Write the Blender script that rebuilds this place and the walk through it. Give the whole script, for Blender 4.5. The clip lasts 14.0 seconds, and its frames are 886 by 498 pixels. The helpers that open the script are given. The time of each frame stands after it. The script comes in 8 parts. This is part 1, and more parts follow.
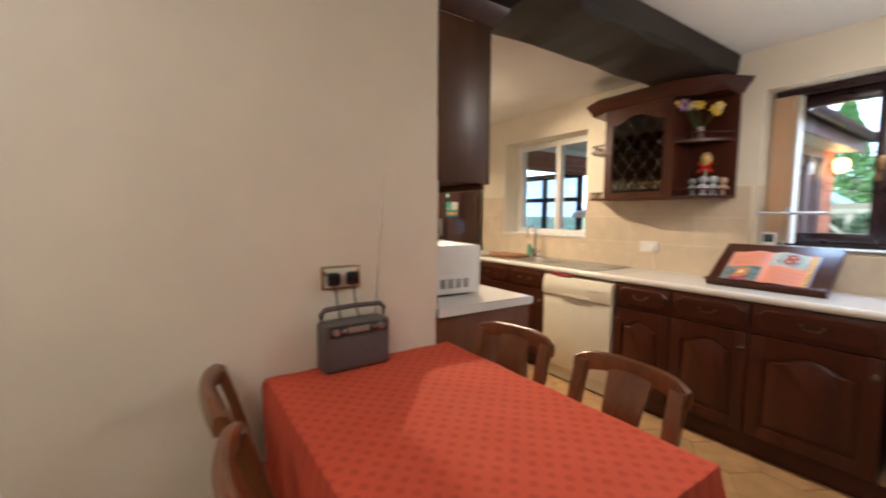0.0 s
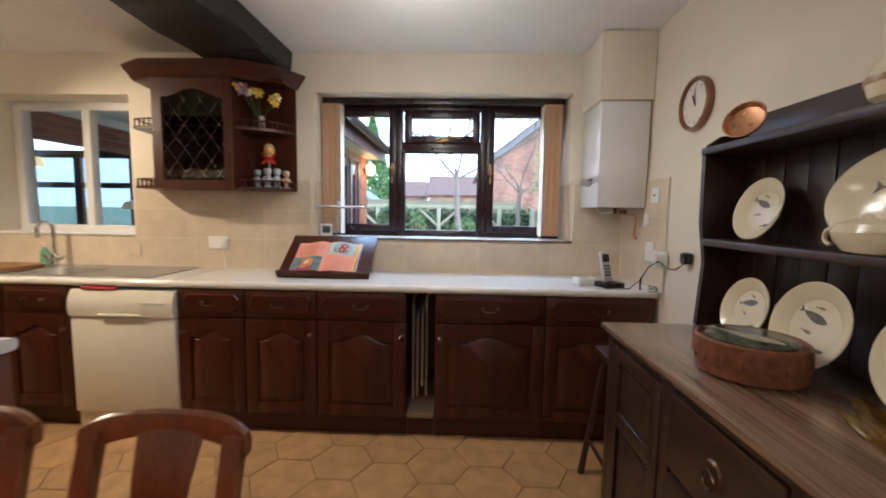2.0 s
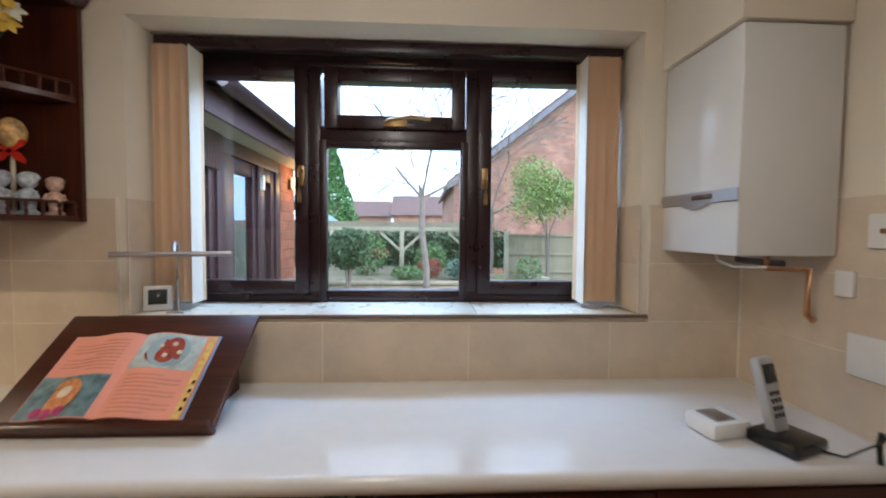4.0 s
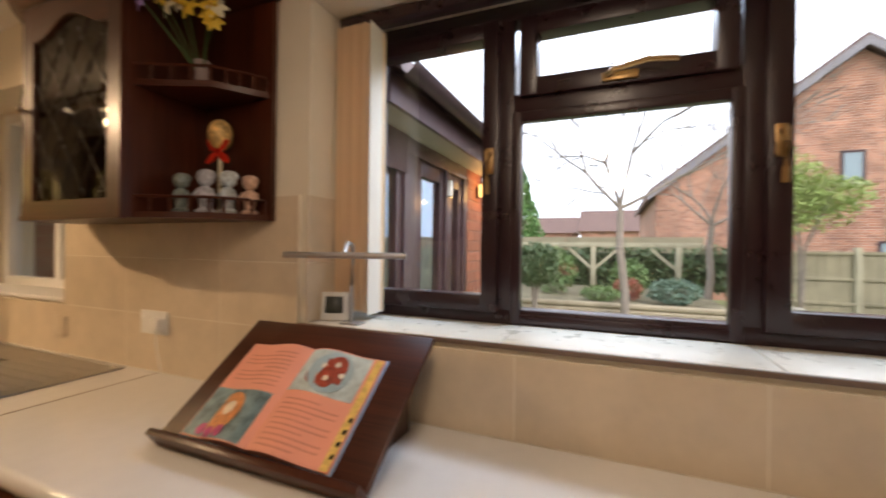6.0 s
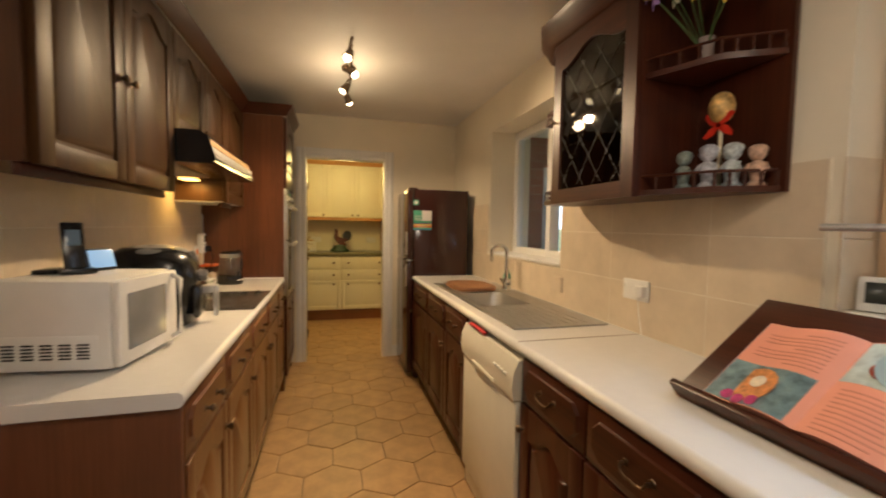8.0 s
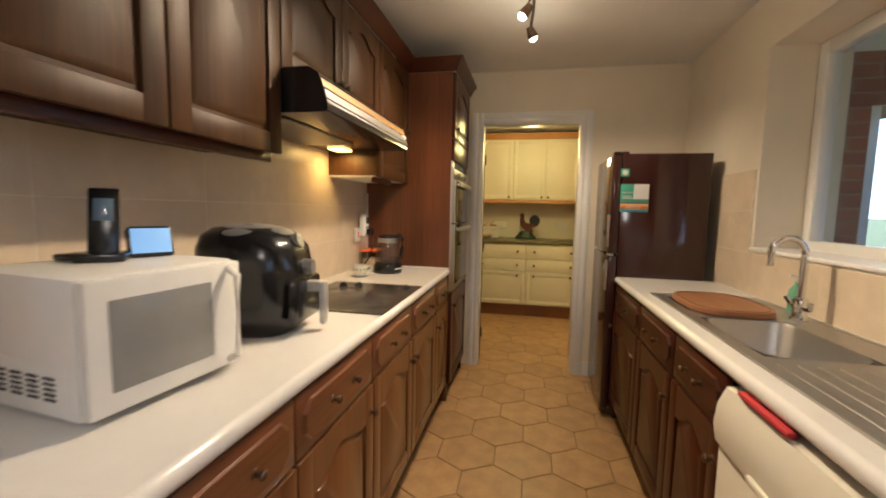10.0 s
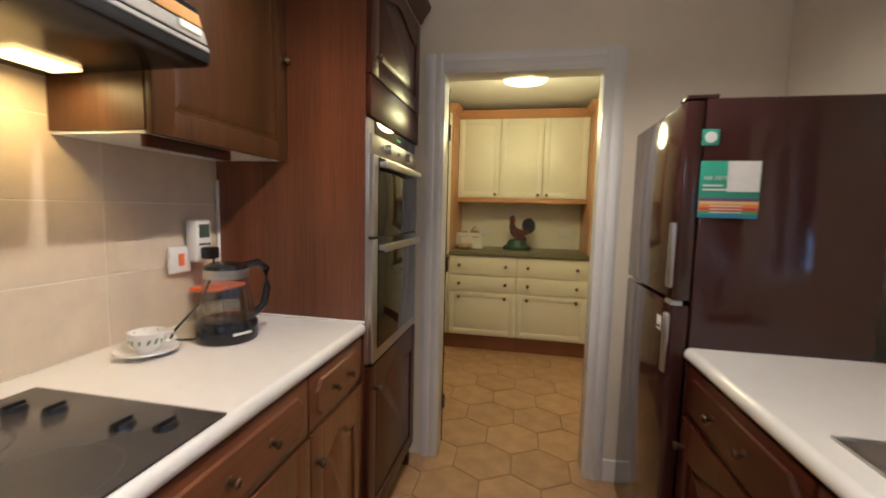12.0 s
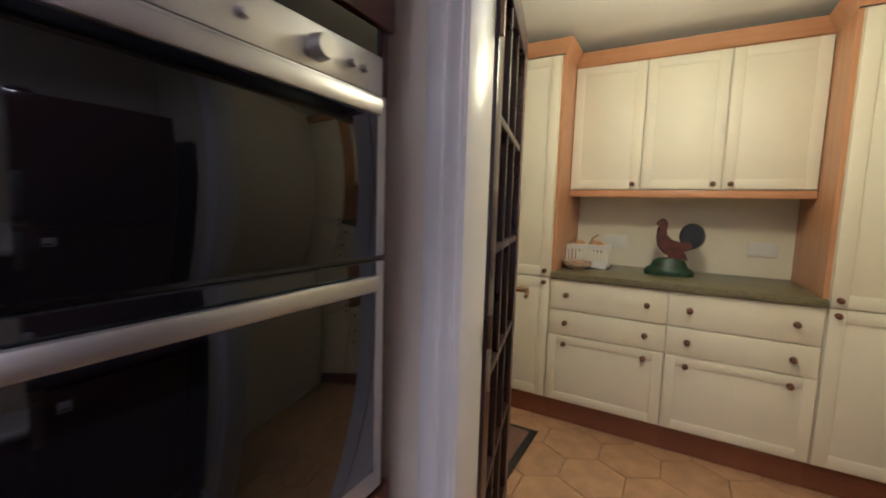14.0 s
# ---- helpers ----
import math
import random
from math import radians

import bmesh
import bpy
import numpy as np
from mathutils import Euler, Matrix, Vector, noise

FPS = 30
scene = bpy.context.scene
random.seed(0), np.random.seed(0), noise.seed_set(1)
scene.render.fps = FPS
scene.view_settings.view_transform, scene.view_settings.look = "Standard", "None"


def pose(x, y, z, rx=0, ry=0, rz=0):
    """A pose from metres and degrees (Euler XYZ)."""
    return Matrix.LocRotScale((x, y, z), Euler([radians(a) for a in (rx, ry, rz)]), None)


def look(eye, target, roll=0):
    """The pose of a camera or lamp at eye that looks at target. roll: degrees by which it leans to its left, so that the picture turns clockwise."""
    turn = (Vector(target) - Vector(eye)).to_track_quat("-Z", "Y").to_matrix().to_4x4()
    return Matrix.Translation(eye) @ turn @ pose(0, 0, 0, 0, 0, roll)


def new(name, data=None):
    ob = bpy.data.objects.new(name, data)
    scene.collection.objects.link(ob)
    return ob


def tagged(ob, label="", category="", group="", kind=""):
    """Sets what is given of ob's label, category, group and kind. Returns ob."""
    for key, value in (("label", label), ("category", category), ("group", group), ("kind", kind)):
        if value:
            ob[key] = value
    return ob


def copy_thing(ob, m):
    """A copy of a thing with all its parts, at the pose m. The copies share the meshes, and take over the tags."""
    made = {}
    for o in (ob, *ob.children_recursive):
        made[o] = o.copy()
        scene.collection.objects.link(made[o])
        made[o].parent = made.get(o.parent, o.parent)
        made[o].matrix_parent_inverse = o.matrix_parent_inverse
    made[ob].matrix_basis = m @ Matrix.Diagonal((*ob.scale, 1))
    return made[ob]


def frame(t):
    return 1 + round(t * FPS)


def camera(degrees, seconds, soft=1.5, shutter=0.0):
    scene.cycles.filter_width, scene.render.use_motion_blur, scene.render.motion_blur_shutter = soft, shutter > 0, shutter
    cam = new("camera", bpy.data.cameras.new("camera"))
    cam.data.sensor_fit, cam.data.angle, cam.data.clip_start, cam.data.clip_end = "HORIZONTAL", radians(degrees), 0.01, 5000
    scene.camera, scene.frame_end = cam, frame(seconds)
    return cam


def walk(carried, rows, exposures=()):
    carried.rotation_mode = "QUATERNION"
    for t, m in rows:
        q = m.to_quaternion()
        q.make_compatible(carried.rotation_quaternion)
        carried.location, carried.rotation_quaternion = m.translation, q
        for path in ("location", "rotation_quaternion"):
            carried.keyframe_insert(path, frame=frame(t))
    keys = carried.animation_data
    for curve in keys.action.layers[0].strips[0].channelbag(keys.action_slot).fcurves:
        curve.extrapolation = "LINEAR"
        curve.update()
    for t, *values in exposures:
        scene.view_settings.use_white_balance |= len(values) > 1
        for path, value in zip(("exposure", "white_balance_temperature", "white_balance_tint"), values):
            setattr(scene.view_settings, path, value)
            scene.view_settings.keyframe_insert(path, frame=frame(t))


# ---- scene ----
cam = camera(94.7, 14.0, 1.9, 0.4)
PATH = [
    (0, (0.238, 1.123, 1.319), (1.357, 2.773, 1.156), 0.5),
    (0.5, (0.289, 1.163, 1.324), (1.857, 2.394, 1.159), 0.7),
    (1, (0.296, 1.16, 1.34), (2.155, 1.876, 1.162), 0.7),
    (1.5, (0.339, 1.167, 1.336), (2.308, 1.464, 1.152), 0.8),
    (2, (0.572, 1.186, 1.329), (2.563, 1.256, 1.148), 0.9),
    (2.5, (0.936, 1.159, 1.355), (2.929, 1.129, 1.188), 1.0),
    (2.7, (1.095, 1.158, 1.373), (3.088, 1.107, 1.218), 0.6),
    (5, (2.391, 1.234, 1.434), (4.39, 1.163, 1.404), 0.8),
    (5.5, (2.448, 1.238, 1.393), (4.425, 1.541, 1.378), 0.6),
    (6, (2.413, 1.324, 1.376), (4.259, 2.094, 1.369), 0.7),
    (6.5, (2.366, 1.373, 1.365), (3.968, 2.57, 1.355), 0.9),
    (7, (2.314, 1.415, 1.355), (3.576, 2.967, 1.316), 0.9),
    (7.5, (2.214, 1.451, 1.356), (3.107, 3.239, 1.279), 1.0),
    (8, (2.163, 1.45, 1.338), (2.687, 3.377, 1.229), 1.0),
    (8.5, (2.16, 1.453, 1.329), (2.375, 3.436, 1.184), 1.1),
    (8.7, (2.168, 1.512, 1.315), (2.257, 3.503, 1.153), 1.0),
    (10.8, (2.386, 2.751, 1.297), (1.918, 4.686, 1.103), 1.4),
    (11, (2.399, 2.869, 1.297), (1.976, 4.814, 1.102), 1.5),
    (11.5, (2.379, 3.193, 1.296), (2.037, 5.154, 1.106), 1.4),
    (12, (2.33, 3.553, 1.309), (1.947, 5.507, 1.123), 1.4),
    (12.5, (2.341, 3.864, 1.309), (1.777, 5.775, 1.128), 1.4),
    (13, (2.331, 4.197, 1.302), (1.562, 6.035, 1.122), 1.4),
    (13.5, (2.315, 4.527, 1.292), (1.388, 6.288, 1.099), 1.5),
    (14, (2.29, 4.853, 1.304), (1.307, 6.584, 1.104), 1.7),
]
EXPOSE = [(0.0, 0.3, 5350, 10), (1.5, 0.05, 5300, 10), (2.5, -0.02, 5000, 10), (5.0, -0.56, 5900, 10), (6.5, -0.47, 6950, 20), (7.5, -0.35, 6500, 12), (8.5, -0.06, 6050, 10), (11.0, -0.02, 4950, 10), (12.5, -0.1, 4500, 14), (13.5, 0.0, 4550, 19), (14.0, 0.13, 4050, 24)]
walk(cam, [(t, look(eye, target, roll)) for t, eye, target, roll in PATH], EXPOSE)

# ---- light ----
world = bpy.data.worlds.new("world")
scene.world = world
world.use_nodes = True
wn = world.node_tree.nodes
wl = world.node_tree.links
sky = wn.new("ShaderNodeTexSky")
sky.sky_type = "NISHITA"
sky.sun_disc = False
sky.sun_elevation, sky.sun_rotation = radians(38), radians(228)
sky.dust_density, sky.air_density, sky.altitude = 6.0, 1.0, 0
cloud = wn.new("ShaderNodeMix")
cloud.data_type = "RGBA"
cloud.inputs[0].default_value = 0.75
cloud.inputs[7].default_value = (22.0, 25.0, 28.5, 1)
wl.new(sky.outputs[0], cloud.inputs[6])
wl.new(cloud.outputs[2], wn["Background"].inputs[0])
wn["Background"].inputs[1].default_value = 0.165

sun = new("sun", bpy.data.lights.new("sun", "SUN"))
sun.data.energy, sun.data.angle, sun.data.color = 2.6, radians(20), (1, 0.96, 0.9)
sun.matrix_world = look((-7, -6, 9), (3, 3, 0))


def lamp(name, kind, at, energy, color, size=0.1, target=None, spot=None, blend=0.5):
    data = bpy.data.lights.new(name, kind)
    data.energy, data.color = energy, color
    if kind == "AREA":
        data.size = size
    else:
        data.shadow_soft_size = size
    if spot:
        data.spot_size, data.spot_blend = radians(spot), blend
    ob = new(name, data)
    ob.matrix_world = look(at, target) if target else pose(*at)
    return ob


WARM = (1.0, 0.71, 0.40)
AMBER = (1.0, 0.60, 0.25)
lamp("dining_light", "SPOT", (2.46, 1.39, 2.27), 21, (1.0, 0.82, 0.61), 0.10, (2.46, 1.391, 0), 172, 0.5)
lamp("dining_glow", "POINT", (2.46, 1.39, 2.0), 9, (1.0, 0.83, 0.63), 0.12)
# added unseen lamp without a fitting, brightens the dining wall from the west
lamp("west_fill_light", "POINT", (-0.7, 1.3, 2.24), 22, (1.0, 0.86, 0.70), 0.13)
SPOTS = ((2.25, 3.845, 2.255, (1.5, 2.65, 0.3)), (2.28, 4.09, 2.25, (3.4, 3.2, 1.0)), (2.245, 4.40, 2.25, (1.25, 4.3, 0.9)), (2.275, 4.66, 2.25, (2.95, 5.1, 0.8)))
for (sx, sy, sz, aim), power in zip(SPOTS, (100, 95, 64, 56)):
    lamp("spot_light", "SPOT", (sx, sy, sz - 0.11), power, WARM, 0.025, aim, 108, 1.0)
lamp("rail_glow", "POINT", (2.26, 4.25, 2.13), 5, WARM, 0.04)
lamp("hood_light", "AREA", (1.34, 4.245, 1.585), 1.5, (1.0, 0.58, 0.14), 0.08)
lamp("utility_light", "POINT", (2.30, 6.535, 1.98), 22, (1.0, 0.70, 0.215), 0.1)
lamp("outside_light", "POINT", (5.40, 2.2, 1.80), 3, (1.0, 0.55, 0.2), 0.05)


# added area lamp that boosts the sky's light through the garden window's head
day = lamp("window_fill", "AREA", (4.02, 1.3, 2.42), 62, (0.60, 0.79, 1.0), 1.6, (2.95, 1.3, 0.9))
day.data.shape, day.data.size, day.data.size_y = "RECTANGLE", 1.6, 0.45


# ---- materials ----
def shader(name):
    m = bpy.data.materials.new(name)
    m.use_nodes = True
    return m, m.node_tree.nodes, m.node_tree.links, m.node_tree.nodes["Principled BSDF"]


def noise_node(n, l, src, scale, detail=4, rough=0.6, stretch=(1, 1, 1)):
    mp = n.new("ShaderNodeMapping")
    mp.inputs["Scale"].default_value = stretch
    l.new(src, mp.inputs[0])
    t = n.new("ShaderNodeTexNoise")
    t.inputs["Scale"].default_value, t.inputs["Detail"].default_value, t.inputs["Roughness"].default_value = scale, detail, rough
    l.new(mp.outputs[0], t.inputs["Vector"])
    return t.outputs["Fac"]


def ramp(n, l, fac, stops):
    r = n.new("ShaderNodeValToRGB")
    e = r.color_ramp.elements
    while len(e) < len(stops):
        e.new(0.5)
    for el, (p, c) in zip(e, stops):
        el.position, el.color = p, (*c, 1) if len(c) == 3 else c
    l.new(fac, r.inputs[0])
    return r.outputs[0]


def mixed(n, l, fac, a, b, mode="MIX"):
    m = n.new("ShaderNodeMix")
    m.data_type, m.blend_type = "RGBA", mode
    for sock, v in ((m.inputs[0], fac), (m.inputs[6], a), (m.inputs[7], b)):
        if isinstance(v, (int, float)):
            sock.default_value = v
        elif isinstance(v, tuple):
            sock.default_value = (*v, 1)
        else:
            l.new(v, sock)
    return m.outputs[2]


def bumped(n, l, b, height, strength, dist=0.002):
    bp = n.new("ShaderNodeBump")
    bp.inputs["Strength"].default_value, bp.inputs["Distance"].default_value = strength, dist
    l.new(height, bp.inputs["Height"])
    l.new(bp.outputs[0], b.inputs["Normal"])


def plain(name, col, rough=0.5, metal=0.0, var=0.12, scale=6, bump=0.15, bscale=90, coat=0.0, piece=0.0, rvar=0.12):
    """A surface with slow mottling, fine relief and uneven gloss; piece: how far single pieces differ."""
    m, n, l, b = shader(name)
    co = n.new("ShaderNodeTexCoord").outputs["Object"]
    slow = noise_node(n, l, co, scale)
    lo, hi = tuple(c * (1 - var) for c in col), tuple(min(1, c * (1 + var)) for c in col)
    c = ramp(n, l, slow, ((0.3, lo), (0.7, hi)))
    if piece:
        rnd = n.new("ShaderNodeObjectInfo").outputs["Random"]
        tint = ramp(n, l, rnd, ((0.0, (1 - piece,) * 3), (1.0, (1.0, 1.0, 1.0))))
        c = mixed(n, l, 1.0, c, tint, "MULTIPLY")
    l.new(c, b.inputs["Base Color"])
    fine = noise_node(n, l, co, bscale, 3)
    r = n.new("ShaderNodeMapRange")
    r.inputs[3].default_value, r.inputs[4].default_value = max(0.02, rough - rvar), min(1, rough + rvar)
    l.new(noise_node(n, l, co, scale * 2.3, 5), r.inputs[0])
    l.new(r.outputs[0], b.inputs["Roughness"])
    b.inputs["Metallic"].default_value, b.inputs["Coat Weight"].default_value = metal, coat
    b.inputs["Coat Roughness"].default_value = 0.15
    if bump:
        bumped(n, l, b, fine, bump)
    return m


def wood(name, dark, light, axis="z", rough=0.35, coat=0.25, grain=1.0, spec=0.5):
    """Stained timber with the grain along one axis."""
    m, n, l, b = shader(name)
    co = n.new("ShaderNodeTexCoord").outputs["Object"]
    st = {"x": (0.6, 14, 14), "y": (14, 0.6, 14), "z": (14, 14, 0.6)}[axis]
    fi = {"x": (4, 160, 160), "y": (160, 4, 160), "z": (160, 160, 4)}[axis]
    band = noise_node(n, l, co, 1.0 * grain, 5, 0.65, st)
    fine = noise_node(n, l, co, 1.0, 3, 0.6, fi)
    mid = tuple((p + q) / 2 for p, q in zip(dark, light))
    c = ramp(n, l, band, ((0.3, dark), (0.5, mid), (0.68, light)))
    c = mixed(n, l, 0.35, c, ramp(n, l, fine, ((0.35, dark), (0.6, light))))
    blot = ramp(n, l, noise_node(n, l, co, 2.2, 3), ((0.3, (0.78,) * 3), (0.7, (1.0, 1.0, 1.0))))
    l.new(mixed(n, l, 1.0, c, blot, "MULTIPLY"), b.inputs["Base Color"])
    b.inputs["Roughness"].default_value, b.inputs["Coat Weight"].default_value, b.inputs["Coat Roughness"].default_value = rough, coat, 0.22
    b.inputs["Specular IOR Level"].default_value = spec
    bumped(n, l, b, fine, 0.25, 0.0008)
    return m


def clear(name, tint=(1, 1, 1), rough=0.0, gloss=0.05):
    """A thin pane: straight through, with a reflection that grows towards grazing."""
    m, n, l, b = shader(name)
    t, g, mx, lw = n.new("ShaderNodeBsdfTransparent"), n.new("ShaderNodeBsdfGlossy"), n.new("ShaderNodeMixShader"), n.new("ShaderNodeLayerWeight")
    t.inputs[0].default_value = (*tint, 1)
    g.inputs["Roughness"].default_value = rough
    lw.inputs[0].default_value = 0.5
    p, q = n.new("ShaderNodeMath"), n.new("ShaderNodeMath")
    p.operation, q.operation = "POWER", "MULTIPLY_ADD"
    p.inputs[1].default_value, q.inputs[1].default_value, q.inputs[2].default_value = 4.5, 0.75, gloss
    l.new(lw.outputs["Facing"], p.inputs[0])
    l.new(p.outputs[0], q.inputs[0])
    l.new(q.outputs[0], mx.inputs[0])
    l.new(t.outputs[0], mx.inputs[1])
    l.new(g.outputs[0], mx.inputs[2])
    l.new(mx.outputs[0], n["Material Output"].inputs[0])
    return m


def glow(name, col, strength):
    m, n, l, b = shader(name)
    b.inputs["Base Color"].default_value = (*col, 1)
    b.inputs["Emission Color"].default_value, b.inputs["Emission Strength"].default_value = (*col, 1), strength
    return m


wall_paint = plain("wall_paint", (0.76, 0.69, 0.56), 0.75, 0, 0.04, 2.5, 0.35, 160)
ceiling_paint = plain("ceiling_paint", (0.78, 0.76, 0.73), 0.8, 0, 0.03, 3, 0.5, 70)
white_gloss = plain("white_gloss", (0.80, 0.79, 0.77), 0.35, 0, 0.03, 4, 0.06, 60)
beige_tile = plain("beige_tile", (0.66, 0.55, 0.41), 0.34, 0, 0.09, 7, 0.1, 40, piece=0.08)
grout = plain("grout", (0.74, 0.67, 0.55), 0.85, 0, 0.08, 20)
sill_tile = plain("sill_tile", (0.72, 0.68, 0.58), 0.3, 0, 0.04, 9, 0.05, 40)
terracotta = plain("terracotta", (0.46, 0.28, 0.128), 0.42, 0, 0.2, 9, 0.3, 35, piece=0.14)
floor_grout = plain("floor_grout", (0.24, 0.16, 0.09), 0.9, 0, 0.2, 30)
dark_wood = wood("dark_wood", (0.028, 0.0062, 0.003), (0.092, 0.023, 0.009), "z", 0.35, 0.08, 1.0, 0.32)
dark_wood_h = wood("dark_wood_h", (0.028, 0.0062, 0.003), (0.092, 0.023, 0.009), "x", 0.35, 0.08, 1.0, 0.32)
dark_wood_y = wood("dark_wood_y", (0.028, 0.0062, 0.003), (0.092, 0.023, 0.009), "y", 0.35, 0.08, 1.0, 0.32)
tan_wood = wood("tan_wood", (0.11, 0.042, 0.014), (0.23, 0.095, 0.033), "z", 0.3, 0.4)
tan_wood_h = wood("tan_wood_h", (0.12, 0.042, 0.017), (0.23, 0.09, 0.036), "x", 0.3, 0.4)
mid_wood = wood("mid_wood", (0.036, 0.0145, 0.004), (0.088, 0.037, 0.0095), "z", 0.46, 0.0, 1.0, 0.28)
end_wood = wood("end_wood", (0.052, 0.020, 0.008), (0.105, 0.042, 0.016), "z", 0.4, 0.15)
# brighter copy of end_wood, lamp light on the base end panel in its colour
end_wood_lit = wood("end_wood_lit", (0.12, 0.042, 0.018), (0.21, 0.078, 0.034), "z", 0.4, 0.15)
cherry_panel = wood("cherry_panel", (0.085, 0.024, 0.008), (0.21, 0.072, 0.025), "z", 0.38, 0.2, 0.8)
beam_wood = wood("beam_wood", (0.010, 0.006, 0.005), (0.035, 0.022, 0.016), "x", 0.6, 0.0)
oak_antique = wood("oak_antique", (0.018, 0.008, 0.0045), (0.062, 0.028, 0.014), "x", 0.4, 0.2)
oak_antique_z = wood("oak_antique_z", (0.016, 0.0075, 0.005), (0.055, 0.026, 0.014), "z", 0.42, 0.2)
# worn oak, with the window's sheen painted in as paler streaks
oak_top_sheen = wood("oak_top_sheen", (0.08, 0.04, 0.023), (0.42, 0.27, 0.18), "x", 0.24, 0.6)
chair_wood = wood("chair_wood", (0.105, 0.034, 0.010), (0.26, 0.095, 0.030), "z", 0.3, 0.45)
light_oak = wood("light_oak", (0.45, 0.22, 0.075), (0.62, 0.33, 0.13), "x", 0.45, 0.1)
light_oak_z = wood("light_oak_z", (0.45, 0.22, 0.075), (0.62, 0.33, 0.13), "z", 0.45, 0.1)
plinth_oak = wood("plinth_oak", (0.20, 0.07, 0.022), (0.30, 0.12, 0.04), "x", 0.5, 0.1)
board_wood = wood("board_wood", (0.22, 0.09, 0.035), (0.36, 0.17, 0.075), "y", 0.5, 0.0)
worktop = plain("worktop", (0.76, 0.74, 0.71), 0.15, 0, 0.018, 22, 0.0, 60, rvar=0.05)
steel = plain("steel", (0.50, 0.49, 0.475), 0.40, 1.0, 0.03, 6, 0.0, 200, rvar=0.05)
chrome = plain("chrome", (0.75, 0.75, 0.75), 0.1, 1.0, 0.02, 10, 0)
brass = plain("brass", (0.42, 0.27, 0.12), 0.35, 1.0, 0.15, 40, 0.1)
antique = plain("antique", (0.16, 0.11, 0.07), 0.38, 1.0, 0.2, 60, 0.1)
copper = plain("copper", (0.60, 0.32, 0.17), 0.3, 1.0, 0.15, 20, 0.2, 60)
black_plastic = plain("black_plastic", (0.012, 0.012, 0.013), 0.2, 0, 0.06, 20, 0.0, rvar=0.03)
black_glass = plain("black_glass", (0.004, 0.004, 0.005), 0.015, 0, 0.05, 10, 0, rvar=0.006)
hob_glass = plain("hob_glass", (0.055, 0.048, 0.042), 0.2, 0, 0.05, 10, 0, rvar=0.04)
white_plastic = plain("white_plastic", (0.78, 0.77, 0.74), 0.35, 0, 0.03, 10, 0.03)
cream_plastic = plain("cream_plastic", (0.72, 0.68, 0.57), 0.35, 0, 0.03, 10, 0.03)
grey_plastic = plain("grey_plastic", (0.10, 0.085, 0.08), 0.5, 0, 0.1, 15, 0.1)
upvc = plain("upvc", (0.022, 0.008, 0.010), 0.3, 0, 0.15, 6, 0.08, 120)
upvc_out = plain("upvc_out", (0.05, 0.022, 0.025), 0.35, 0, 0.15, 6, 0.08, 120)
fridge_skin = plain("fridge_skin", (0.040, 0.014, 0.012), 0.09, 0, 0.04, 3, 0.0, 150, coat=0.15, rvar=0.04)
cream_paint = plain("cream_paint", (0.78, 0.73, 0.58), 0.45, 0, 0.03, 3, 0.05, 80)
green_top = plain("green_top", (0.15, 0.135, 0.07), 0.35, 0, 0.25, 40, 0.05)
rubber = plain("rubber", (0.02, 0.02, 0.02), 0.7)
def woven(name, col, through_col):
    m, n, l, b = shader(name)
    b.inputs["Base Color"].default_value, b.inputs["Roughness"].default_value = (*col, 1), 0.9
    co = n.new("ShaderNodeTexCoord").outputs["Object"]
    bumped(n, l, b, noise_node(n, l, co, 300, 3), 0.3)
    t, mx = n.new("ShaderNodeBsdfTranslucent"), n.new("ShaderNodeMixShader")
    t.inputs[0].default_value = (*through_col, 1)
    mx.inputs[0].default_value = 0.5
    l.new(b.outputs[0], mx.inputs[1])
    l.new(t.outputs[0], mx.inputs[2])
    l.new(mx.outputs[0], n["Material Output"].inputs[0])
    return m


# warm lamp and window light put into the slats' orange tone
blind_lit_fabric = woven("blind_lit_fabric", (0.86, 0.73, 0.54), (0.92, 0.69, 0.45))
# paler copy of the cream fabric, without that warm light, for the outer slats
blind_edge = plain("blind_edge", (0.78, 0.72, 0.62), 0.85, 0, 0.04, 5, 0.4, 300)
pane_glass = clear("pane_glass")
dark_pane = clear("dark_pane", (0.42, 0.37, 0.32), 0.03)
kettle_glass = clear("kettle_glass", (0.93, 0.94, 0.93))
boiler_white = plain("boiler_white", (0.72, 0.72, 0.70), 0.16, 0, 0.02, 4, 0)
ceramic = plain("ceramic", (0.74, 0.66, 0.47), 0.12, 0, 0.04, 9, 0)
ceramic_white = plain("ceramic_white", (0.80, 0.79, 0.76), 0.12, 0, 0.03, 9, 0)


# ---- mesh tools ----
def box(bm, x0, x1, y0, y1, z0, z1, bevel=0.0):
    r = bmesh.ops.create_cube(bm, size=1, matrix=Matrix.LocRotScale(((x0 + x1) / 2, (y0 + y1) / 2, (z0 + z1) / 2), None, (abs(x1 - x0), abs(y1 - y0), abs(z1 - z0))))
    if bevel:
        edges = list({e for v in r["verts"] for e in v.link_edges})
        bmesh.ops.bevel(bm, geom=edges, offset=bevel, segments=2, affect="EDGES", profile=0.5)
    return bm


def cyl(bm, p, q, r, r2=None, seg=16):
    p, q = Vector(p), Vector(q)
    d = q - p
    m = Matrix.Translation((p + q) / 2) @ d.to_track_quat("Z", "Y").to_matrix().to_4x4()
    bmesh.ops.create_cone(bm, cap_ends=True, segments=seg, radius1=r, radius2=r if r2 is None else r2, depth=d.length, matrix=m)
    return bm


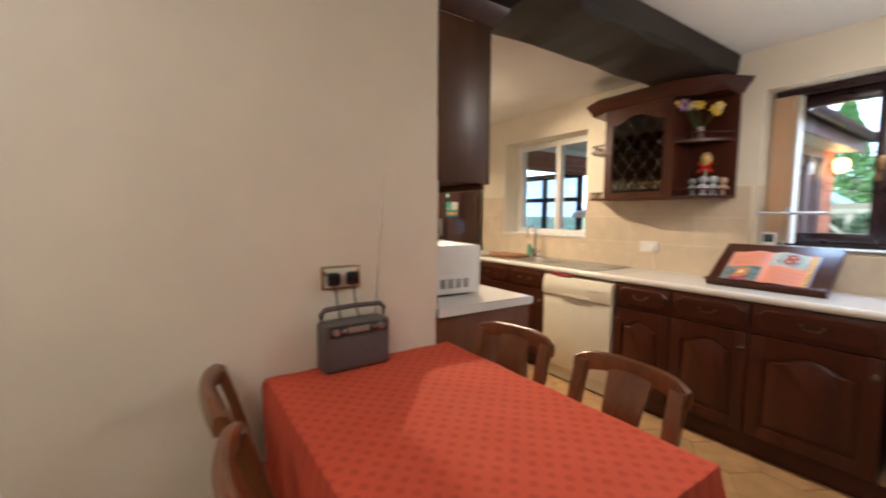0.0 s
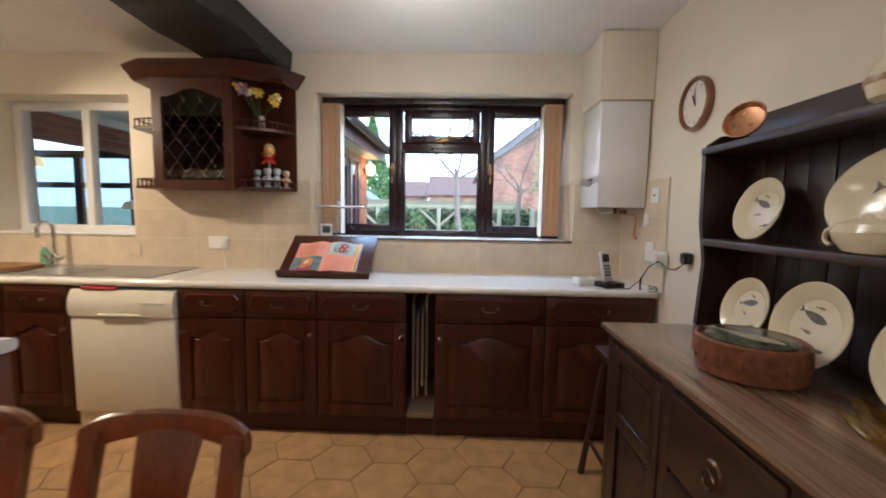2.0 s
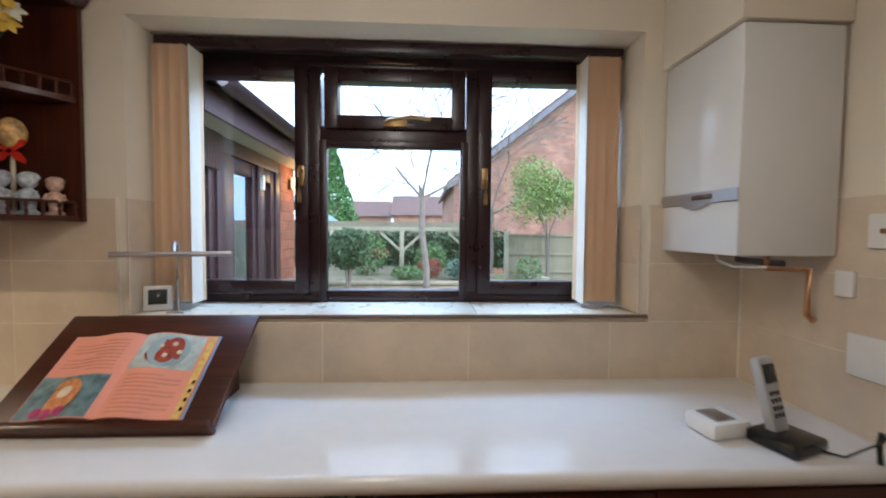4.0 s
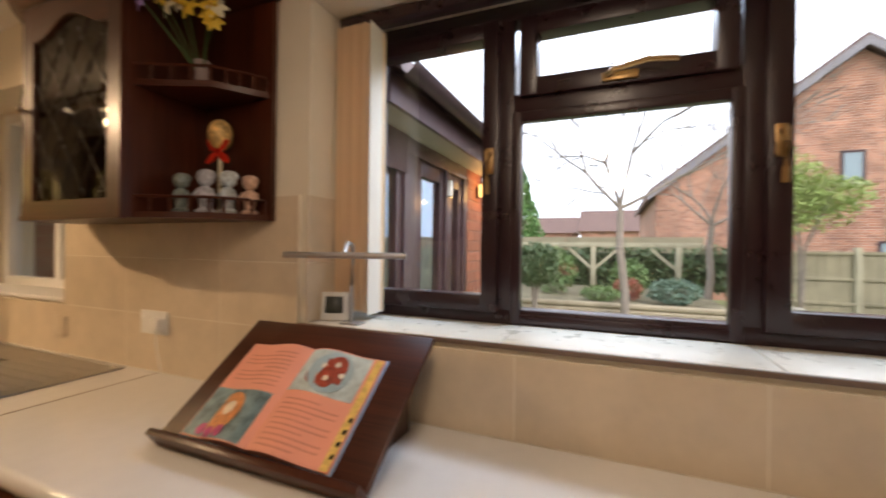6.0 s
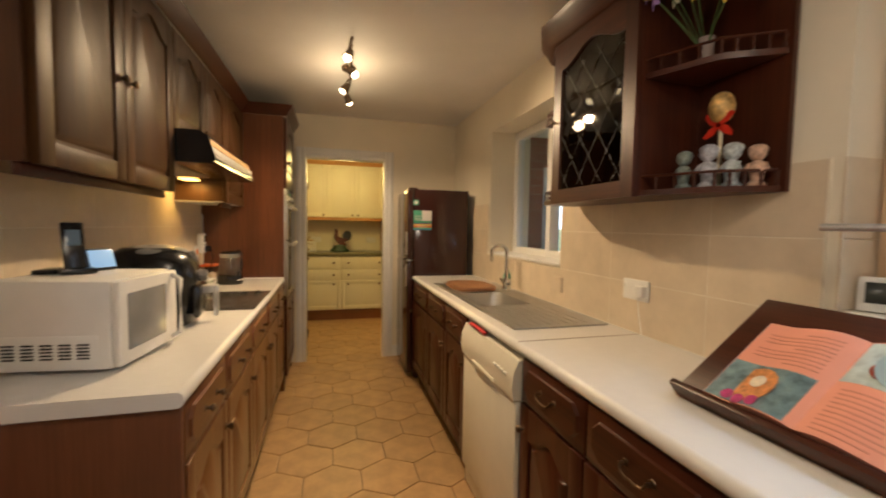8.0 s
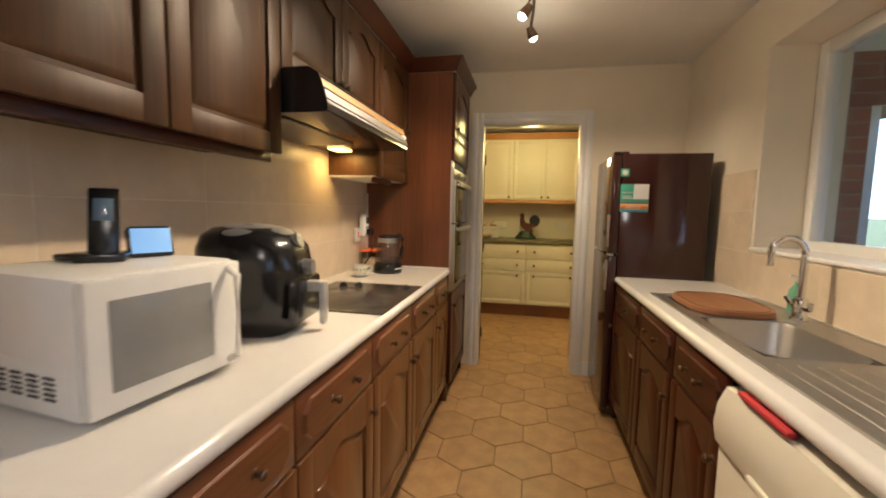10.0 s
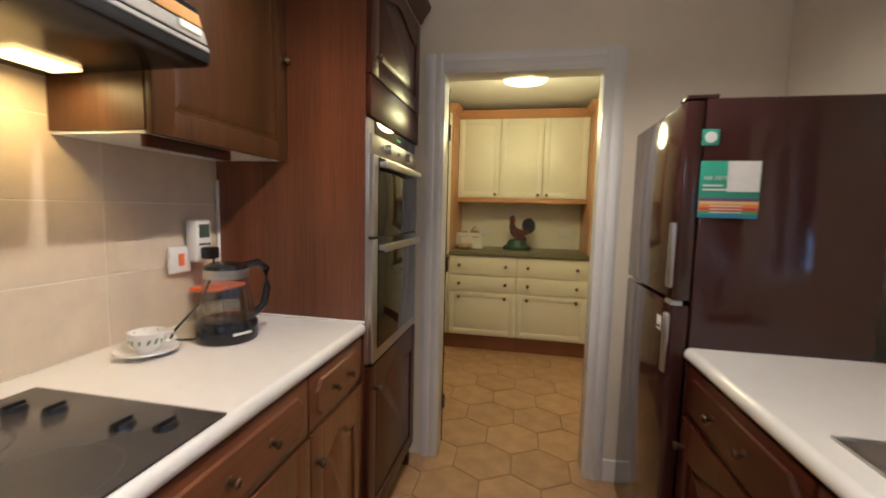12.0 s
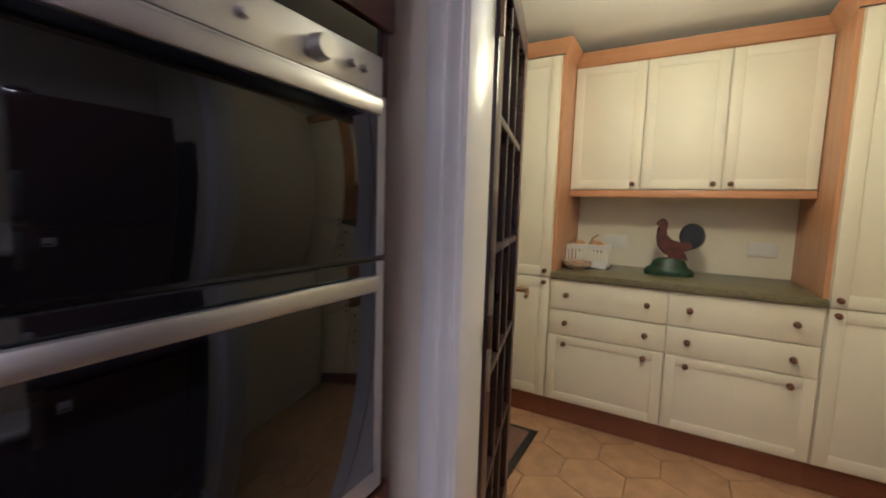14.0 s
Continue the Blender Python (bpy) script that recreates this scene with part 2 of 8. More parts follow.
def ball(bm, c, r, squash=(1, 1, 1), seg=14):
    bmesh.ops.create_uvsphere(bm, u_segments=seg, v_segments=max(6, seg // 2 + 2), radius=r, matrix=Matrix.LocRotScale(c, None, squash))
    return bm


def lathe(bm, profile, at=(0, 0, 0), seg=32, m=None, squash=(1, 1), caps=True):
    """Turns (radius, height) pairs round z."""
    rings = []
    for r, h in profile:
        ring = []
        for i in range(seg):
            a = 2 * math.pi * i / seg
            v = Vector((r * math.cos(a) * squash[0], r * math.sin(a) * squash[1], h))
            ring.append(bm.verts.new((m @ v if m else v) + Vector(at)))
        rings.append(ring)
    for a, b in zip(rings, rings[1:]):
        for i in range(seg):
            bm.faces.new((a[i], a[(i + 1) % seg], b[(i + 1) % seg], b[i]))
    if caps and profile[0][0] > 1e-5:
        bm.faces.new(rings[0][::-1])
    if caps and profile[-1][0] > 1e-5:
        bm.faces.new(rings[-1])
    bmesh.ops.remove_doubles(bm, verts=bm.verts, dist=1e-6)
    return bm


def prism(bm, pts, m, depth, inset=0.0):
    """A polygon in the u, v plane of m, pushed along its w by depth; inset: the outer face drawn in."""
    c = Vector((sum(p[0] for p in pts) / len(pts), sum(p[1] for p in pts) / len(pts)))
    a = [bm.verts.new(m @ Vector((u, v, 0))) for u, v in pts]
    def pulled(u, v):
        d = Vector((u, v)) - c
        k = max(0.05, 1 - inset / max(d.length, 1e-6))
        return c + d * k
    b = [bm.verts.new(m @ Vector((*pulled(u, v), depth))) for u, v in pts]
    n = len(pts)
    for i in range(n):
        bm.faces.new((a[i], a[(i + 1) % n], b[(i + 1) % n], b[i]))
    bm.faces.new(a[::-1])
    bm.faces.new(b)
    return bm


def tube(bm, pts, r, seg=10, closed=False):
    """A round bar along points."""
    pts = [Vector(p) for p in pts]
    rings = []
    for i, p in enumerate(pts):
        a = pts[i - 1] if i or closed else p
        b = pts[(i + 1) % len(pts)] if i < len(pts) - 1 or closed else p
        q = (b - a).to_track_quat("Z", "Y")
        rings.append([bm.verts.new(p + q @ Vector((r * math.cos(2 * math.pi * k / seg), r * math.sin(2 * math.pi * k / seg), 0))) for k in range(seg)])
    pairs = list(zip(rings, rings[1:])) + ([(rings[-1], rings[0])] if closed else [])
    for a, b in pairs:
        for k in range(seg):
            bm.faces.new((a[k], a[(k + 1) % seg], b[(k + 1) % seg], b[k]))
    if not closed:
        bm.faces.new(rings[0][::-1])
        bm.faces.new(rings[-1])
    return bm


def arc(c, r, a0, a1, n, plane="xz"):
    out = []
    for i in range(n + 1):
        a = radians(a0 + (a1 - a0) * i / n)
        u, v = r * math.cos(a), r * math.sin(a)
        out.append({"xz": (c[0] + u, c[1], c[2] + v), "yz": (c[0], c[1] + u, c[2] + v), "xy": (c[0] + u, c[1] + v, c[2])}[plane])
    return out


def mesh(name, bm, material, smooth=None):
    bmesh.ops.recalc_face_normals(bm, faces=bm.faces)
    me = bpy.data.meshes.new(name)
    bm.to_mesh(me)
    bm.free()
    me.materials.append(material)
    if smooth is not None:
        me.shade_smooth()
        me.set_sharp_from_angle(angle=radians(smooth))
    return me


def part(name, bm, material, parent, label="", smooth=35):
    ob = new(name, mesh(name, bm, material, smooth))
    ob.parent = parent
    if label:
        ob["label"] = label
    return ob


def thing(name, label, category, at=(0, 0, 0), turn=0, group=""):
    ob = new(name)
    ob.matrix_basis = pose(*at, 0, 0, turn)
    return tagged(ob, label, category, group)


def single(name, bm, material, label, category, at=(0, 0, 0), turn=0, group="", smooth=35):
    ob = new(name, mesh(name, bm, material, smooth))
    ob.matrix_basis = pose(*at, 0, 0, turn)
    return tagged(ob, label, category, group)


def setting(name, bm, material, label="", category="wall", smooth=None):
    return tagged(new(name, mesh(name, bm, material, smooth)), label, category, "", "structure")


B = bmesh.new

# ---- the shell of the rooms ----
EAST, SOUTH, NORTH, CEIL = 3.40, 0.06, 5.59, 2.385
UBACK = 7.91


def wall_with_holes(name, axis, face, back, a0, a1, z0, z1, holes, material, label):
    """A wall across x or y with rectangular openings (a from, a to, z from, z to)."""
    bm = B()
    cuts = sorted({a0, a1, *[h[0] for h in holes], *[h[1] for h in holes]})
    for p, q in zip(cuts, cuts[1:]):
        spans, low = [], z0
        for h in sorted((h for h in holes if h[0] <= p and h[1] >= q), key=lambda h: h[2]):
            spans.append((low, h[2]))
            low = h[3]
        spans.append((low, z1))
        for s, t in spans:
            if t - s > 0.001:
                if axis == "x":
                    box(bm, face, back, p, q, s, t)
                else:
                    box(bm, p, q, face, back, s, t)
    bmesh.ops.remove_doubles(bm, verts=bm.verts, dist=1e-5)
    return setting(name, bm, material, label)


W1 = (0.435, 2.178, 1.133, 2.128)
W2 = (3.485, 4.555, 1.125, 2.105)
wall_east = wall_with_holes("wall_east", "x", EAST, 3.74, -0.2, 8.06, -0.05, 2.5, [W1, W2], wall_paint, "cream painted kitchen wall with two window openings")
wall_south = setting("wall_south", box(B(), -1.9, 3.40, -0.2, SOUTH, -0.05, 2.5), wall_paint, "cream painted wall behind the dresser")
wall_dining = setting("wall_dining", box(B(), -1.9, 1.205, 2.60, 2.75, -0.05, 2.5), wall_paint, "cream painted wall beside the dining table")
wall_galley = setting("wall_galley", box(B(), 1.05, 1.205, 2.75, NORTH, -0.05, 2.5), wall_paint, "cream painted wall behind the cooker worktop")
wall_west = setting("wall_west", box(B(), -1.9, -1.75, SOUTH, 2.60, -0.05, 2.5), wall_paint, "plain cream painted wall")
DOOR = (1.898, 2.687, -0.05, 2.0)
wall_north = wall_with_holes("wall_north", "y", NORTH, 5.69, 0.45, EAST, -0.05, 2.5, [DOOR], wall_paint, "cream painted wall with the utility doorway")
setting("wall_utility_west", box(B(), 0.45, 0.6, 5.69, UBACK, -0.05, 2.5), wall_paint, "cream utility room wall")
setting("wall_utility_north", box(B(), 0.45, EAST, UBACK, 8.06, -0.05, 2.5), cream_paint, "cream wall behind the utility cupboards")
setting("ceiling", box(B(), -1.9, EAST, -0.2, 5.64, CEIL, CEIL + 0.1), ceiling_paint, "white textured kitchen ceiling", "ceiling")
setting("ceiling_utility", box(B(), 0.45, EAST, 5.64, 8.06, 2.33, 2.5), ceiling_paint, "white utility room ceiling", "ceiling")
floor = setting("floor", box(B(), -1.9, EAST, -0.2, 8.06, -0.2, -0.009), floor_grout, "hexagonal terracotta tile floor with dark grout", "floor")

# old timber across the ceiling, its lower edges worn in waves
bm = B()
n = 40
rows = []
for i in range(n + 1):
    x = 1.55 + (3.398 - 1.55) * i / n
    w = 0.022 * math.sin(x * 5.1) + 0.014 * math.sin(x * 11.7 + 1) + 0.008 * math.sin(x * 23)
    u = 0.014 * math.sin(x * 7.3 + 2) + 0.008 * math.sin(x * 17)
    rows.append([bm.verts.new(p) for p in ((x, 2.325, CEIL - 0.001), (x, 2.327 + u * 0.3, 2.262 + u * 0.6), (x, 2.35 + u, 2.243 + w * 0.3), (x, 2.755 + w, 2.24 + w * 0.4), (x, 2.795 + w * 0.6, 2.265), (x, 2.80, CEIL - 0.001))])
for a, b in zip(rows, rows[1:]):
    for k in range(6):
        bm.faces.new((a[k], a[(k + 1) % 6], b[(k + 1) % 6], b[k]))
bm.faces.new(rows[0])
bm.faces.new(rows[-1][::-1])
tagged(single("ceiling_beam", bm, beam_wood, "dark brown rough-hewn timber beam across the ceiling", "beam"), kind="structure")

# doorway lining and architrave
door_trim = thing("door_trim", "white gloss door lining and moulded architrave", "door frame")
tagged(door_trim, kind="structure")
for nm, a in (("jamb", (1.898, 1.923, 5.58, 5.70, -0.009, 1.975)), ("jamb", (2.662, 2.687, 5.58, 5.70, -0.009, 1.975)), ("lintel", (1.898, 2.687, 5.58, 5.70, 1.975, 2.0))):
    part(nm, box(B(), *a, 0.003), white_gloss, door_trim)


def architrave(x0, x1, z0, z1, upright):
    bm = B()
    if upright:
        for k, (a, b, d) in enumerate(((0.0, 1.0, 0.012), (0.12, 0.5, 0.02), (0.62, 0.9, 0.017))):
            w = x1 - x0
            box(bm, x0 + a * w, x0 + b * w, NORTH - d, NORTH, z0, z1, 0.003)
    else:
        for a, b, d in ((0.0, 1.0, 0.012), (0.5, 0.88, 0.02), (0.1, 0.38, 0.017)):
            h = z1 - z0
            box(bm, x0, x1, NORTH - d, NORTH, z0 + a * h, z0 + b * h, 0.003)
    return bm


part("architrave", architrave(1.828, 1.918, -0.009, 2.072, True), white_gloss, door_trim)
part("architrave", architrave(2.757, 2.667, -0.009, 2.072, True), white_gloss, door_trim)
part("architrave", architrave(1.918, 2.667, 1.982, 2.072, False), white_gloss, door_trim)
setting("baseboard", box(B(), 2.758, 3.395, NORTH - 0.016, NORTH - 0.001, 0, 0.11, 0.004), white_gloss, "white painted skirting board", "skirting")
setting("baseboard", box(B(), -1.75, 1.204, 2.586, 2.599, 0, 0.11, 0.004), white_gloss, "white painted skirting board", "skirting")


# ---- windows ----
def bar_ring(bm, x0, x1, y0, y1, z0, z1, w, bevel=0.004):
    box(bm, x0, x1, y0, y0 + w, z0, z1, bevel)
    box(bm, x0, x1, y1 - w, y1, z0, z1, bevel)
    box(bm, x0 + 0.001, x1 - 0.001, y0 + w - 0.004, y1 - w + 0.004, z0, z0 + w, bevel)
    box(bm, x0 + 0.001, x1 - 0.001, y0 + w - 0.004, y1 - w + 0.004, z1 - w, z1, bevel)
    return bm


def pane(parent, x, y0, y1, z0, z1, m=None):
    p = part("pane", box(B(), x, x + 0.006, y0, y1, z0, z1), m or pane_glass, parent, smooth=None)
    p.visible_shadow = False
    return p


window_1 = tagged(thing("window_1", "dark brown window with two side casements and a small top light", "window"), kind="structure")
FX = 3.645
bm = bar_ring(B(), FX, FX + 0.07, 0.437, 2.176, 1.135, 2.126, 0.055)
box(bm, FX + 0.001, FX + 0.069, 1.607, 1.665, 1.183, 2.077, 0.004)
box(bm, FX + 0.001, FX + 0.069, 0.971, 1.029, 1.183, 2.077, 0.004)
box(bm, FX + 0.002, FX + 0.068, 1.02, 1.616, 1.774, 1.845, 0.004)
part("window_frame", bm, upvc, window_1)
SASHES = ((1.652, 2.134, 1.178, 2.077, 0.053), (0.482, 0.981, 1.178, 2.077, 0.053), (1.036, 1.590, 1.832, 2.069, 0.053))
for y0, y1, z0, z1, w in SASHES:
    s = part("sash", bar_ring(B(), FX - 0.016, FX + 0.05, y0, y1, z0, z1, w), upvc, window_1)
    pane(s, FX + 0.02, y0 + w - 0.005, y1 - w + 0.005, z0 + w - 0.005, z1 - w + 0.005)
s = part("glazing_bead", bar_ring(B(), FX - 0.006, FX + 0.03, 1.022, 1.614, 1.146, 1.789, 0.03), upvc, window_1)
pane(s, FX + 0.02, 1.049, 1.587, 1.172, 1.763)
for hy, hz in ((1.677, 1.633), (0.956, 1.633)):
    bm = box(B(), FX - 0.026, FX - 0.016, hy - 0.012, hy + 0.012, hz - 0.03, hz + 0.05, 0.003)
    cyl(bm, (FX - 0.02, hy, hz + 0.03), (FX - 0.05, hy, hz + 0.03), 0.009)
    tube(bm, [(FX - 0.046, hy, hz + 0.035), (FX - 0.052, hy, hz), (FX - 0.052, hy, hz - 0.06), (FX - 0.046, hy, hz - 0.095)], 0.008)
    part("handle", bm, brass, window_1, "polished brass casement handle")
bm = box(B(), FX - 0.026, FX - 0.016, 1.267, 1.359, 1.839, 1.864, 0.003)
tube(bm, [(FX - 0.03, 1.349, 1.854), (FX - 0.05, 1.328, 1.859), (FX - 0.052, 1.246, 1.872), (FX - 0.046, 1.174, 1.866)], 0.008)
part("handle", bm, brass, window_1, "polished brass stay handle")
bm = box(B(), FX - 0.014, FX, 1.226, 1.42, 2.083, 2.097, 0.003)
part("trickle_vent", bm, antique, window_1)
sill_parts = tagged(thing("window_sill", "pale glazed tile window sill with a dark edge strip", "sill"), kind="structure")
for a, b in ((0.437, 1.008), (1.012, 1.578), (1.582, 2.176)):
    part("tile", box(B(), 3.396, FX - 0.002, a, b, 1.134, 1.144, 0.002), sill_tile, sill_parts)
part("edge_strip", box(B(), 3.386, 3.395, 0.405, 2.208, 1.130, 1.143, 0.002), plain("strip_brown", (0.16, 0.11, 0.08), 0.4), sill_parts)

# vertical blind, drawn to both sides
blind = tagged(thing("vertical_blind", "cream vertical fabric blind drawn to both sides of the window", "blind"))
part("headrail", box(B(), 3.52, 3.57, 0.450, 2.163, 2.084, 2.122, 0.004), upvc, blind)
for lo, hi in ((2.048, 2.156), (0.468, 0.579)):
    for i in range(19):
        y = lo + (hi - lo) * i / 18
        sl = part("slat", B(), blind_lit_fabric, blind)
        bm = B()
        vs = []
        for k in range(5):
            u = -0.044 + 0.022 * k
            vs.append([bm.verts.new((3.545 + u, y + 0.003 * math.cos(k * 1.5 + i) + (0.006 if lo < 1 else -0.006) * k, z)) for z in (1.167 + 0.003 * (i % 3), 2.083)])
        for p, q in zip(vs, vs[1:]):
            bm.faces.new((p[0], q[0], q[1], p[1]))
        bm.to_mesh(sl.data)
        bm.free()
    outer = 2.030 if lo > 1 else 0.595
    part("slat", box(B(), 3.498, 3.592, outer - 0.001, outer + 0.001, 1.162, 2.083), blind_edge, blind)
    part("weight_chain", tube(B(), [(3.5, lo + (hi - lo) * i / 20, 1.169 + 0.006 * (i % 2)) for i in range(21)], 0.0015, 5), white_plastic, blind)

# white window between the sink and the garden room
window_2 = tagged(thing("window_2", "white framed internal window above the sink", "window"), kind="structure")
part("window_frame", bar_ring(B(), 3.60, 3.66, 3.487, 4.553, 1.127, 2.103, 0.06), white_gloss, window_2)
part("mullion", box(B(), 3.595, 3.665, 3.95, 4.01, 1.185, 2.045, 0.004), white_gloss, window_2)
pane(window_2, 3.63, 3.54, 3.955, 1.18, 2.05)
pane(window_2, 3.63, 4.005, 4.50, 1.18, 2.05)
setting("window_sill_2", box(B(), 3.385, 3.599, 3.465, 4.565, 1.1275, 1.143, 0.004), white_gloss, "white painted sill with a dark strip", "sill")


# ---- cabinets ----
def arch_top(x0, x1, zs, rise, n=14):
    """Points of a cathedral arch from x1 back to x0."""
    out = []
    for i in range(n + 1):
        t = i / n
        s = 0.5 - 0.5 * math.cos(2 * math.pi * t)
        out.append((x1 + (x0 - x1) * t, zs + rise * s ** 1.3))
    return out


FRONT = Matrix(((1, 0, 0, 0), (0, 0, -1, 0), (0, 1, 0, 0), (0, 0, 0, 1)))


def framed_door(parent, x0, x1, z0, z1, m, arched=True, st=0.065):
    """A framed door with an arched top rail and a raised panel; its face looks to -y."""
    d = part("door", box(B(), x0 + 0.002, x1 - 0.002, -0.012, 0, z0 + 0.002, z1 - 0.002), m, parent)
    for a in (x0, x1 - st):
        part("stile", box(B(), a, a + st, -0.022, -0.001, z0, z1, 0.003), m, d)
    part("rail", box(B(), x0 + st - 0.001, x1 - st + 0.001, -0.0215, -0.001, z0, z0 + st, 0.003), m, d)
    rise = min(0.05, (x1 - x0) * 0.14) if arched else 0
    zt = z1 - st - rise
    pts = [(x0 + st - 0.001, z1 - 0.0005), (x0 + st - 0.001, zt)] + arch_top(x0 + st, x1 - st, zt, rise)[::-1][1:-1] + [(x1 - st + 0.001, zt), (x1 - st + 0.001, z1 - 0.0005)]
    part("rail", prism(B(), pts, FRONT @ Matrix.Translation((0, 0, 0.0115)), 0.01), m, d)
    part("panel", panel_mesh(x0 + st + 0.012, x1 - st - 0.012, z0 + st + 0.012, zt - 0.012, rise), m, d)
    return d


def panel_mesh(x0, x1, z0, zt, rise):
    pts = [(x0, z0), (x1, z0)] + arch_top(x0, x1, zt, rise)
    return prism(B(), pts, FRONT @ Matrix.Translation((0, 0, 0.012)), 0.009, 0.022)


def bail(bm, x, z, y=-0.022, w=0.085):
    """A drop handle with two back plates."""
    for s in (-1, 1):
        cyl(bm, (x + s * w / 2, y, z), (x + s * w / 2, y - 0.004, z), 0.011, 0.009, 10)
        cyl(bm, (x + s * w / 2, y - 0.004, z), (x + s * w / 2, y - 0.018, z), 0.0045, 0.006, 8)
    tube(bm, [(x - w / 2, y - 0.017, z), (x - w * 0.42, y - 0.022, z - 0.012), (x - w * 0.15, y - 0.024, z - 0.017), (x, y - 0.024, z - 0.014), (x + w * 0.15, y - 0.024, z - 0.017), (x + w * 0.42, y - 0.022, z - 0.012), (x + w / 2, y - 0.017, z)], 0.0035, 8)
    return bm


def knob(bm, x, z, y=-0.022, r=0.013):
    cyl(bm, (x, y, z), (x, y - 0.003, z), r * 1.1, r * 0.9, 12)
    cyl(bm, (x, y - 0.003, z), (x, y - 0.014, z), r * 0.45, r * 0.5, 10)
    ball(bm, (x, y - 0.02, z), r, (1, 0.7, 1), 12)
    return bm


def drawer_mesh(x0, x1, z0, z1):
    bm = box(B(), x0, x1, -0.016, 0, z0, z1, 0.003)
    c, e = 0.028, 0.026
    a0, a1, b0, b1 = x0 + e, x1 - e, z0 + e, z1 - e
    c = min(c, (b1 - b0) / 2.2)
    pts = [(a0 + c, b0), (a1 - c, b0), (a1, b0 + c), (a1, b1 - c), (a1 - c, b1), (a0 + c, b1), (a0, b1 - c), (a0, b0 + c)]
    prism(bm, pts, FRONT @ Matrix.Translation((0, 0, 0.0155)), 0.009, 0.008)
    return bm


def base_unit(at, turn, w, m, mh, label, group, d=0.55, knob_side=1, height=0.868, knobs=False, inner=0.867):
    u = thing("base_cabinet", label, "cabinet", at, turn, group)
    part("body", box(B(), 0.001, w - 0.001, 0.0, d, 0.13, inner), m, u)
    part("plinth", box(B(), 0.0, w, 0.045, 0.065, 0.0, 0.13), dark_wood_h, u)
    z0 = 0.70
    dr = part("drawer", drawer_mesh(0.004, w - 0.004, z0 + 0.004, height - 0.006), mh, u)
    if knobs:
        for kx in (0.36, 0.64):
            part("knob", knob(B(), w * kx, z0 + 0.084, -0.024, 0.011), antique, dr, "antique brass knob")
    else:
        part("handle", bail(B(), w / 2, z0 + 0.09, -0.024), antique, dr, "antique brass handle")
    do = framed_door(u, 0.004, w - 0.004, 0.135, z0 - 0.003, m)
    part("knob", knob(B(), 0.032 if knob_side < 0 else w - 0.032, z0 - 0.09), antique, do, "antique brass knob")
    return u


RB = "right-hand fitted units under the worktop"
RLAB = "dark mahogany-stained base cabinet with arched door and drawer"
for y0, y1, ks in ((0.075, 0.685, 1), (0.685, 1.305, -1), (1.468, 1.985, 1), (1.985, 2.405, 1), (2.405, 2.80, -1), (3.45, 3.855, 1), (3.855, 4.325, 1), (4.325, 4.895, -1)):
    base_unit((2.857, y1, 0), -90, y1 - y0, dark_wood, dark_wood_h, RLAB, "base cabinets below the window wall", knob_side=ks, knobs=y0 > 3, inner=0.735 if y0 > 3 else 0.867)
LLAB = "brown stained wooden base cabinet with arched door and drawer"
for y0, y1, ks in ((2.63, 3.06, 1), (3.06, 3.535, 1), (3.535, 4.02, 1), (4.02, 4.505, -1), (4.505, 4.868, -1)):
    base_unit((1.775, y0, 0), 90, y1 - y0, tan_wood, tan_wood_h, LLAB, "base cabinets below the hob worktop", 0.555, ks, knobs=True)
single("end_panel", box(B(), 1.207, 1.79, 2.607, 2.628, 0, 0.868, 0.002), end_wood_lit, "dark brown end panel of the worktop run", "panel")


# ---- worktops ----
def top_slab(x0, x1, y0, y1, front, hole=None):
    """A 42 mm worktop with a rounded front edge at front; hole: x, x, y, y."""
    bm = B()
    if hole:
        hx0, hx1, hy0, hy1 = hole
        box(bm, x0, x1, y0, hy0, 0.868, 0.91)
        box(bm, x0, x1, hy1, y1, 0.868, 0.91)
        box(bm, x0, hx0, hy0, hy1, 0.868, 0.91)
        box(bm, hx1, x1, hy0, hy1, 0.868, 0.91)
        bmesh.ops.remove_doubles(bm, verts=bm.verts, dist=1e-5)
    else:
        box(bm, x0, x1, y0, y1, 0.868, 0.91)
    s = 1 if front > (x0 + x1) / 2 else -1
    base = x1 if s > 0 else x0
    prof = [(0, 0.868)] + [(0.018 * math.sin(radians(a)), 0.889 - 0.021 * math.cos(radians(a))) for a in range(0, 181, 20)] + [(0, 0.91)]
    rings = [[bm.verts.new((base + s * u, y, z)) for u, z in prof] for y in (y0, y1)]
    for i in range(len(prof) - 1):
        bm.faces.new((rings[0][i], rings[0][i + 1], rings[1][i + 1], rings[1][i]))
    bm.faces.new(rings[0])
    bm.faces.new(rings[1][::-1])
    return bm


SINK = (2.92, 3.34, 3.08, 4.34)
single("worktop", top_slab(2.848, 3.386, 0.075, 2.838, 2.8), worktop, "pale speckled laminate worktop below the garden window", "worktop", smooth=40)
single("worktop", top_slab(2.848, 3.386, 2.840, 4.895, 2.8, SINK), worktop, "pale speckled laminate worktop holding the sink", "worktop", smooth=40)
single("worktop", top_slab(1.219, 1.785, 2.592, 4.870, 1.9), worktop, "pale speckled laminate worktop with the hob", "worktop", smooth=40)
single("worktop_joint", box(B(), 2.842, 3.38, 2.837, 2.841, 0.9085, 0.9112), plain("joint_strip", (0.25, 0.2, 0.15), 0.5), "thin dark joint strip between two worktops", "strip")

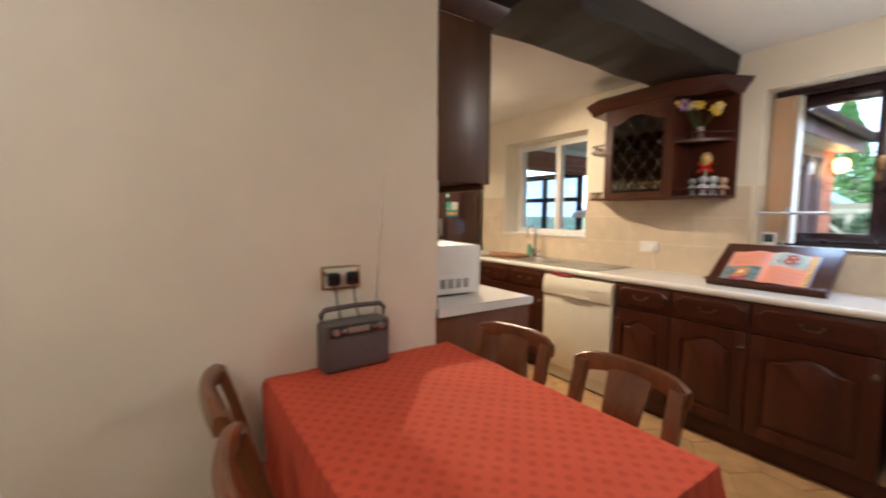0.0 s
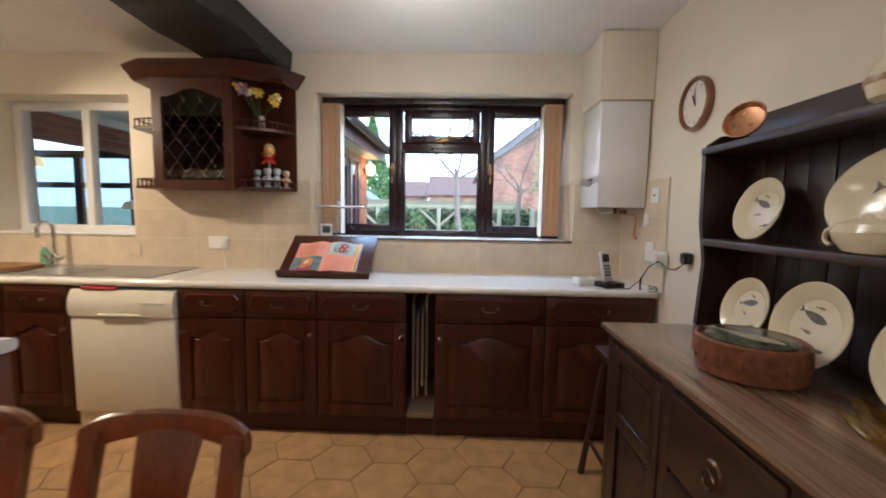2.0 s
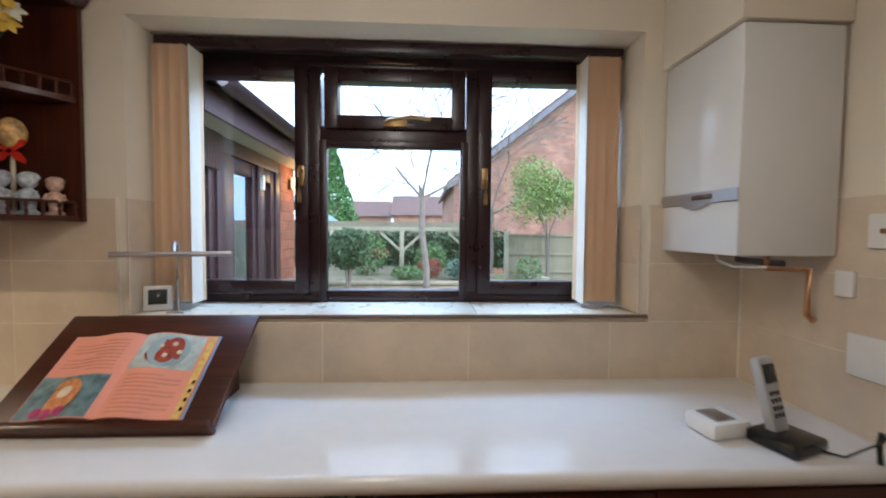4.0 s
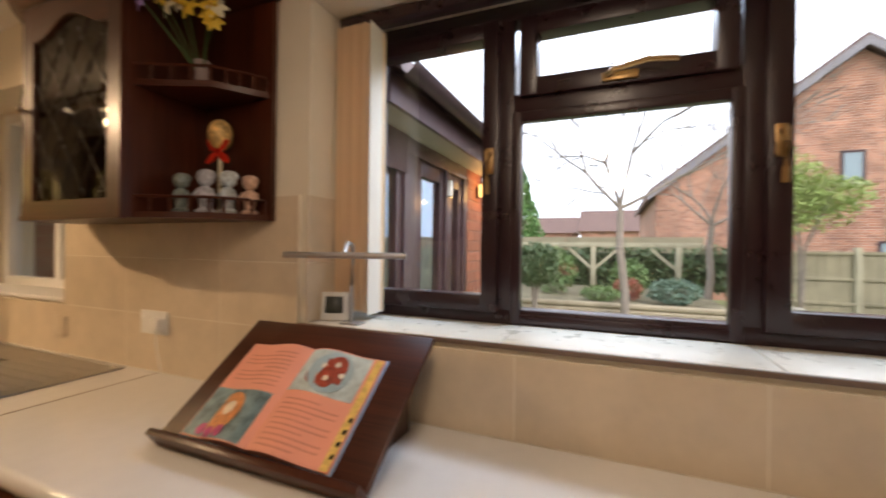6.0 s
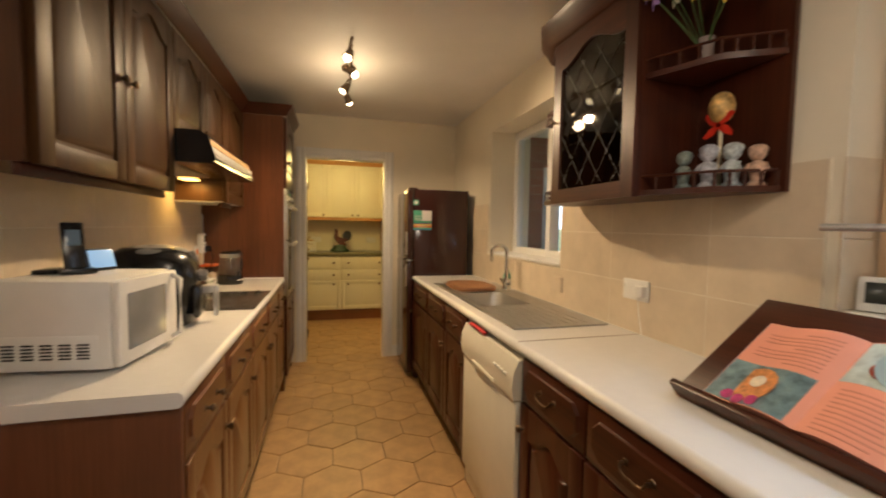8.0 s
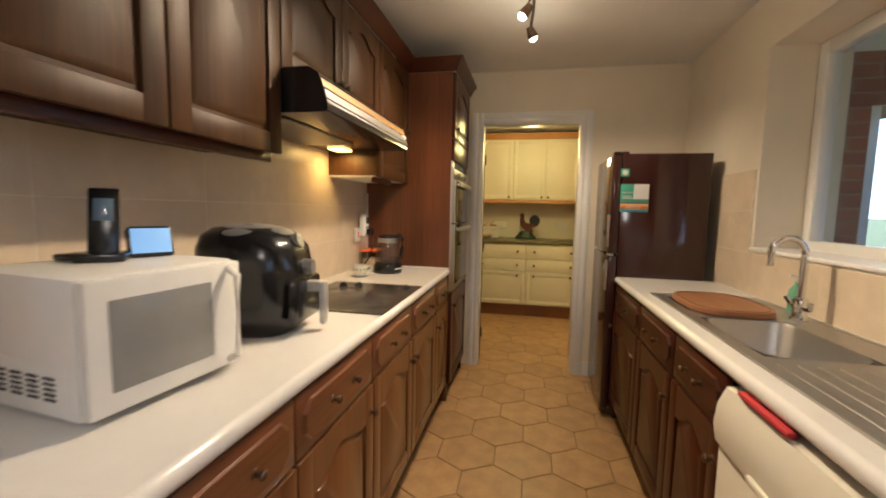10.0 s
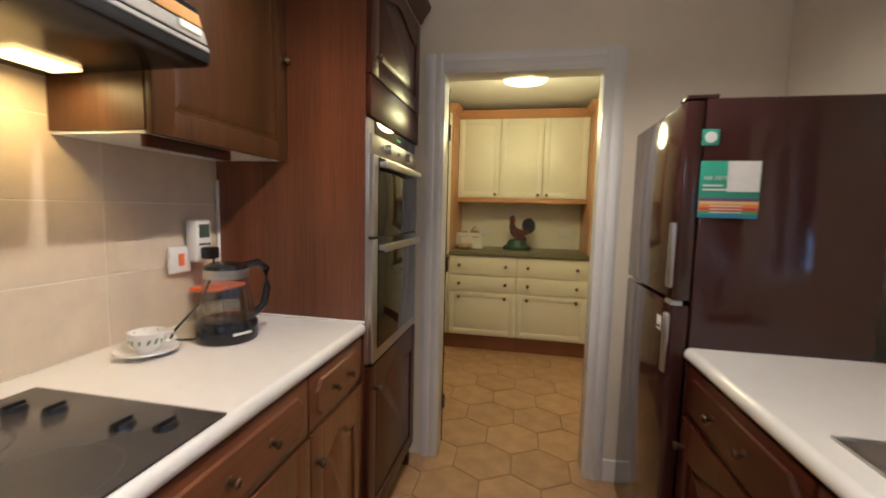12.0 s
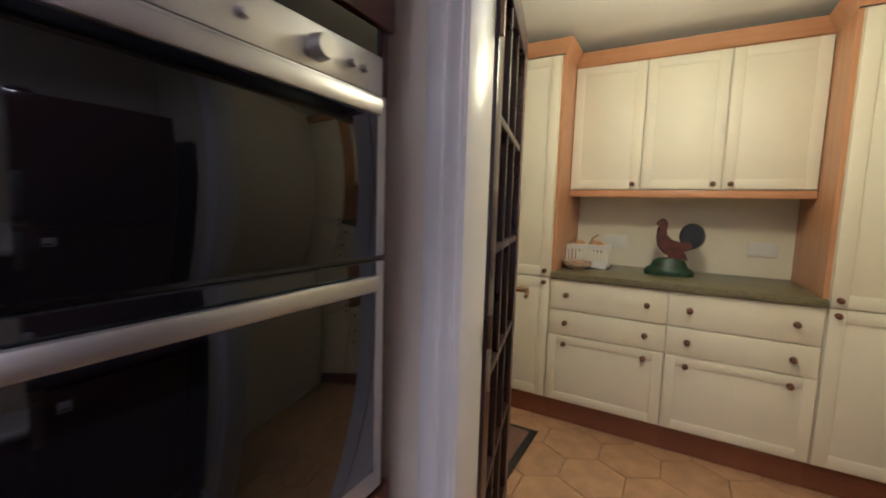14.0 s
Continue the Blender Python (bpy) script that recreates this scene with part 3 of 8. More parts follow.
# ---- pull-out towel rails in the open slot ----
slot = thing("towel_rail_unit", "open slot with hanging pull-out towel rails", "rack", (2.857, 1.466, 0), -90)
part("back", box(B(), 0.0, 0.156, 0.5, 0.52, 0.13, 0.866), dark_wood, slot)
part("base", box(B(), 0.0, 0.156, 0.02, 0.5, 0.115, 0.14), plain("slot_floor", (0.3, 0.2, 0.12), 0.6), slot)
for i, (x, zb, zt, dy) in enumerate(((0.035, 0.24, 0.80, 0.02), (0.062, 0.26, 0.72, 0.005), (0.09, 0.32, 0.74, 0.0), (0.112, 0.25, 0.84, 0.03))):
    part("rail", tube(B(), [(x, dy, zb), (x, dy, zt), (x, dy + 0.05, zt + 0.03), (x, 0.49, zt + 0.03)], 0.007, 8), steel, slot, "chrome towel rail")
part("plinth", box(B(), 0.0, 0.157, 0.045, 0.065, 0, 0.112), dark_wood_h, slot)

# ---- dishwasher ----
dw = thing("dishwasher", "white freestanding dishwasher under the worktop", "dishwasher", (2.842, 3.442, 0), -90)
part("body", box(B(), 0.012, 0.632, 0.02, 0.54, 0.02, 0.845, 0.004), cream_plastic, dw)
part("door", box(B(), 0.01, 0.634, -0.02, 0.02, 0.115, 0.69, 0.008), cream_plastic, dw)
bm = B()
prof = [(0.02, 0.695), (-0.028, 0.695), (-0.036, 0.74), (-0.03, 0.80), (-0.01, 0.845), (0.02, 0.85)]
rg = [[bm.verts.new((x, y, z)) for y, z in prof] for x in (0.01, 0.634)]
for i in range(6):
    bm.faces.new((rg[0][i], rg[0][(i + 1) % 6], rg[1][(i + 1) % 6], rg[1][i]))
bm.faces.new(rg[0])
bm.faces.new(rg[1][::-1])
cp = part("control_panel", bm, cream_plastic, dw)
part("grip", box(B(), 0.19, 0.45, -0.041, -0.028, 0.697, 0.714, 0.006), cream_plastic, cp)
for i in range(4):
    part("button", box(B(), 0.45 + i * 0.035, 0.472 + i * 0.035, -0.038, -0.03, 0.775, 0.785, 0.002), white_plastic, cp)
part("kick_plate", box(B(), 0.014, 0.63, 0.0, 0.03, 0.015, 0.112, 0.004), cream_plastic, dw)
red = plain("red_cloth", (0.45, 0.03, 0.03), 0.8)
single("folded_cloth", box(B(), 2.822, 2.846, 3.16, 3.36, 0.852, 0.866, 0.005), red, "red folded cloth over the dishwasher door", "cloth")

# ---- fridge freezer ----
fr = thing("fridge_freezer", "tall dark brown fridge freezer beside the worktop end", "fridge", (2.785, 5.447, 0), -90)
part("body", box(B(), 0.0, 0.548, 0.055, 0.542, 0.02, 1.655, 0.006), fridge_skin, fr)
fd = part("door", box(B(), 0.0, 0.548, 0.0, 0.052, 1.05, 1.65, 0.01), fridge_skin, fr)
part("hinge", box(B(), 0.47, 0.54, 0.005, 0.09, 1.655, 1.668, 0.004), fridge_skin, fd)
fb = part("door", box(B(), 0.0, 0.548, 0.0, 0.052, 0.06, 1.04, 0.01), fridge_skin, fr)
part("hinge", box(B(), 0.498, 0.552, -0.004, 0.03, 1.038, 1.052, 0.003), steel, fb)
for d, z0, z1 in ((fd, 1.09, 1.29), (fb, 0.82, 1.01)):
    part("grip", box(B(), 0.513, 0.544, -0.013, 0.002, z0, z1, 0.006), steel, d, "grey metal door grip")
part("label", box(B(), 0.428, 0.47, -0.0015, 0.001, 0.935, 0.982, 0.0005), white_plastic, fb, "small white square label", None)
part("label_mark", box(B(), 0.437, 0.461, -0.0025, -0.0012, 0.942, 0.952), black_plastic, fb, "", None)
for xx in (0.03, 0.515):
    part("foot", cyl(B(), (xx, 0.1, 0), (xx, 0.1, 0.03), 0.02), rubber, fr)
green_card = plain("green_card", (0.06, 0.33, 0.22), 0.5)
white_card = plain("white_card", (0.72, 0.72, 0.7), 0.5)
orange_card = plain("orange_card", (0.75, 0.18, 0.04), 0.5)
yellow_card = plain("yellow_card", (0.75, 0.6, 0.15), 0.5)
bm = box(B(), 2.835, 2.994, 4.8960, 4.8990, 1.308, 1.474, 0.001)
note = single("fridge_leaflet", bm, green_card, "green and white leaflet with bright coloured stripes stuck on the fridge", "leaflet")
STRIPES = (("blue", (0.05, 0.25, 0.55)), ("green", (0.12, 0.38, 0.10)), ("red", (0.60, 0.06, 0.04)), ("orange", (0.75, 0.25, 0.05)), ("yellow", (0.75, 0.55, 0.15)), ("purple", (0.16, 0.08, 0.20)))
for k, (nm, col) in enumerate(STRIPES):
    z = 1.310 + 0.0095 * k
    part("stripe", box(B(), 2.836, 2.993, 4.8940, 4.8958, z, z + 0.0088), plain("card_" + nm, col, 0.5), note, nm + " stripe", None)
for k in range(3):
    part("lettering", box(B(), 2.866, 2.951, 4.8933, 4.8939, 1.323 + 0.0095 * k, 1.3255 + 0.0095 * k), white_card, note, "", None)
part("picture", box(B(), 2.908, 2.992, 4.8940, 4.8958, 1.385, 1.473), white_card, note, "pale picture", None)
txt = bpy.data.curves.new("lettering", "FONT")
txt.body, txt.size, txt.extrude = "AIR FRYER", 0.0165, 0.0004
txt.materials.append(white_card)
tx = new("lettering", txt)
tx.parent = note
tx.matrix_basis = pose(2.844, 4.8940, 1.418, 90, 0, 0)
for k in range(2):
    part("lettering", box(B(), 2.844, 2.896 + 0.012 * (k % 2), 4.8940, 4.8958, 1.400 - 0.012 * k, 1.405 - 0.012 * k), white_card, note, "", None)
sticker = single("fridge_sticker", box(B(), 2.832, 2.878, 4.8960, 4.8990, 1.519, 1.565, 0.001), green_card, "small green square sticker with a white disc", "sticker")
part("disc", cyl(B(), (2.855, 4.8962, 1.542), (2.855, 4.8940, 1.542), 0.016), white_card, sticker)


# ---- tall oven housing ----
tall = thing("oven_housing", "tall dark mahogany oven housing beside the doorway", "cabinet", (1.795, 4.873, 0), 90)
part("side_panel", box(B(), 0.0, 0.019, 0.0, 0.575, 0.0, 2.17), cherry_panel, tall, "reddish cherry veneer side panel")
part("side_panel", box(B(), 0.602, 0.621, 0.0, 0.575, 0.0, 2.17), dark_wood, tall)
part("body", box(B(), 0.019, 0.602, 0.03, 0.575, 0.1, 2.17), dark_wood, tall)
d = framed_door(tall, 0.004, 0.617, 0.12, 0.745, dark_wood)
part("knob", knob(B(), 0.04, 0.66), antique, d)
part("filler", box(B(), 0.004, 0.617, -0.02, 0.0, 1.62, 1.755, 0.004), dark_wood_h, tall)
d = framed_door(tall, 0.004, 0.617, 1.76, 2.165, dark_wood)
part("knob", knob(B(), 0.04, 1.82), antique, d)
part("plinth", box(B(), 0.02, 0.60, 0.05, 0.07, 0, 0.12), dark_wood_h, tall)
crown_prof = [(0, 0), (-0.012, 0.012), (-0.02, 0.03), (-0.045, 0.06), (-0.052, 0.078), (0, 0.078)]


def crown(bm, path, z, outs, scale=1.0):
    """A moulding swept along plan points; outs: the outward direction at each."""
    rings = []
    for (x, y), (ox, oy) in zip(path, outs):
        rings.append([bm.verts.new((x - ox * u * scale, y - oy * u * scale, z + v * scale)) for u, v in crown_prof])
    k = len(crown_prof)
    for a, b in zip(rings, rings[1:]):
        for i in range(k):
            bm.faces.new((a[i], a[(i + 1) % k], b[(i + 1) % k], b[i]))
    bm.faces.new(rings[0])
    bm.faces.new(rings[-1][::-1])
    return bm


bm = crown(B(), [(0.0, 0.575), (0.0, -0.02), (0.622, -0.02)], 2.171, [(-1, 0), (-1, -1), (0, -1)])
part("crown_moulding", bm, dark_wood_h, tall)
oven = thing("double_oven", "built-in stainless steel double oven with dark glass doors", "oven", (1.795, 4.880, 0), 90)
part("casing", box(B(), 0.0, 0.575, -0.012, 0.028, 0.758, 1.615, 0.003), steel, oven)
part("clock_panel", box(B(), 0.05, 0.573, -0.0145, -0.0115, 1.568, 1.613), black_glass, oven)
cpl = part("control_panel", box(B(), 0.002, 0.573, -0.02, -0.011, 1.50, 1.566, 0.002), steel, oven)
for i, (x, r) in enumerate(((0.10, 0.006), (0.16, 0.02), (0.30, 0.008), (0.42, 0.02), (0.49, 0.007), (0.52, 0.007))):
    part("dial", cyl(B(), (x, -0.02, 1.532), (x, -0.042 if r > 0.01 else -0.032, 1.532), r, r * 0.85, 20), steel, cpl)
for z0, z1, hz in ((1.2145, 1.496, 1.466), (0.76, 1.205, 1.172)):
    d = part("door", box(B(), 0.002, 0.573, -0.03, -0.011, z0, z1, 0.003), steel, oven)
    part("glass", box(B(), 0.045, 0.545, -0.0335, -0.0295, z0 + (-0.0003 if z0 > 1 else 0.045), z1 - (0.006 if z0 > 1 else 0.0004), 0.001), black_glass, d, "dark mirrored glass")
    bm = box(B(), 0.045, 0.525, -0.062, -0.050, hz - 0.014, hz + 0.014, 0.005)
    for x in (0.06, 0.50):
        box(bm, x - 0.012, x + 0.012, -0.052, -0.03, hz - 0.01, hz + 0.01, 0.003)
    part("handle", bm, steel, d, "brushed steel bar handle")


clock_green = glow("clock_green", (0.05, 0.9, 0.15), 0.6)
for k, x in enumerate((0.30, 0.312, 0.328, 0.34)):
    part("clock_digit", box(B(), x, x + 0.005, -0.0152, -0.0144, 1.586, 1.595), clock_green, oven, "lit green clock digit", None)
# added black strips that stand in for the shade between the two oven doors
part("door_top_dark", box(B(), 0.003, 0.572, -0.0297, -0.0112, 1.2046, 1.2062), black_plastic, oven)
part("gap_dark", box(B(), 0.002, 0.573, -0.024, -0.0112, 1.2066, 1.2142), black_plastic, oven)
single("sealant_bead", box(B(), 1.222, 1.80, 4.864, 4.8725, 0.9105, 0.919, 0.002), white_plastic, "thin white sealant bead along the worktop end", "sealant")
single("sealant_bead", box(B(), 1.222, 1.232, 4.863, 4.8725, 0.92, 1.40, 0.002), white_plastic, "thin white sealant bead in the tiled corner", "sealant")


# ---- wall cabinets on the hob side ----
def wall_unit(at, turn, w, z0, z1, m, label, group, d=0.30, doors=1, sides=(0, 0), knob_side=1, name="wall_cabinet"):
    u = thing(name, label, "cabinet", at, turn, group)
    part("body", box(B(), 0.001, w - 0.001, 0.0, d, z0, z1), m, u)
    bw = w / doors
    for i in range(doors):
        do = framed_door(u, i * bw + 0.003, (i + 1) * bw - 0.003, z0 - 0.008, z1 - 0.004, m, True, 0.06)
        kx = (i + 1) * bw - 0.03 if (knob_side > 0) == (i == 0 or doors == 1) else i * bw + 0.03
        part("knob", knob(B(), kx, z0 + 0.32 if z1 - z0 > 0.5 else z0 + 0.06), antique, do)
    return u


WG = "wall cabinets above the hob worktop"
WL = "brown stained wall cabinet with arched raised-panel doors"
WX = 1.488
wc = wall_unit((WX, 2.612, 0), 90, 0.85, 1.475, 2.17, mid_wood, WL, WG, 0.275, doors=2)
part("end_panel", box(B(), -0.012, 0.0, -0.001, 0.275, 1.47, 2.17, 0.001), end_wood, wc, "dark brown end panel")
wall_unit((WX, 3.463, 0), 90, 0.875, 1.745, 2.17, mid_wood, "short brown wall cabinet above the cooker hood", WG, 0.275, doors=2)
far_unit = wall_unit((WX, 4.339, 0), 90, 0.535, 1.475, 2.17, mid_wood, WL, WG, 0.275, doors=1)
bm = crown(B(), [(1.21, 2.599), (WX + 0.022, 2.599), (WX + 0.022, 4.815)], 2.171, [(0, -1), (1, -1), (1, 0)])
single("cornice", bm, dark_wood_y, "dark moulded cornice along the wall cabinets", "moulding")
for y0, y1 in ((2.61, 3.45), (4.355, 4.63)):
    single("light_pelmet", box(B(), WX - 0.03, WX - 0.012, y0, y1, 1.44, 1.474, 0.003), dark_wood_y, "dark pelmet strip under the wall cabinets", "moulding")

part("base_panel", box(B(), 0.004, 0.531, 0.004, 0.27, 1.468, 1.4745), white_plastic, far_unit, "white melamine underside", None)

# ---- cooker hood ----
hood = thing("cooker_hood", "slim black and silver cooker hood with a lit lamp", "cooker hood", (1.50, 3.468, 0), 90)
HW = 0.866
part("casing", box(B(), 0.0, HW, 0.0, 0.285, 1.60, 1.742), black_plastic, hood)
bm = B()
prof = [(0.0, 1.742), (-0.10, 1.742), (-0.135, 1.72), (-0.165, 1.625), (-0.165, 1.605), (-0.155, 1.60), (0.0, 1.60)]
rg = [[bm.verts.new((x, y, z)) for y, z in prof] for x in (0.0, HW)]
for i in range(7):
    bm.faces.new((rg[0][i], rg[0][(i + 1) % 7], rg[1][(i + 1) % 7], rg[1][i]))
bm.faces.new(rg[0])
bm.faces.new(rg[1][::-1])
part("visor", bm, black_plastic, hood)
FACE = Matrix(((1, 0, 0, 0), (0, 0.301, -0.954, -0.165), (0, 0.954, 0.301, 1.625), (0, 0, 0, 1)))


def strip(v0, v1, lift):
    """A trim strip along the hood's front face."""
    bm = box(B(), 0.002, HW - 0.002, v0, v1, -0.001, lift, 0.001)
    bm.transform(FACE)
    return bm


gold = plain("gold_strip", (0.42, 0.23, 0.07), 0.45, 0, 0.1, 20)
silver_strip = plain("silver_strip", (0.30, 0.29, 0.28), 0.45, 0.2, 0.05, 20)
part("trim_strip", strip(0.054, 0.084, 0.003), gold, hood, "gold-coloured trim strip")
part("trim_strip", strip(0.018, 0.048, 0.0035), silver_strip, hood, "brushed silver trim strip")
part("trim_strip", strip(0.002, 0.012, 0.0035), silver_strip, hood, "brushed silver trim strip")
part("slider", box(B(), HW - 0.075, HW - 0.02, -0.166, -0.145, 1.652, 1.668, 0.003), white_plastic, hood)
for i in range(29):
    part("filter_slat", box(B(), 0.06 + i * 0.019, 0.07 + i * 0.019, 0.02, 0.27, 1.594, 1.599), steel, hood)
part("lamp_cover", box(B(), HW - 0.15, HW - 0.03, 0.13, 0.21, 1.592, 1.599, 0.002), glow("hood_lamp_glow", (1.0, 0.55, 0.13), 7.0), hood, "glowing amber lamp cover")

# ---- hob ----
hob = thing("hob", "black ceramic glass hob set into the worktop", "hob", (1.54, 3.92, 0.9105))
part("glass", box(B(), -0.212, 0.25, -0.287, 0.287, 0.0, 0.006, 0.002), hob_glass, hob)
for x, y in ((-0.135, 0.20), (-0.06, 0.215), (0.11, 0.20), (0.185, 0.215)):
    bm = cyl(B(), (x, y, 0.006), (x, y, 0.016), 0.02, 0.017, 20)
    box(bm, x - 0.004, x + 0.004, y - 0.018, y + 0.018, 0.014, 0.021, 0.002)
    part("knob", bm, black_plastic, hob)
ring_grey = plain("ring_grey", (0.075, 0.068, 0.06), 0.2, 0, 0.05, 10, 0)
for x, y, r in ((-0.08, -0.13, 0.09), (0.13, -0.13, 0.075), (-0.07, 0.07, 0.075), (0.14, 0.06, 0.09)):
    part("cooking_zone", tube(B(), [(x + r * math.cos(a * math.pi / 20), y + r * math.sin(a * math.pi / 20), 0.0058) for a in range(40)], 0.0012, 6, True), ring_grey, hob)

# ---- dining corner ----
cloth_red = plain("cloth_red", (0.62, 0.085, 0.032), 0.85, 0, 0.06, 4, 0.4, 350)
m, n, l, b = cloth_red, cloth_red.node_tree.nodes, cloth_red.node_tree.links, cloth_red.node_tree.nodes["Principled BSDF"]
co = n.new("ShaderNodeTexCoord").outputs["Object"]
vor = n.new("ShaderNodeTexVoronoi")
vor.inputs["Scale"].default_value, vor.inputs["Randomness"].default_value = 26.0, 0.12
mp = n.new("ShaderNodeMapping")
mp.inputs["Scale"].default_value, mp.inputs["Rotation"].default_value = (1, 1, 0.0), (0, 0, radians(45))
l.new(co, mp.inputs[0])
l.new(mp.outputs[0], vor.inputs["Vector"])
spots = ramp(n, l, vor.outputs["Distance"], ((0.22, (0.84, 0.74, 0.74)), (0.34, (1.0, 1.0, 1.0))))
old = b.inputs["Base Color"].links[0].from_socket
l.new(mixed(n, l, 1.0, old, spots, "MULTIPLY"), b.inputs["Base Color"])

TX0, TX1, TY0, TY1 = 0.50, 1.26, 1.50, 2.585
table = thing("dining_table", "wooden dining table under a red cloth", "table", ((TX0 + TX1) / 2, (TY0 + TY1) / 2, 0))
hw, hl = (TX1 - TX0) / 2, (TY1 - TY0) / 2
part("tabletop", box(B(), -hw + 0.008, hw - 0.008, -hl + 0.008, hl - 0.008, 0.72, 0.752, 0.004), chair_wood, table)
part("apron", box(B(), -hw + 0.06, hw - 0.06, -hl + 0.06, hl - 0.06, 0.64, 0.72), chair_wood, table)
for sx in (-1, 1):
    for sy in (-1, 1):
        part("leg", lathe(B(), [(0.022, 0), (0.026, 0.1), (0.03, 0.5), (0.036, 0.6), (0.036, 0.72)], (sx * (hw - 0.09), sy * (hl - 0.09), 0), 14), chair_wood, table)
# cloth: a sheet with drooping, softly folded sides
bm = B()
nx, ny, drop = 26, 36, 6
top = [[bm.verts.new((-hw + 2 * hw * i / nx, -hl + 2 * hl * j / ny, 0.7575 + 0.0012 * math.sin(i * 1.3 + j * 0.7))) for j in range(ny + 1)] for i in range(nx + 1)]
for i in range(nx):
    for j in range(ny):
        bm.faces.new((top[i][j], top[i + 1][j], top[i + 1][j + 1], top[i][j + 1]))
edge = [(i, 0) for i in range(nx)] + [(nx, j) for j in range(ny)] + [(i, ny) for i in range(nx, 0, -1)] + [(0, j) for j in range(ny, 0, -1)]
loops = [[top[i][j] for i, j in edge]]
for k in range(1, drop + 1):
    ring = []
    for q, (i, j) in enumerate(edge):
        x, y = -hw + 2 * hw * i / nx, -hl + 2 * hl * j / ny
        ox = -1 if i == 0 else 1 if i == nx else 0
        oy = -1 if j == 0 else 1 if j == ny else 0
        if oy > 0:
            oy, fall = 0.04, 0.03
        else:
            fall = 0.26
        f = 0.5 + 0.5 * math.sin(q * 0.55)
        out = (0.012 + 0.035 * f * k / drop) * (k / drop) ** 0.5
        ring.append(bm.verts.new((x + ox * out, y + oy * out, 0.757 - fall * (k / drop) ** 1.1 - (0.012 if k == 1 else 0))))
    loops.append(ring)
for a, c in zip(loops, loops[1:]):
    for q in range(len(edge)):
        bm.faces.new((a[q], a[(q + 1) % len(edge)], c[(q + 1) % len(edge)], c[q]))
single("tablecloth", bm, cloth_red, "red patterned tablecloth with darker woven spots on the table", "tablecloth", ((TX0 + TX1) / 2, (TY0 + TY1) / 2, 0), smooth=60)


def chair(at, turn):
    """A dining chair; its back is at +y of its own frame."""
    c = thing("dining_chair", "polished brown wooden dining chair with a curved top rail and splat", "chair", at, turn, "chairs round the table")
    part("seat", box(B(), -0.20, 0.20, -0.20, 0.19, 0.43, 0.465, 0.012), chair_wood, c)
    part("cushion", box(B(), -0.18, 0.18, -0.18, 0.16, 0.462, 0.50, 0.018), plain("seat_pad", (0.05, 0.06, 0.16), 0.9), c, "dark blue seat pad")
    for s in (-1, 1):
        part("leg", box(B(), s * 0.175 - 0.018, s * 0.175 + 0.018, -0.19, -0.154, 0, 0.435, 0.004), chair_wood, c)
        bm = B()
        rows = []
        for z, y, w in ((0.0, 0.22, 0.018), (0.43, 0.18, 0.019), (0.62, 0.20, 0.019), (0.75, 0.235, 0.02), (0.835, 0.262, 0.021)):
            rows.append([bm.verts.new((s * 0.160 + dx * w, y + dy * 0.016, z)) for dx, dy in ((-1, -1), (1, -1), (1, 1), (-1, 1))])
        for a, d in zip(rows, rows[1:]):
            for k in range(4):
                bm.faces.new((a[k], a[(k + 1) % 4], d[(k + 1) % 4], d[k]))
        bm.faces.new(rows[0][::-1])
        bm.faces.new(rows[-1])
        part("back_post", bm, chair_wood, c)
    bm = B()
    rows = []
    for i in range(17):
        u = -1 + i / 8
        y = 0.268 + 0.035 * (1 - u * u) - 0.006
        zt = 0.870 - 0.028 * abs(u) ** 5
        zb = 0.790 + 0.028 * (1 - min(1, abs(u) * 1.05) ** 2)
        rows.append([bm.verts.new((u * 0.187, y + dy, z)) for dy, z in ((-0.015, zb), (-0.019, (zb + zt) / 2), (-0.012, zt - 0.005), (0.0, zt), (0.012, zt - 0.005), (0.017, (zb + zt) / 2), (0.013, zb))])
    for a, d in zip(rows, rows[1:]):
        for k in range(7):
            bm.faces.new((a[k], a[(k + 1) % 7], d[(k + 1) % 7], d[k]))
    bm.faces.new(rows[0][::-1])
    bm.faces.new(rows[-1])
    part("top_rail", bm, chair_wood, c)
    bm = B()
    rows = []
    for z, y, w in ((0.46, 0.185, 0.055), (0.60, 0.205, 0.05), (0.72, 0.24, 0.062), (0.83, 0.285, 0.075)):
        rows.append([bm.verts.new((dx * w, y + dy * 0.006, z)) for dx, dy in ((-1, -1), (1, -1), (1, 1), (-1, 1))])
    for a, d in zip(rows, rows[1:]):
        for k in range(4):
            bm.faces.new((a[k], a[(k + 1) % 4], d[(k + 1) % 4], d[k]))
    bm.faces.new(rows[0][::-1])
    bm.faces.new(rows[-1])
    part("splat", bm, chair_wood, c)
    for s in (-1, 1):
        part("stretcher", cyl(B(), (s * 0.173, -0.16, 0.2), (s * 0.173, 0.19, 0.2), 0.009, None, 10), chair_wood, c)
    return c


first = chair((1.15, 1.825, 0), -90)
copy_thing(first, pose(1.135, 2.275, 0, 0, 0, -81))
copy_thing(first, pose(0.605, 2.345, 0, 0, 0, 84))
copy_thing(first, pose(0.60, 1.92, 0, 0, 0, 84))

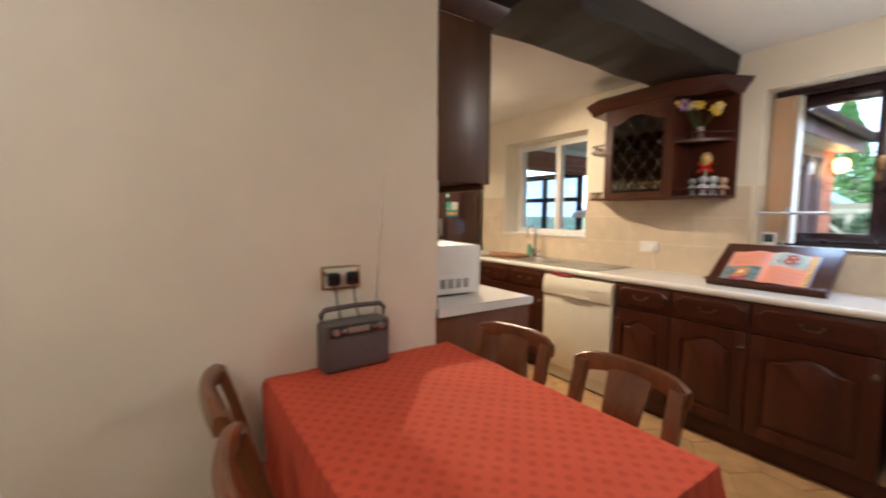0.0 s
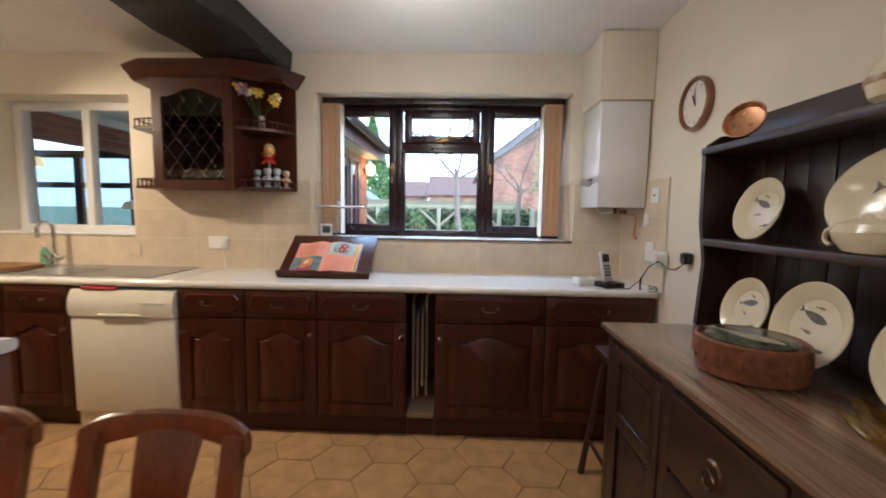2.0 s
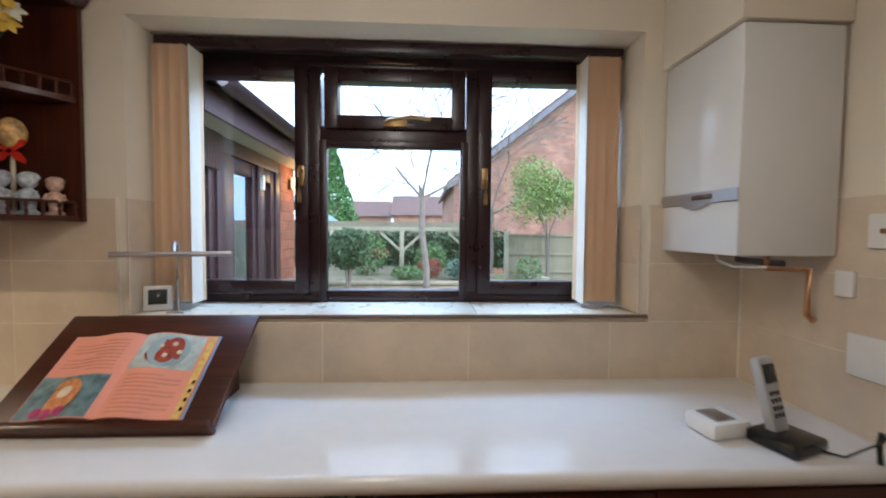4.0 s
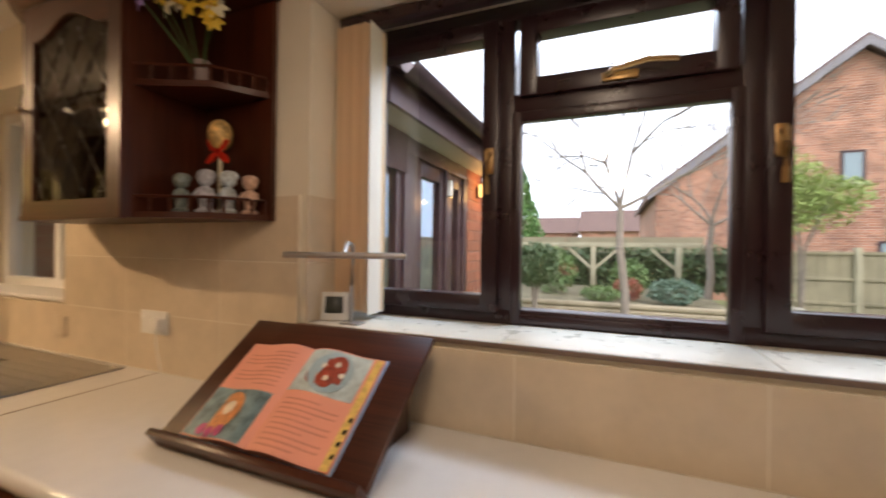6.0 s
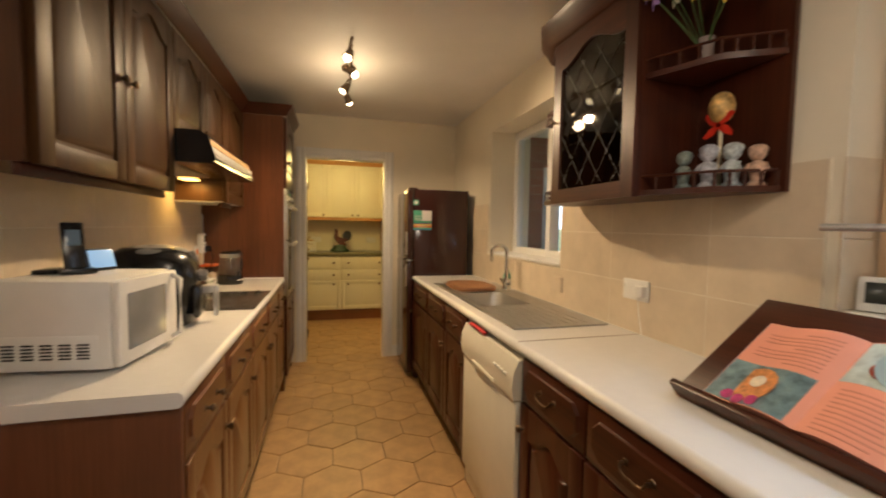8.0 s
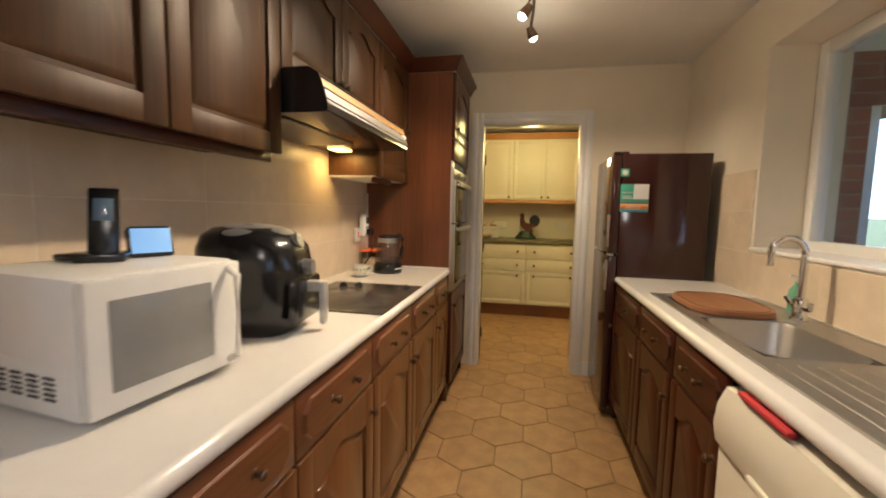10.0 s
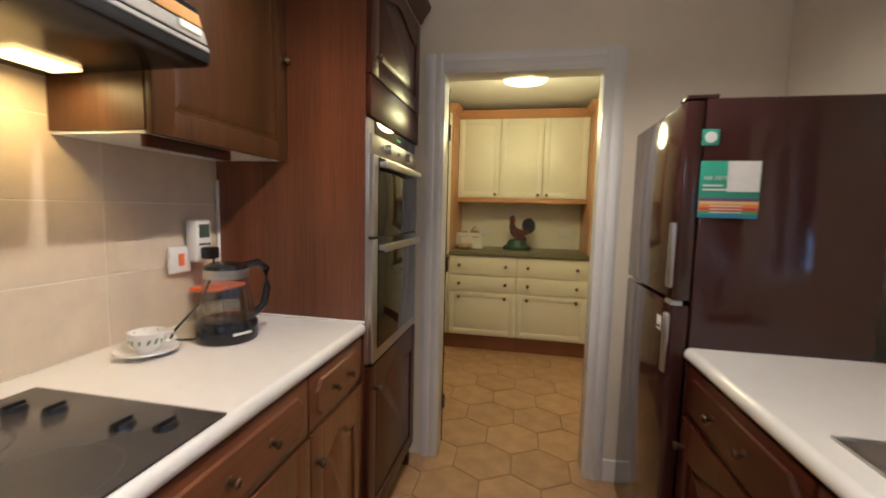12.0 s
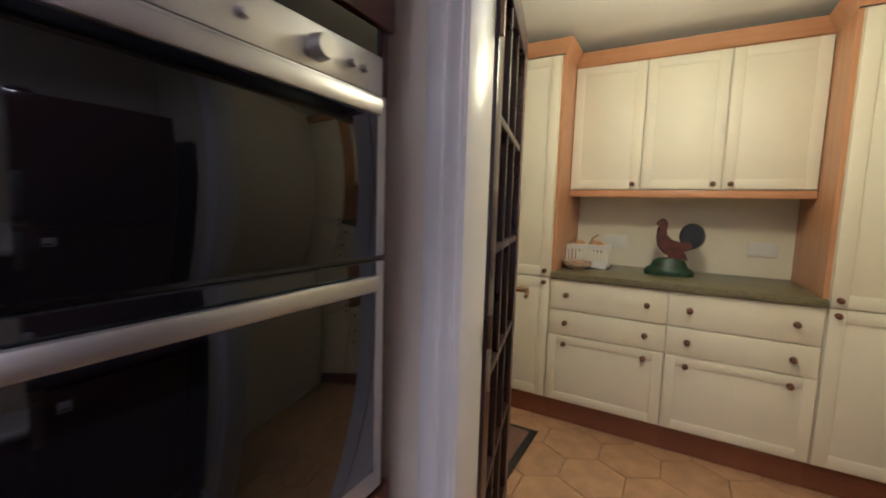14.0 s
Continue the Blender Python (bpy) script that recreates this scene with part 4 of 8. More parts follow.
# portable radio
rad = thing("portable_radio", "grey-brown portable radio with a carrying handle on the tablecloth", "radio", (0.80, 2.535, 0.7605), 3)
part("body", box(B(), -0.128, 0.128, -0.045, 0.045, 0.0, 0.175, 0.014), grey_plastic, rad)
face = part("control_panel", box(B(), -0.112, 0.112, -0.049, -0.043, 0.128, 0.170, 0.004), plain("radio_panel", (0.05, 0.05, 0.05), 0.35), rad)
part("display", box(B(), -0.045, 0.04, -0.051, -0.048, 0.138, 0.160, 0.001), plain("lcd", (0.30, 0.27, 0.22), 0.2), face)
for x in (-0.09, 0.085):
    part("dial", cyl(B(), (x, -0.049, 0.15), (x, -0.062, 0.15), 0.012, 0.011, 16), steel, face)
for x in (-0.062, -0.055, 0.055, 0.064):
    part("button", box(B(), x - 0.003, x + 0.003, -0.052, -0.048, 0.145, 0.155, 0.001), steel, face)
part("speaker_cloth", box(B(), -0.115, 0.115, -0.0475, -0.044, 0.012, 0.122, 0.002), plain("speaker_cloth_grey", (0.11, 0.085, 0.085), 0.8, 0, 0.1, 60, 0.6, 300), rad)
part("handle", tube(B(), [(-0.122, 0, 0.15), (-0.124, 0, 0.205), (-0.11, 0, 0.222), (0.0, 0, 0.226), (0.11, 0, 0.222), (0.124, 0, 0.205), (0.122, 0, 0.15)], 0.009, 10), grey_plastic, rad)
part("aerial", cyl(B(), (0.105, 0.035, 0.17), (0.155, 0.05, 0.72), 0.003, 0.0015, 8), chrome, rad, "thin telescopic aerial")


def socket(at, turn, w=0.146, h=0.086, label="double wall socket", m=None, plugs=()):
    """A socket plate; its face looks to -y of its own frame."""
    s = thing("wall_socket", label, "socket", at, turn)
    part("plate", box(B(), -w / 2, w / 2, -0.009, 0, -h / 2, h / 2, 0.004), m or white_plastic, s)
    for x, red_one in ((-w * 0.42, 0), (w * 0.42, 0)):
        part("rocker", box(B(), x - 0.006, x + 0.006, -0.012, -0.008, 0.008, 0.026, 0.001), m or white_plastic, s)
    for x, dark in plugs:
        bm = box(B(), x - 0.024, x + 0.024, -0.037, -0.009, -0.028, 0.022, 0.01)
        part("plug", bm, black_plastic if dark else white_plastic, s)
    return s


soc = socket((0.775, 2.599, 1.085), 0, 0.15, 0.088, "brass-edged double socket with two black plugs", brass, ((-0.035, 1), (0.037, 1)))
part("insert", box(B(), -0.066, 0.066, -0.0105, -0.008, -0.036, 0.036, 0.002), cream_plastic, soc)
for x0, x1, nm in ((0.742, 0.77, "a"), (0.812, 0.85, "b")):
    single("power_cable", tube(B(), [(x0, 2.565, 1.058), (x0 + 0.004, 2.567, 1.02), (x0 + 0.012, 2.57, 0.97), (x1, 2.575, 0.90), (x1 + 0.01, 2.575, 0.80), (x1 + 0.005, 2.57, 0.7665)], 0.003, 8), grey_plastic, "grey power cable hanging from the socket", "cable")

# ---- dresser ----
DX0, DX1 = 0.36, 2.205
dr = thing("welsh_dresser", "antique dark oak dresser base with drawers and cupboards", "dresser", (0, 0, 0))
YF = 0.585
part("top", box(B(), DX0 - 0.02, DX1, 0.085, 0.605, 0.875, 0.90, 0.009), oak_top_sheen, dr, "worn brown oak top, window sheen in its pale streaks")
part("carcass", box(B(), DX0 + 0.02, DX1 - 0.035, 0.09, YF - 0.015, 0.10, 0.875), oak_antique_z, dr)
for x in (0.39, 0.81, 1.255, 1.715, 2.14):
    part("stile", box(B(), x - 0.025, x + 0.03, YF - 0.04, YF - 0.004, 0.0, 0.874, 0.004), oak_antique_z, dr)
part("side_panel", box(B(), DX1 - 0.036, DX1 - 0.03, 0.13, 0.52, 0.16, 0.82, 0.002), oak_antique_z, dr)
for z0, z1 in ((0.845, 0.873), (0.08, 0.14)):
    part("rail", box(B(), DX0 + 0.04, DX1 - 0.04, YF - 0.03, YF - 0.006, z0, z1, 0.003), oak_antique, dr)


def oak_drawer(x0, x1, z0, z1):
    d = part("drawer", box(B(), x0, x1, YF - 0.03, YF, z0, z1, 0.005), oak_antique, dr)
    for xx in ((x0 + x1) / 2,):
        bm = cyl(B(), (xx, YF, (z0 + z1) / 2), (xx, YF + 0.006, (z0 + z1) / 2), 0.034, 0.03, 24)
        part("back_plate", bm, antique, d)
        part("ring_pull", tube(B(), [(xx + 0.022 * math.cos(a * 0.3926), YF + 0.012, (z0 + z1) / 2 - 0.012 + 0.022 * math.sin(a * 0.3926)) for a in range(16)], 0.004, 8, True), antique, d)


for x0, x1 in ((0.842, 1.228), (1.287, 1.688)):
    for z0, z1 in ((0.625, 0.84), (0.40, 0.61), (0.15, 0.385)):
        oak_drawer(x0, x1, z0, z1)
for x0, x1 in ((0.42, 0.783), (1.747, 2.113)):
    d = part("cupboard_door", box(B(), x0, x1, YF - 0.03, YF - 0.014, 0.15, 0.838, 0.004), oak_antique_z, dr)
    for a, c in ((x0, x0 + 0.06), (x1 - 0.06, x1)):
        part("stile", box(B(), a, c, YF - 0.015, YF, 0.15, 0.838, 0.004), oak_antique_z, d)
    for e, f in ((0.15, 0.21), (0.545, 0.60), (0.785, 0.838)):
        part("rail", box(B(), x0 + 0.06, x1 - 0.06, YF - 0.015, YF - 0.001, e, f, 0.004), oak_antique, d)
    for e, f in ((0.225, 0.53), (0.615, 0.77)):
        part("panel", box(B(), x0 + 0.075, x1 - 0.075, YF - 0.0145, YF - 0.008, e, f, 0.005), oak_antique_z, d)
    part("ring_pull", tube(B(), [(x0 + 0.03, YF + 0.006 + 0.014 * math.sin(a * 0.3926), 0.57 - 0.014 * math.cos(a * 0.3926)) for a in range(16)], 0.003, 6, True), antique, d)

rack = thing("plate_rack", "dark oak dresser plate rack with boarded back standing on the base", "rack", (0, 0, 0))
RX1 = 2.205
i = 0
x = DX0 + 0.02
while x < RX1 - 0.02:
    w = min(0.095, RX1 - 0.02 - x)
    part("back_board", box(B(), x + 0.0015, x + w - 0.0015, 0.082, 0.096 + 0.002 * (i % 2), 0.902, 1.60, 0.003), oak_antique_z, rack)
    x += w
    i += 1
for x in (DX0, RX1 - 0.022):
    bm = B()
    prism(bm, [(0.075, 0.901), (0.24, 0.901), (0.225, 1.15), (0.245, 1.30), (0.25, 1.56), (0.235, 1.60), (0.19, 1.63), (0.075, 1.635)], Matrix(((0, 0, 1, x), (1, 0, 0, 0), (0, 1, 0, 0), (0, 0, 0, 1))), 0.022)
    part("side", bm, oak_antique_z, rack)
for z, d in ((1.217, 0.248), (1.558, 0.268)):
    part("shelf", box(B(), DX0 + 0.022, RX1 - 0.022, 0.098, d, z, z + 0.026, 0.005), oak_antique, rack)
part("top_board", box(B(), DX0 + 0.022, RX1 - 0.022, 0.075, 0.097, 1.603, 1.70, 0.004), oak_antique, rack)

fish_grey = plain("fish_grey", (0.14, 0.12, 0.09), 0.3, 0, 0.4, 60, 0)
fish_brown = plain("fish_brown", (0.30, 0.17, 0.07), 0.3, 0, 0.4, 60, 0)


def fish(size):
    """A flat fish motif, in the u, v plane."""
    pts = []
    for i in range(12):
        t = i / 11
        pts.append((size * (t - 0.5), size * (0.16 * math.sin(math.pi * t ** 0.8) + 0.012)))
    pts.append((size * 0.66, size * 0.13))
    pts.append((size * 0.62, 0))
    pts.append((size * 0.66, -size * 0.13))
    for i in range(11, -1, -1):
        t = i / 11
        pts.append((size * (t - 0.5), -size * (0.13 * math.sin(math.pi * t ** 0.8) + 0.012)))
    return pts


def plate(x, z, rx, rz, y, seedn, lean=16, name="display_plate"):
    """A plate leaning on the back boards; x is its middle, z its foot."""
    p = thing(name, "cream oval china plate painted with grey fish leaning on the dresser" if rx != rz else "cream china plate painted with grey fish leaning on the dresser", "plate", (x, y, z + 0.004), 0, "fish plates on the dresser")
    tilt_m = Matrix.Rotation(radians(lean), 4, "X") @ Matrix.Translation((0, 0, rz)) @ Matrix.Rotation(radians(-90), 4, "X")
    bm = B()
    lathe(bm, [(0.0, 0.004), (0.62, 0.004), (0.70, 0.012), (0.97, 0.028), (1.0, 0.026), (0.99, 0.022), (0.72, 0.004), (0.62, -0.004), (0.0, -0.004)], (0, 0, 0), 48)
    bm.transform(tilt_m @ Matrix.Diagonal((rx, rz, 1, 1)))
    part("dish", bm, ceramic, p)
    rng = random.Random(seedn)
    for k, (u, v, s, mm) in enumerate(((0.05, -0.22, 0.66, fish_grey), (-0.32, 0.48, 0.30, fish_grey), (0.12, 0.14, 0.24, fish_brown), (-0.02, -0.44, 0.2, fish_brown))):
        bm = B()
        a = rng.uniform(-25, 15)
        prism(bm, fish(rx * s), Matrix.Translation((u * rx, v * rz, 0.0045)) @ Matrix.Rotation(radians(a), 4, "Z"), 0.0012)
        bm.transform(tilt_m)
        part("fish_motif", bm, mm, p, "", None)
    return p


plate(1.997, 1.242, 0.108, 0.108, 0.180, 1, 15)
plate(1.99, 0.902, 0.108, 0.108, 0.205, 2, 16)
plate(1.716, 0.902, 0.125, 0.125, 0.225, 3, 16)
plate(1.40, 0.902, 0.130, 0.130, 0.23, 4, 16)
plate(1.545, 1.242, 0.20, 0.135, 0.178, 5, 14)
plate(1.11, 0.902, 0.125, 0.125, 0.23, 6, 16)
plate(1.10, 1.242, 0.12, 0.12, 0.19, 7, 15)

# soup tureen lid on the shelf
tur = thing("sauce_boat", "cream china covered dish painted with fish on the shelf", "dish", (1.57, 0.222, 1.2435))
tur.scale = (0.85, 0.85, 0.85)
part("bowl", lathe(B(), [(0.03, 0), (0.05, 0.005), (0.075, 0.035), (0.085, 0.06), (0.08, 0.062), (0.0, 0.05)], (0, 0, 0), 28, None, (1.25, 0.52)), ceramic, tur)
part("lid", lathe(B(), [(0.085, 0.062), (0.07, 0.085), (0.03, 0.098), (0.012, 0.102), (0.012, 0.112), (0.0, 0.118)], (0, 0, 0), 28, None, (1.25, 0.52)), ceramic, tur)
part("handle", tube(B(), arc((0.105, 0, 0.045), 0.025, -90, 90, 8, "xz"), 0.006, 8), ceramic, tur)
# copper bowl and cream jug on top of the rack
single("copper_bowl", lathe(B(), [(0.02, 0.0), (0.058, 0.015), (0.068, 0.034), (0.064, 0.034), (0.054, 0.018), (0.0, 0.005)], (0, 0, 0), 36, Matrix.Translation((0, 0, 0.064)) @ Matrix.Rotation(radians(30), 4, "Z") @ Matrix.Rotation(radians(-68), 4, "X")), copper, "copper bowl tilted against the wall on the dresser", "bowl", (2.06, 0.185, 1.586))
jug = thing("china_pot", "cream china pot with brown pattern on the dresser top shelf", "pot", (1.55, 0.19, 1.5845))
part("body", lathe(B(), [(0.035, 0), (0.06, 0.02), (0.07, 0.055), (0.06, 0.09), (0.05, 0.105), (0.046, 0.105), (0.055, 0.07), (0.0, 0.02)], (0, 0, 0), 28), ceramic, jug)
part("band", lathe(B(), [(0.0705, 0.05), (0.0712, 0.056), (0.0695, 0.066)], (0, 0, 0), 28), fish_brown, jug)
# carved round stack on the dresser top
tin = thing("carved_wooden_box", "round carved brown wooden box with green tiled lid on the dresser", "box", (1.695, 0.378, 0.902))
part("base", lathe(B(), [(0.115, 0), (0.128, 0.006), (0.13, 0.04), (0.135, 0.05), (0.132, 0.095), (0.125, 0.10), (0.12, 0.088), (0.0, 0.085)], (0, 0, 0), 44), plain("carved_brown", (0.19, 0.07, 0.03), 0.5, 0, 0.4, 40, 0.9, 50), tin)
for i in range(18):
    a = i * 2 * math.pi / 18
    part("carving", ball(B(), (0.132 * math.cos(a), 0.132 * math.sin(a), 0.05), 0.010, (0.5, 0.5, 1.6), 8), chair_wood, tin)
part("lid", lathe(B(), [(0.0, 0.104), (0.095, 0.104), (0.106, 0.098), (0.102, 0.09), (0.0, 0.09)], (0, 0, 0), 40), plain("green_lid", (0.085, 0.09, 0.065), 0.2, 0, 0.6, 30), tin, "dark green glazed lid")
part("motif", prism(B(), fish(0.165), Matrix.Translation((-0.012, 0.012, 0.1045)) @ Matrix.Rotation(0.5, 4, "Z"), 0.0015), plain("pale_motif", (0.42, 0.38, 0.3), 0.3, 0, 0.3, 50), tin, "pale fish motif", None)
# amber glass dish
amber = clear("amber_glass", (0.82, 0.70, 0.32), 0.02)
gd = thing("glass_bowl", "amber pressed-glass bowl with a wavy rim on the dresser", "bowl", (1.24, 0.37, 0.902))
bm = B()
rings = []
for r, h in ((0.05, 0.0), (0.07, 0.012), (0.10, 0.04), (0.13, 0.065), (0.127, 0.067), (0.098, 0.044), (0.066, 0.018), (0.0, 0.012)):
    rings.append([bm.verts.new(((r + 0.008 * (r > 0.09) * math.sin(8 * a)) * math.cos(a), (r + 0.008 * (r > 0.09) * math.sin(8 * a)) * math.sin(a), h + 0.012 * (r > 0.12) * math.sin(8 * a))) for a in [2 * math.pi * k / 48 for k in range(48)]])
for a, c in zip(rings, rings[1:]):
    for k in range(48):
        bm.faces.new((a[k], a[(k + 1) % 48], c[(k + 1) % 48], c[k]))
part("bowl", bm, amber, gd)

# wall clock
clk = thing("wall_clock", "round wooden wall clock with a white dial", "clock", (2.592, SOUTH + 0.001, 1.855), 180)
part("rim", lathe(B(), [(0.104, 0), (0.120, 0.0), (0.125, 0.012), (0.121, 0.03), (0.112, 0.034), (0.106, 0.02), (0.104, 0.0)], (0, 0, 0), 48, Matrix.Rotation(radians(90), 4, "X"), (1, 1), False), wood("clock_wood", (0.16, 0.055, 0.018), (0.30, 0.12, 0.045), "x", 0.3, 0.4), clk, "polished wooden rim")
part("dial", lathe(B(), [(0.0, 0.016), (0.104, 0.016), (0.104, 0.0)], (0, 0, 0), 48, Matrix.Rotation(radians(90), 4, "X")), plain("dial_white", (0.76, 0.72, 0.62), 0.3, 0, 0.02), clk)
for k in range(12):
    a = radians(30 * k)
    bm = box(B(), -0.0014, 0.0014, -0.018, -0.0165, 0.080, 0.092)
    bm.transform(Matrix.Rotation(a, 4, "Y"))
    part("hour_mark", bm, grey_plastic, clk, "", None)
for a, ln, w in ((-30, 0.05, 0.003), (-4, 0.075, 0.002)):
    bm = box(B(), -w, w, -0.021, -0.019, -0.01, ln)
    bm.transform(Matrix.Rotation(radians(a), 4, "Y"))
    part("pointer", bm, antique, clk, "", None)

# three-legged stool between dresser and units
st = thing("small_stool", "dark wooden bar stool beside the dresser end", "stool", (2.42, 0.37, 0))
part("seat", box(B(), -0.15, 0.15, -0.13, 0.13, 0.655, 0.685, 0.01), oak_antique, st)
for sx in (-1, 1):
    for sy in (-1, 1):
        part("leg", cyl(B(), (sx * 0.17, sy * 0.16, 0), (sx * 0.10, sy * 0.09, 0.657), 0.016, 0.013, 10), oak_antique_z, st)
for s in (-1, 1):
    part("stretcher", cyl(B(), (-0.148, s * 0.138, 0.2), (0.148, s * 0.138, 0.2), 0.009, None, 8), oak_antique, st)

# ---- boiler ----
boi = thing("boiler", "white wall-hung gas boiler with a grey control strip", "boiler", (3.392, 0.36, 0), 180)
part("casing", box(B(), 0.0, 0.345, 0.0, 0.285, 1.37, 1.99, 0.008), boiler_white, boi)
bm = B()
prism(bm, [(-0.001, 1.522), (0.345, 1.522), (0.345, 1.556), (-0.001, 1.556)], FRONT, 0.004)
part("control_strip", bm, steel, boi, "brushed grey control strip")
bm = B()
prism(bm, [(0.10, 1.5225)] + [(0.10 + 0.15 * k / 12, 1.5225 - 0.02 * math.sin(math.pi * k / 12)) for k in range(1, 12)] + [(0.25, 1.5225)], FRONT, 0.012, 0.004)
part("flap", bm, steel, boi)
part("badge", box(B(), 0.16, 0.25, -0.006, -0.0035, 1.532, 1.547, 0.001), antique, boi)
part("seam", box(B(), 0.002, 0.343, -0.0015, 0.002, 1.519, 1.5215), grey_plastic, boi)
part("pipe_outlet", tube(B(), [(0.26, 0.16, 1.37), (0.26, 0.16, 1.33), (0.30, 0.25, 1.33), (0.30, 0.25, 1.20), (0.32, 0.25, 1.19)], 0.009, 8), copper, boi, "copper pipe")
part("pipe_outlet", tube(B(), [(0.10, 0.2, 1.37), (0.10, 0.2, 1.345), (0.27, 0.2, 1.345)], 0.010, 8), grey_plastic, boi)
part("cable", tube(B(), [(0.20, 0.05, 1.37), (0.21, 0.05, 1.35), (0.26, 0.06, 1.335), (0.33, 0.1, 1.34)], 0.004, 6), white_plastic, boi)
bx = thing("flue_boxing", "cream boxed-in flue above the boiler", "boxing", (3.398, 0.372, 0), 180)
part("box", box(B(), 0.0, 0.358, 0.0, 0.308, 1.995, 2.379, 0.002), wall_paint, bx)
# switches and leads by the boiler
for x, z, w, h, lab in ((2.925, 1.44, 0.086, 0.086, "square white fused switch with an amber lamp"), (3.02, 1.30, 0.05, 0.07, "small white junction box"), (2.955, 1.12, 0.1, 0.11, "small white plastic boiler control box"), (2.83, 1.09, 0.146, 0.086, "white double socket with adaptor")):
    s = single("switch_plate", box(B(), x - w / 2, x + w / 2, SOUTH + 0.012, SOUTH + 0.024, z - h / 2, z + h / 2, 0.004), white_plastic, lab, "switch")
    if z > 1.4:
        part("indicator", box(B(), x - 0.012, x + 0.012, SOUTH + 0.024, SOUTH + 0.027, z - 0.006, z + 0.006, 0.001), brass, s)
single("plug_adaptor", box(B(), 2.765, 2.825, SOUTH + 0.0245, SOUTH + 0.07, 1.075, 1.125, 0.006), white_plastic, "white plug adaptor in the socket", "plug")
single("black_plug", box(B(), 2.542, 2.592, SOUTH + 0.001, SOUTH + 0.045, 1.095, 1.152, 0.012), black_plastic, "black plug-in charger on the wall", "plug")
single("phone_lead", tube(B(), [(2.57, 0.09, 1.098), (2.63, 0.095, 1.06), (2.70, 0.10, 1.055), (2.76, 0.12, 1.085), (2.80, 0.15, 1.05), (2.83, 0.18, 0.97), (2.87, 0.22, 0.9155), (2.91, 0.26, 0.9145)], 0.003, 6), black_plastic, "thin black phone lead on the worktop", "cable")
single("charger_lead", tube(B(), [(2.84, 0.17, 0.9145), (2.845, 0.17, 0.96), (2.84, 0.17, 0.985)], 0.006, 8), black_plastic, "black charger plug standing on the worktop", "cable")
single("coiled_lead", tube(B(), [(2.79 + 0.03 * math.cos(a), 0.125 + 0.02 * math.sin(a), 0.916 + 0.002 * a) for a in [k * 0.5 for k in range(29)]], 0.0035, 6), black_plastic, "small coil of black cable", "cable")

# cordless telephone and answer unit
ph = thing("cordless_phone", "silver and black cordless phone standing in its charging base", "telephone", (2.935, 0.305, 0.9105), -72)
ph.scale = (1.15, 1.15, 1.18)
part("base", box(B(), -0.055, 0.055, -0.05, 0.05, 0, 0.028, 0.008), black_plastic, ph)
bm = box(B(), -0.025, 0.025, -0.012, 0.012, 0.0, 0.155, 0.008)
bm.transform(Matrix.Translation((0, 0.015, 0.022)) @ Matrix.Rotation(radians(-16), 4, "X"))
hs = part("handset", bm, plain("silver_plastic", (0.45, 0.45, 0.46), 0.35), ph)
bm = box(B(), -0.019, 0.019, -0.0135, -0.011, 0.10, 0.14, 0.001)
bm.transform(Matrix.Translation((0, 0.015, 0.022)) @ Matrix.Rotation(radians(-16), 4, "X"))
part("screen", bm, black_plastic, hs)
for r in range(4):
    for c in range(3):
        bm = box(B(), -0.016 + c * 0.012, -0.008 + c * 0.012, -0.0135, -0.011, 0.03 + r * 0.015, 0.039 + r * 0.015, 0.001)
        bm.transform(Matrix.Translation((0, 0.015, 0.022)) @ Matrix.Rotation(radians(-16), 4, "X"))
        part("key", bm, black_plastic, hs)
au = thing("answering_machine", "small white answering unit beside the phone", "telephone", (3.01, 0.425, 0.9105), -80)
part("body", box(B(), -0.06, 0.06, -0.05, 0.05, 0, 0.045, 0.012), white_plastic, au)
part("keypad", box(B(), -0.04, 0.02, -0.035, 0.03, 0.045, 0.048, 0.001), steel, au)

# ---- corner display cabinet by the window ----
dc = thing("display_cabinet", "dark mahogany wall cabinet with leaded glass door and open corner shelves", "cabinet", (0, 0, 0))
CX = 3.135
CZ0, CZ1 = 1.452, 2.13
part("side", box(B(), CX, 3.388, 3.092, 3.11, CZ0, CZ1), dark_wood, dc)
part("side", box(B(), CX, 3.388, 2.592, 2.61, CZ0, CZ1), dark_wood, dc)
part("back", box(B(), 3.372, 3.388, 2.30, 3.091, CZ0, CZ1), dark_wood, dc)
part("base", box(B(), CX, 3.371, 2.611, 3.091, CZ0, CZ0 + 0.02), dark_wood_y, dc)
part("top", box(B(), CX + 0.06, 3.388, 2.31, 3.28, CZ1 + 0.001, CZ1 + 0.018), dark_wood_y, dc)
part("shelf", box(B(), CX + 0.03, 3.371, 2.611, 3.091, 1.80, 1.815), dark_wood_y, dc)
dm = Matrix(((0, 0, -1, CX), (-1, 0, 0, 3.108), (0, 1, 0, 0), (0, 0, 0, 1)))
dw_, st_ = 0.515, 0.06
fr_door = part("door", prism(B(), [(0, CZ0 - 0.004), (st_, CZ0 - 0.004), (st_, CZ1), (0, CZ1)], dm, 0.022), dark_wood, dc)
part("stile", prism(B(), [(dw_ - st_, CZ0 - 0.004), (dw_, CZ0 - 0.004), (dw_, CZ1), (dw_ - st_, CZ1)], dm, 0.022), dark_wood, fr_door)
part("rail", prism(B(), [(st_, CZ0 - 0.004), (dw_ - st_, CZ0 - 0.004), (dw_ - st_, CZ0 + 0.055), (st_, CZ0 + 0.055)], dm, 0.0215), dark_wood_y, fr_door)
zt = CZ1 - 0.115
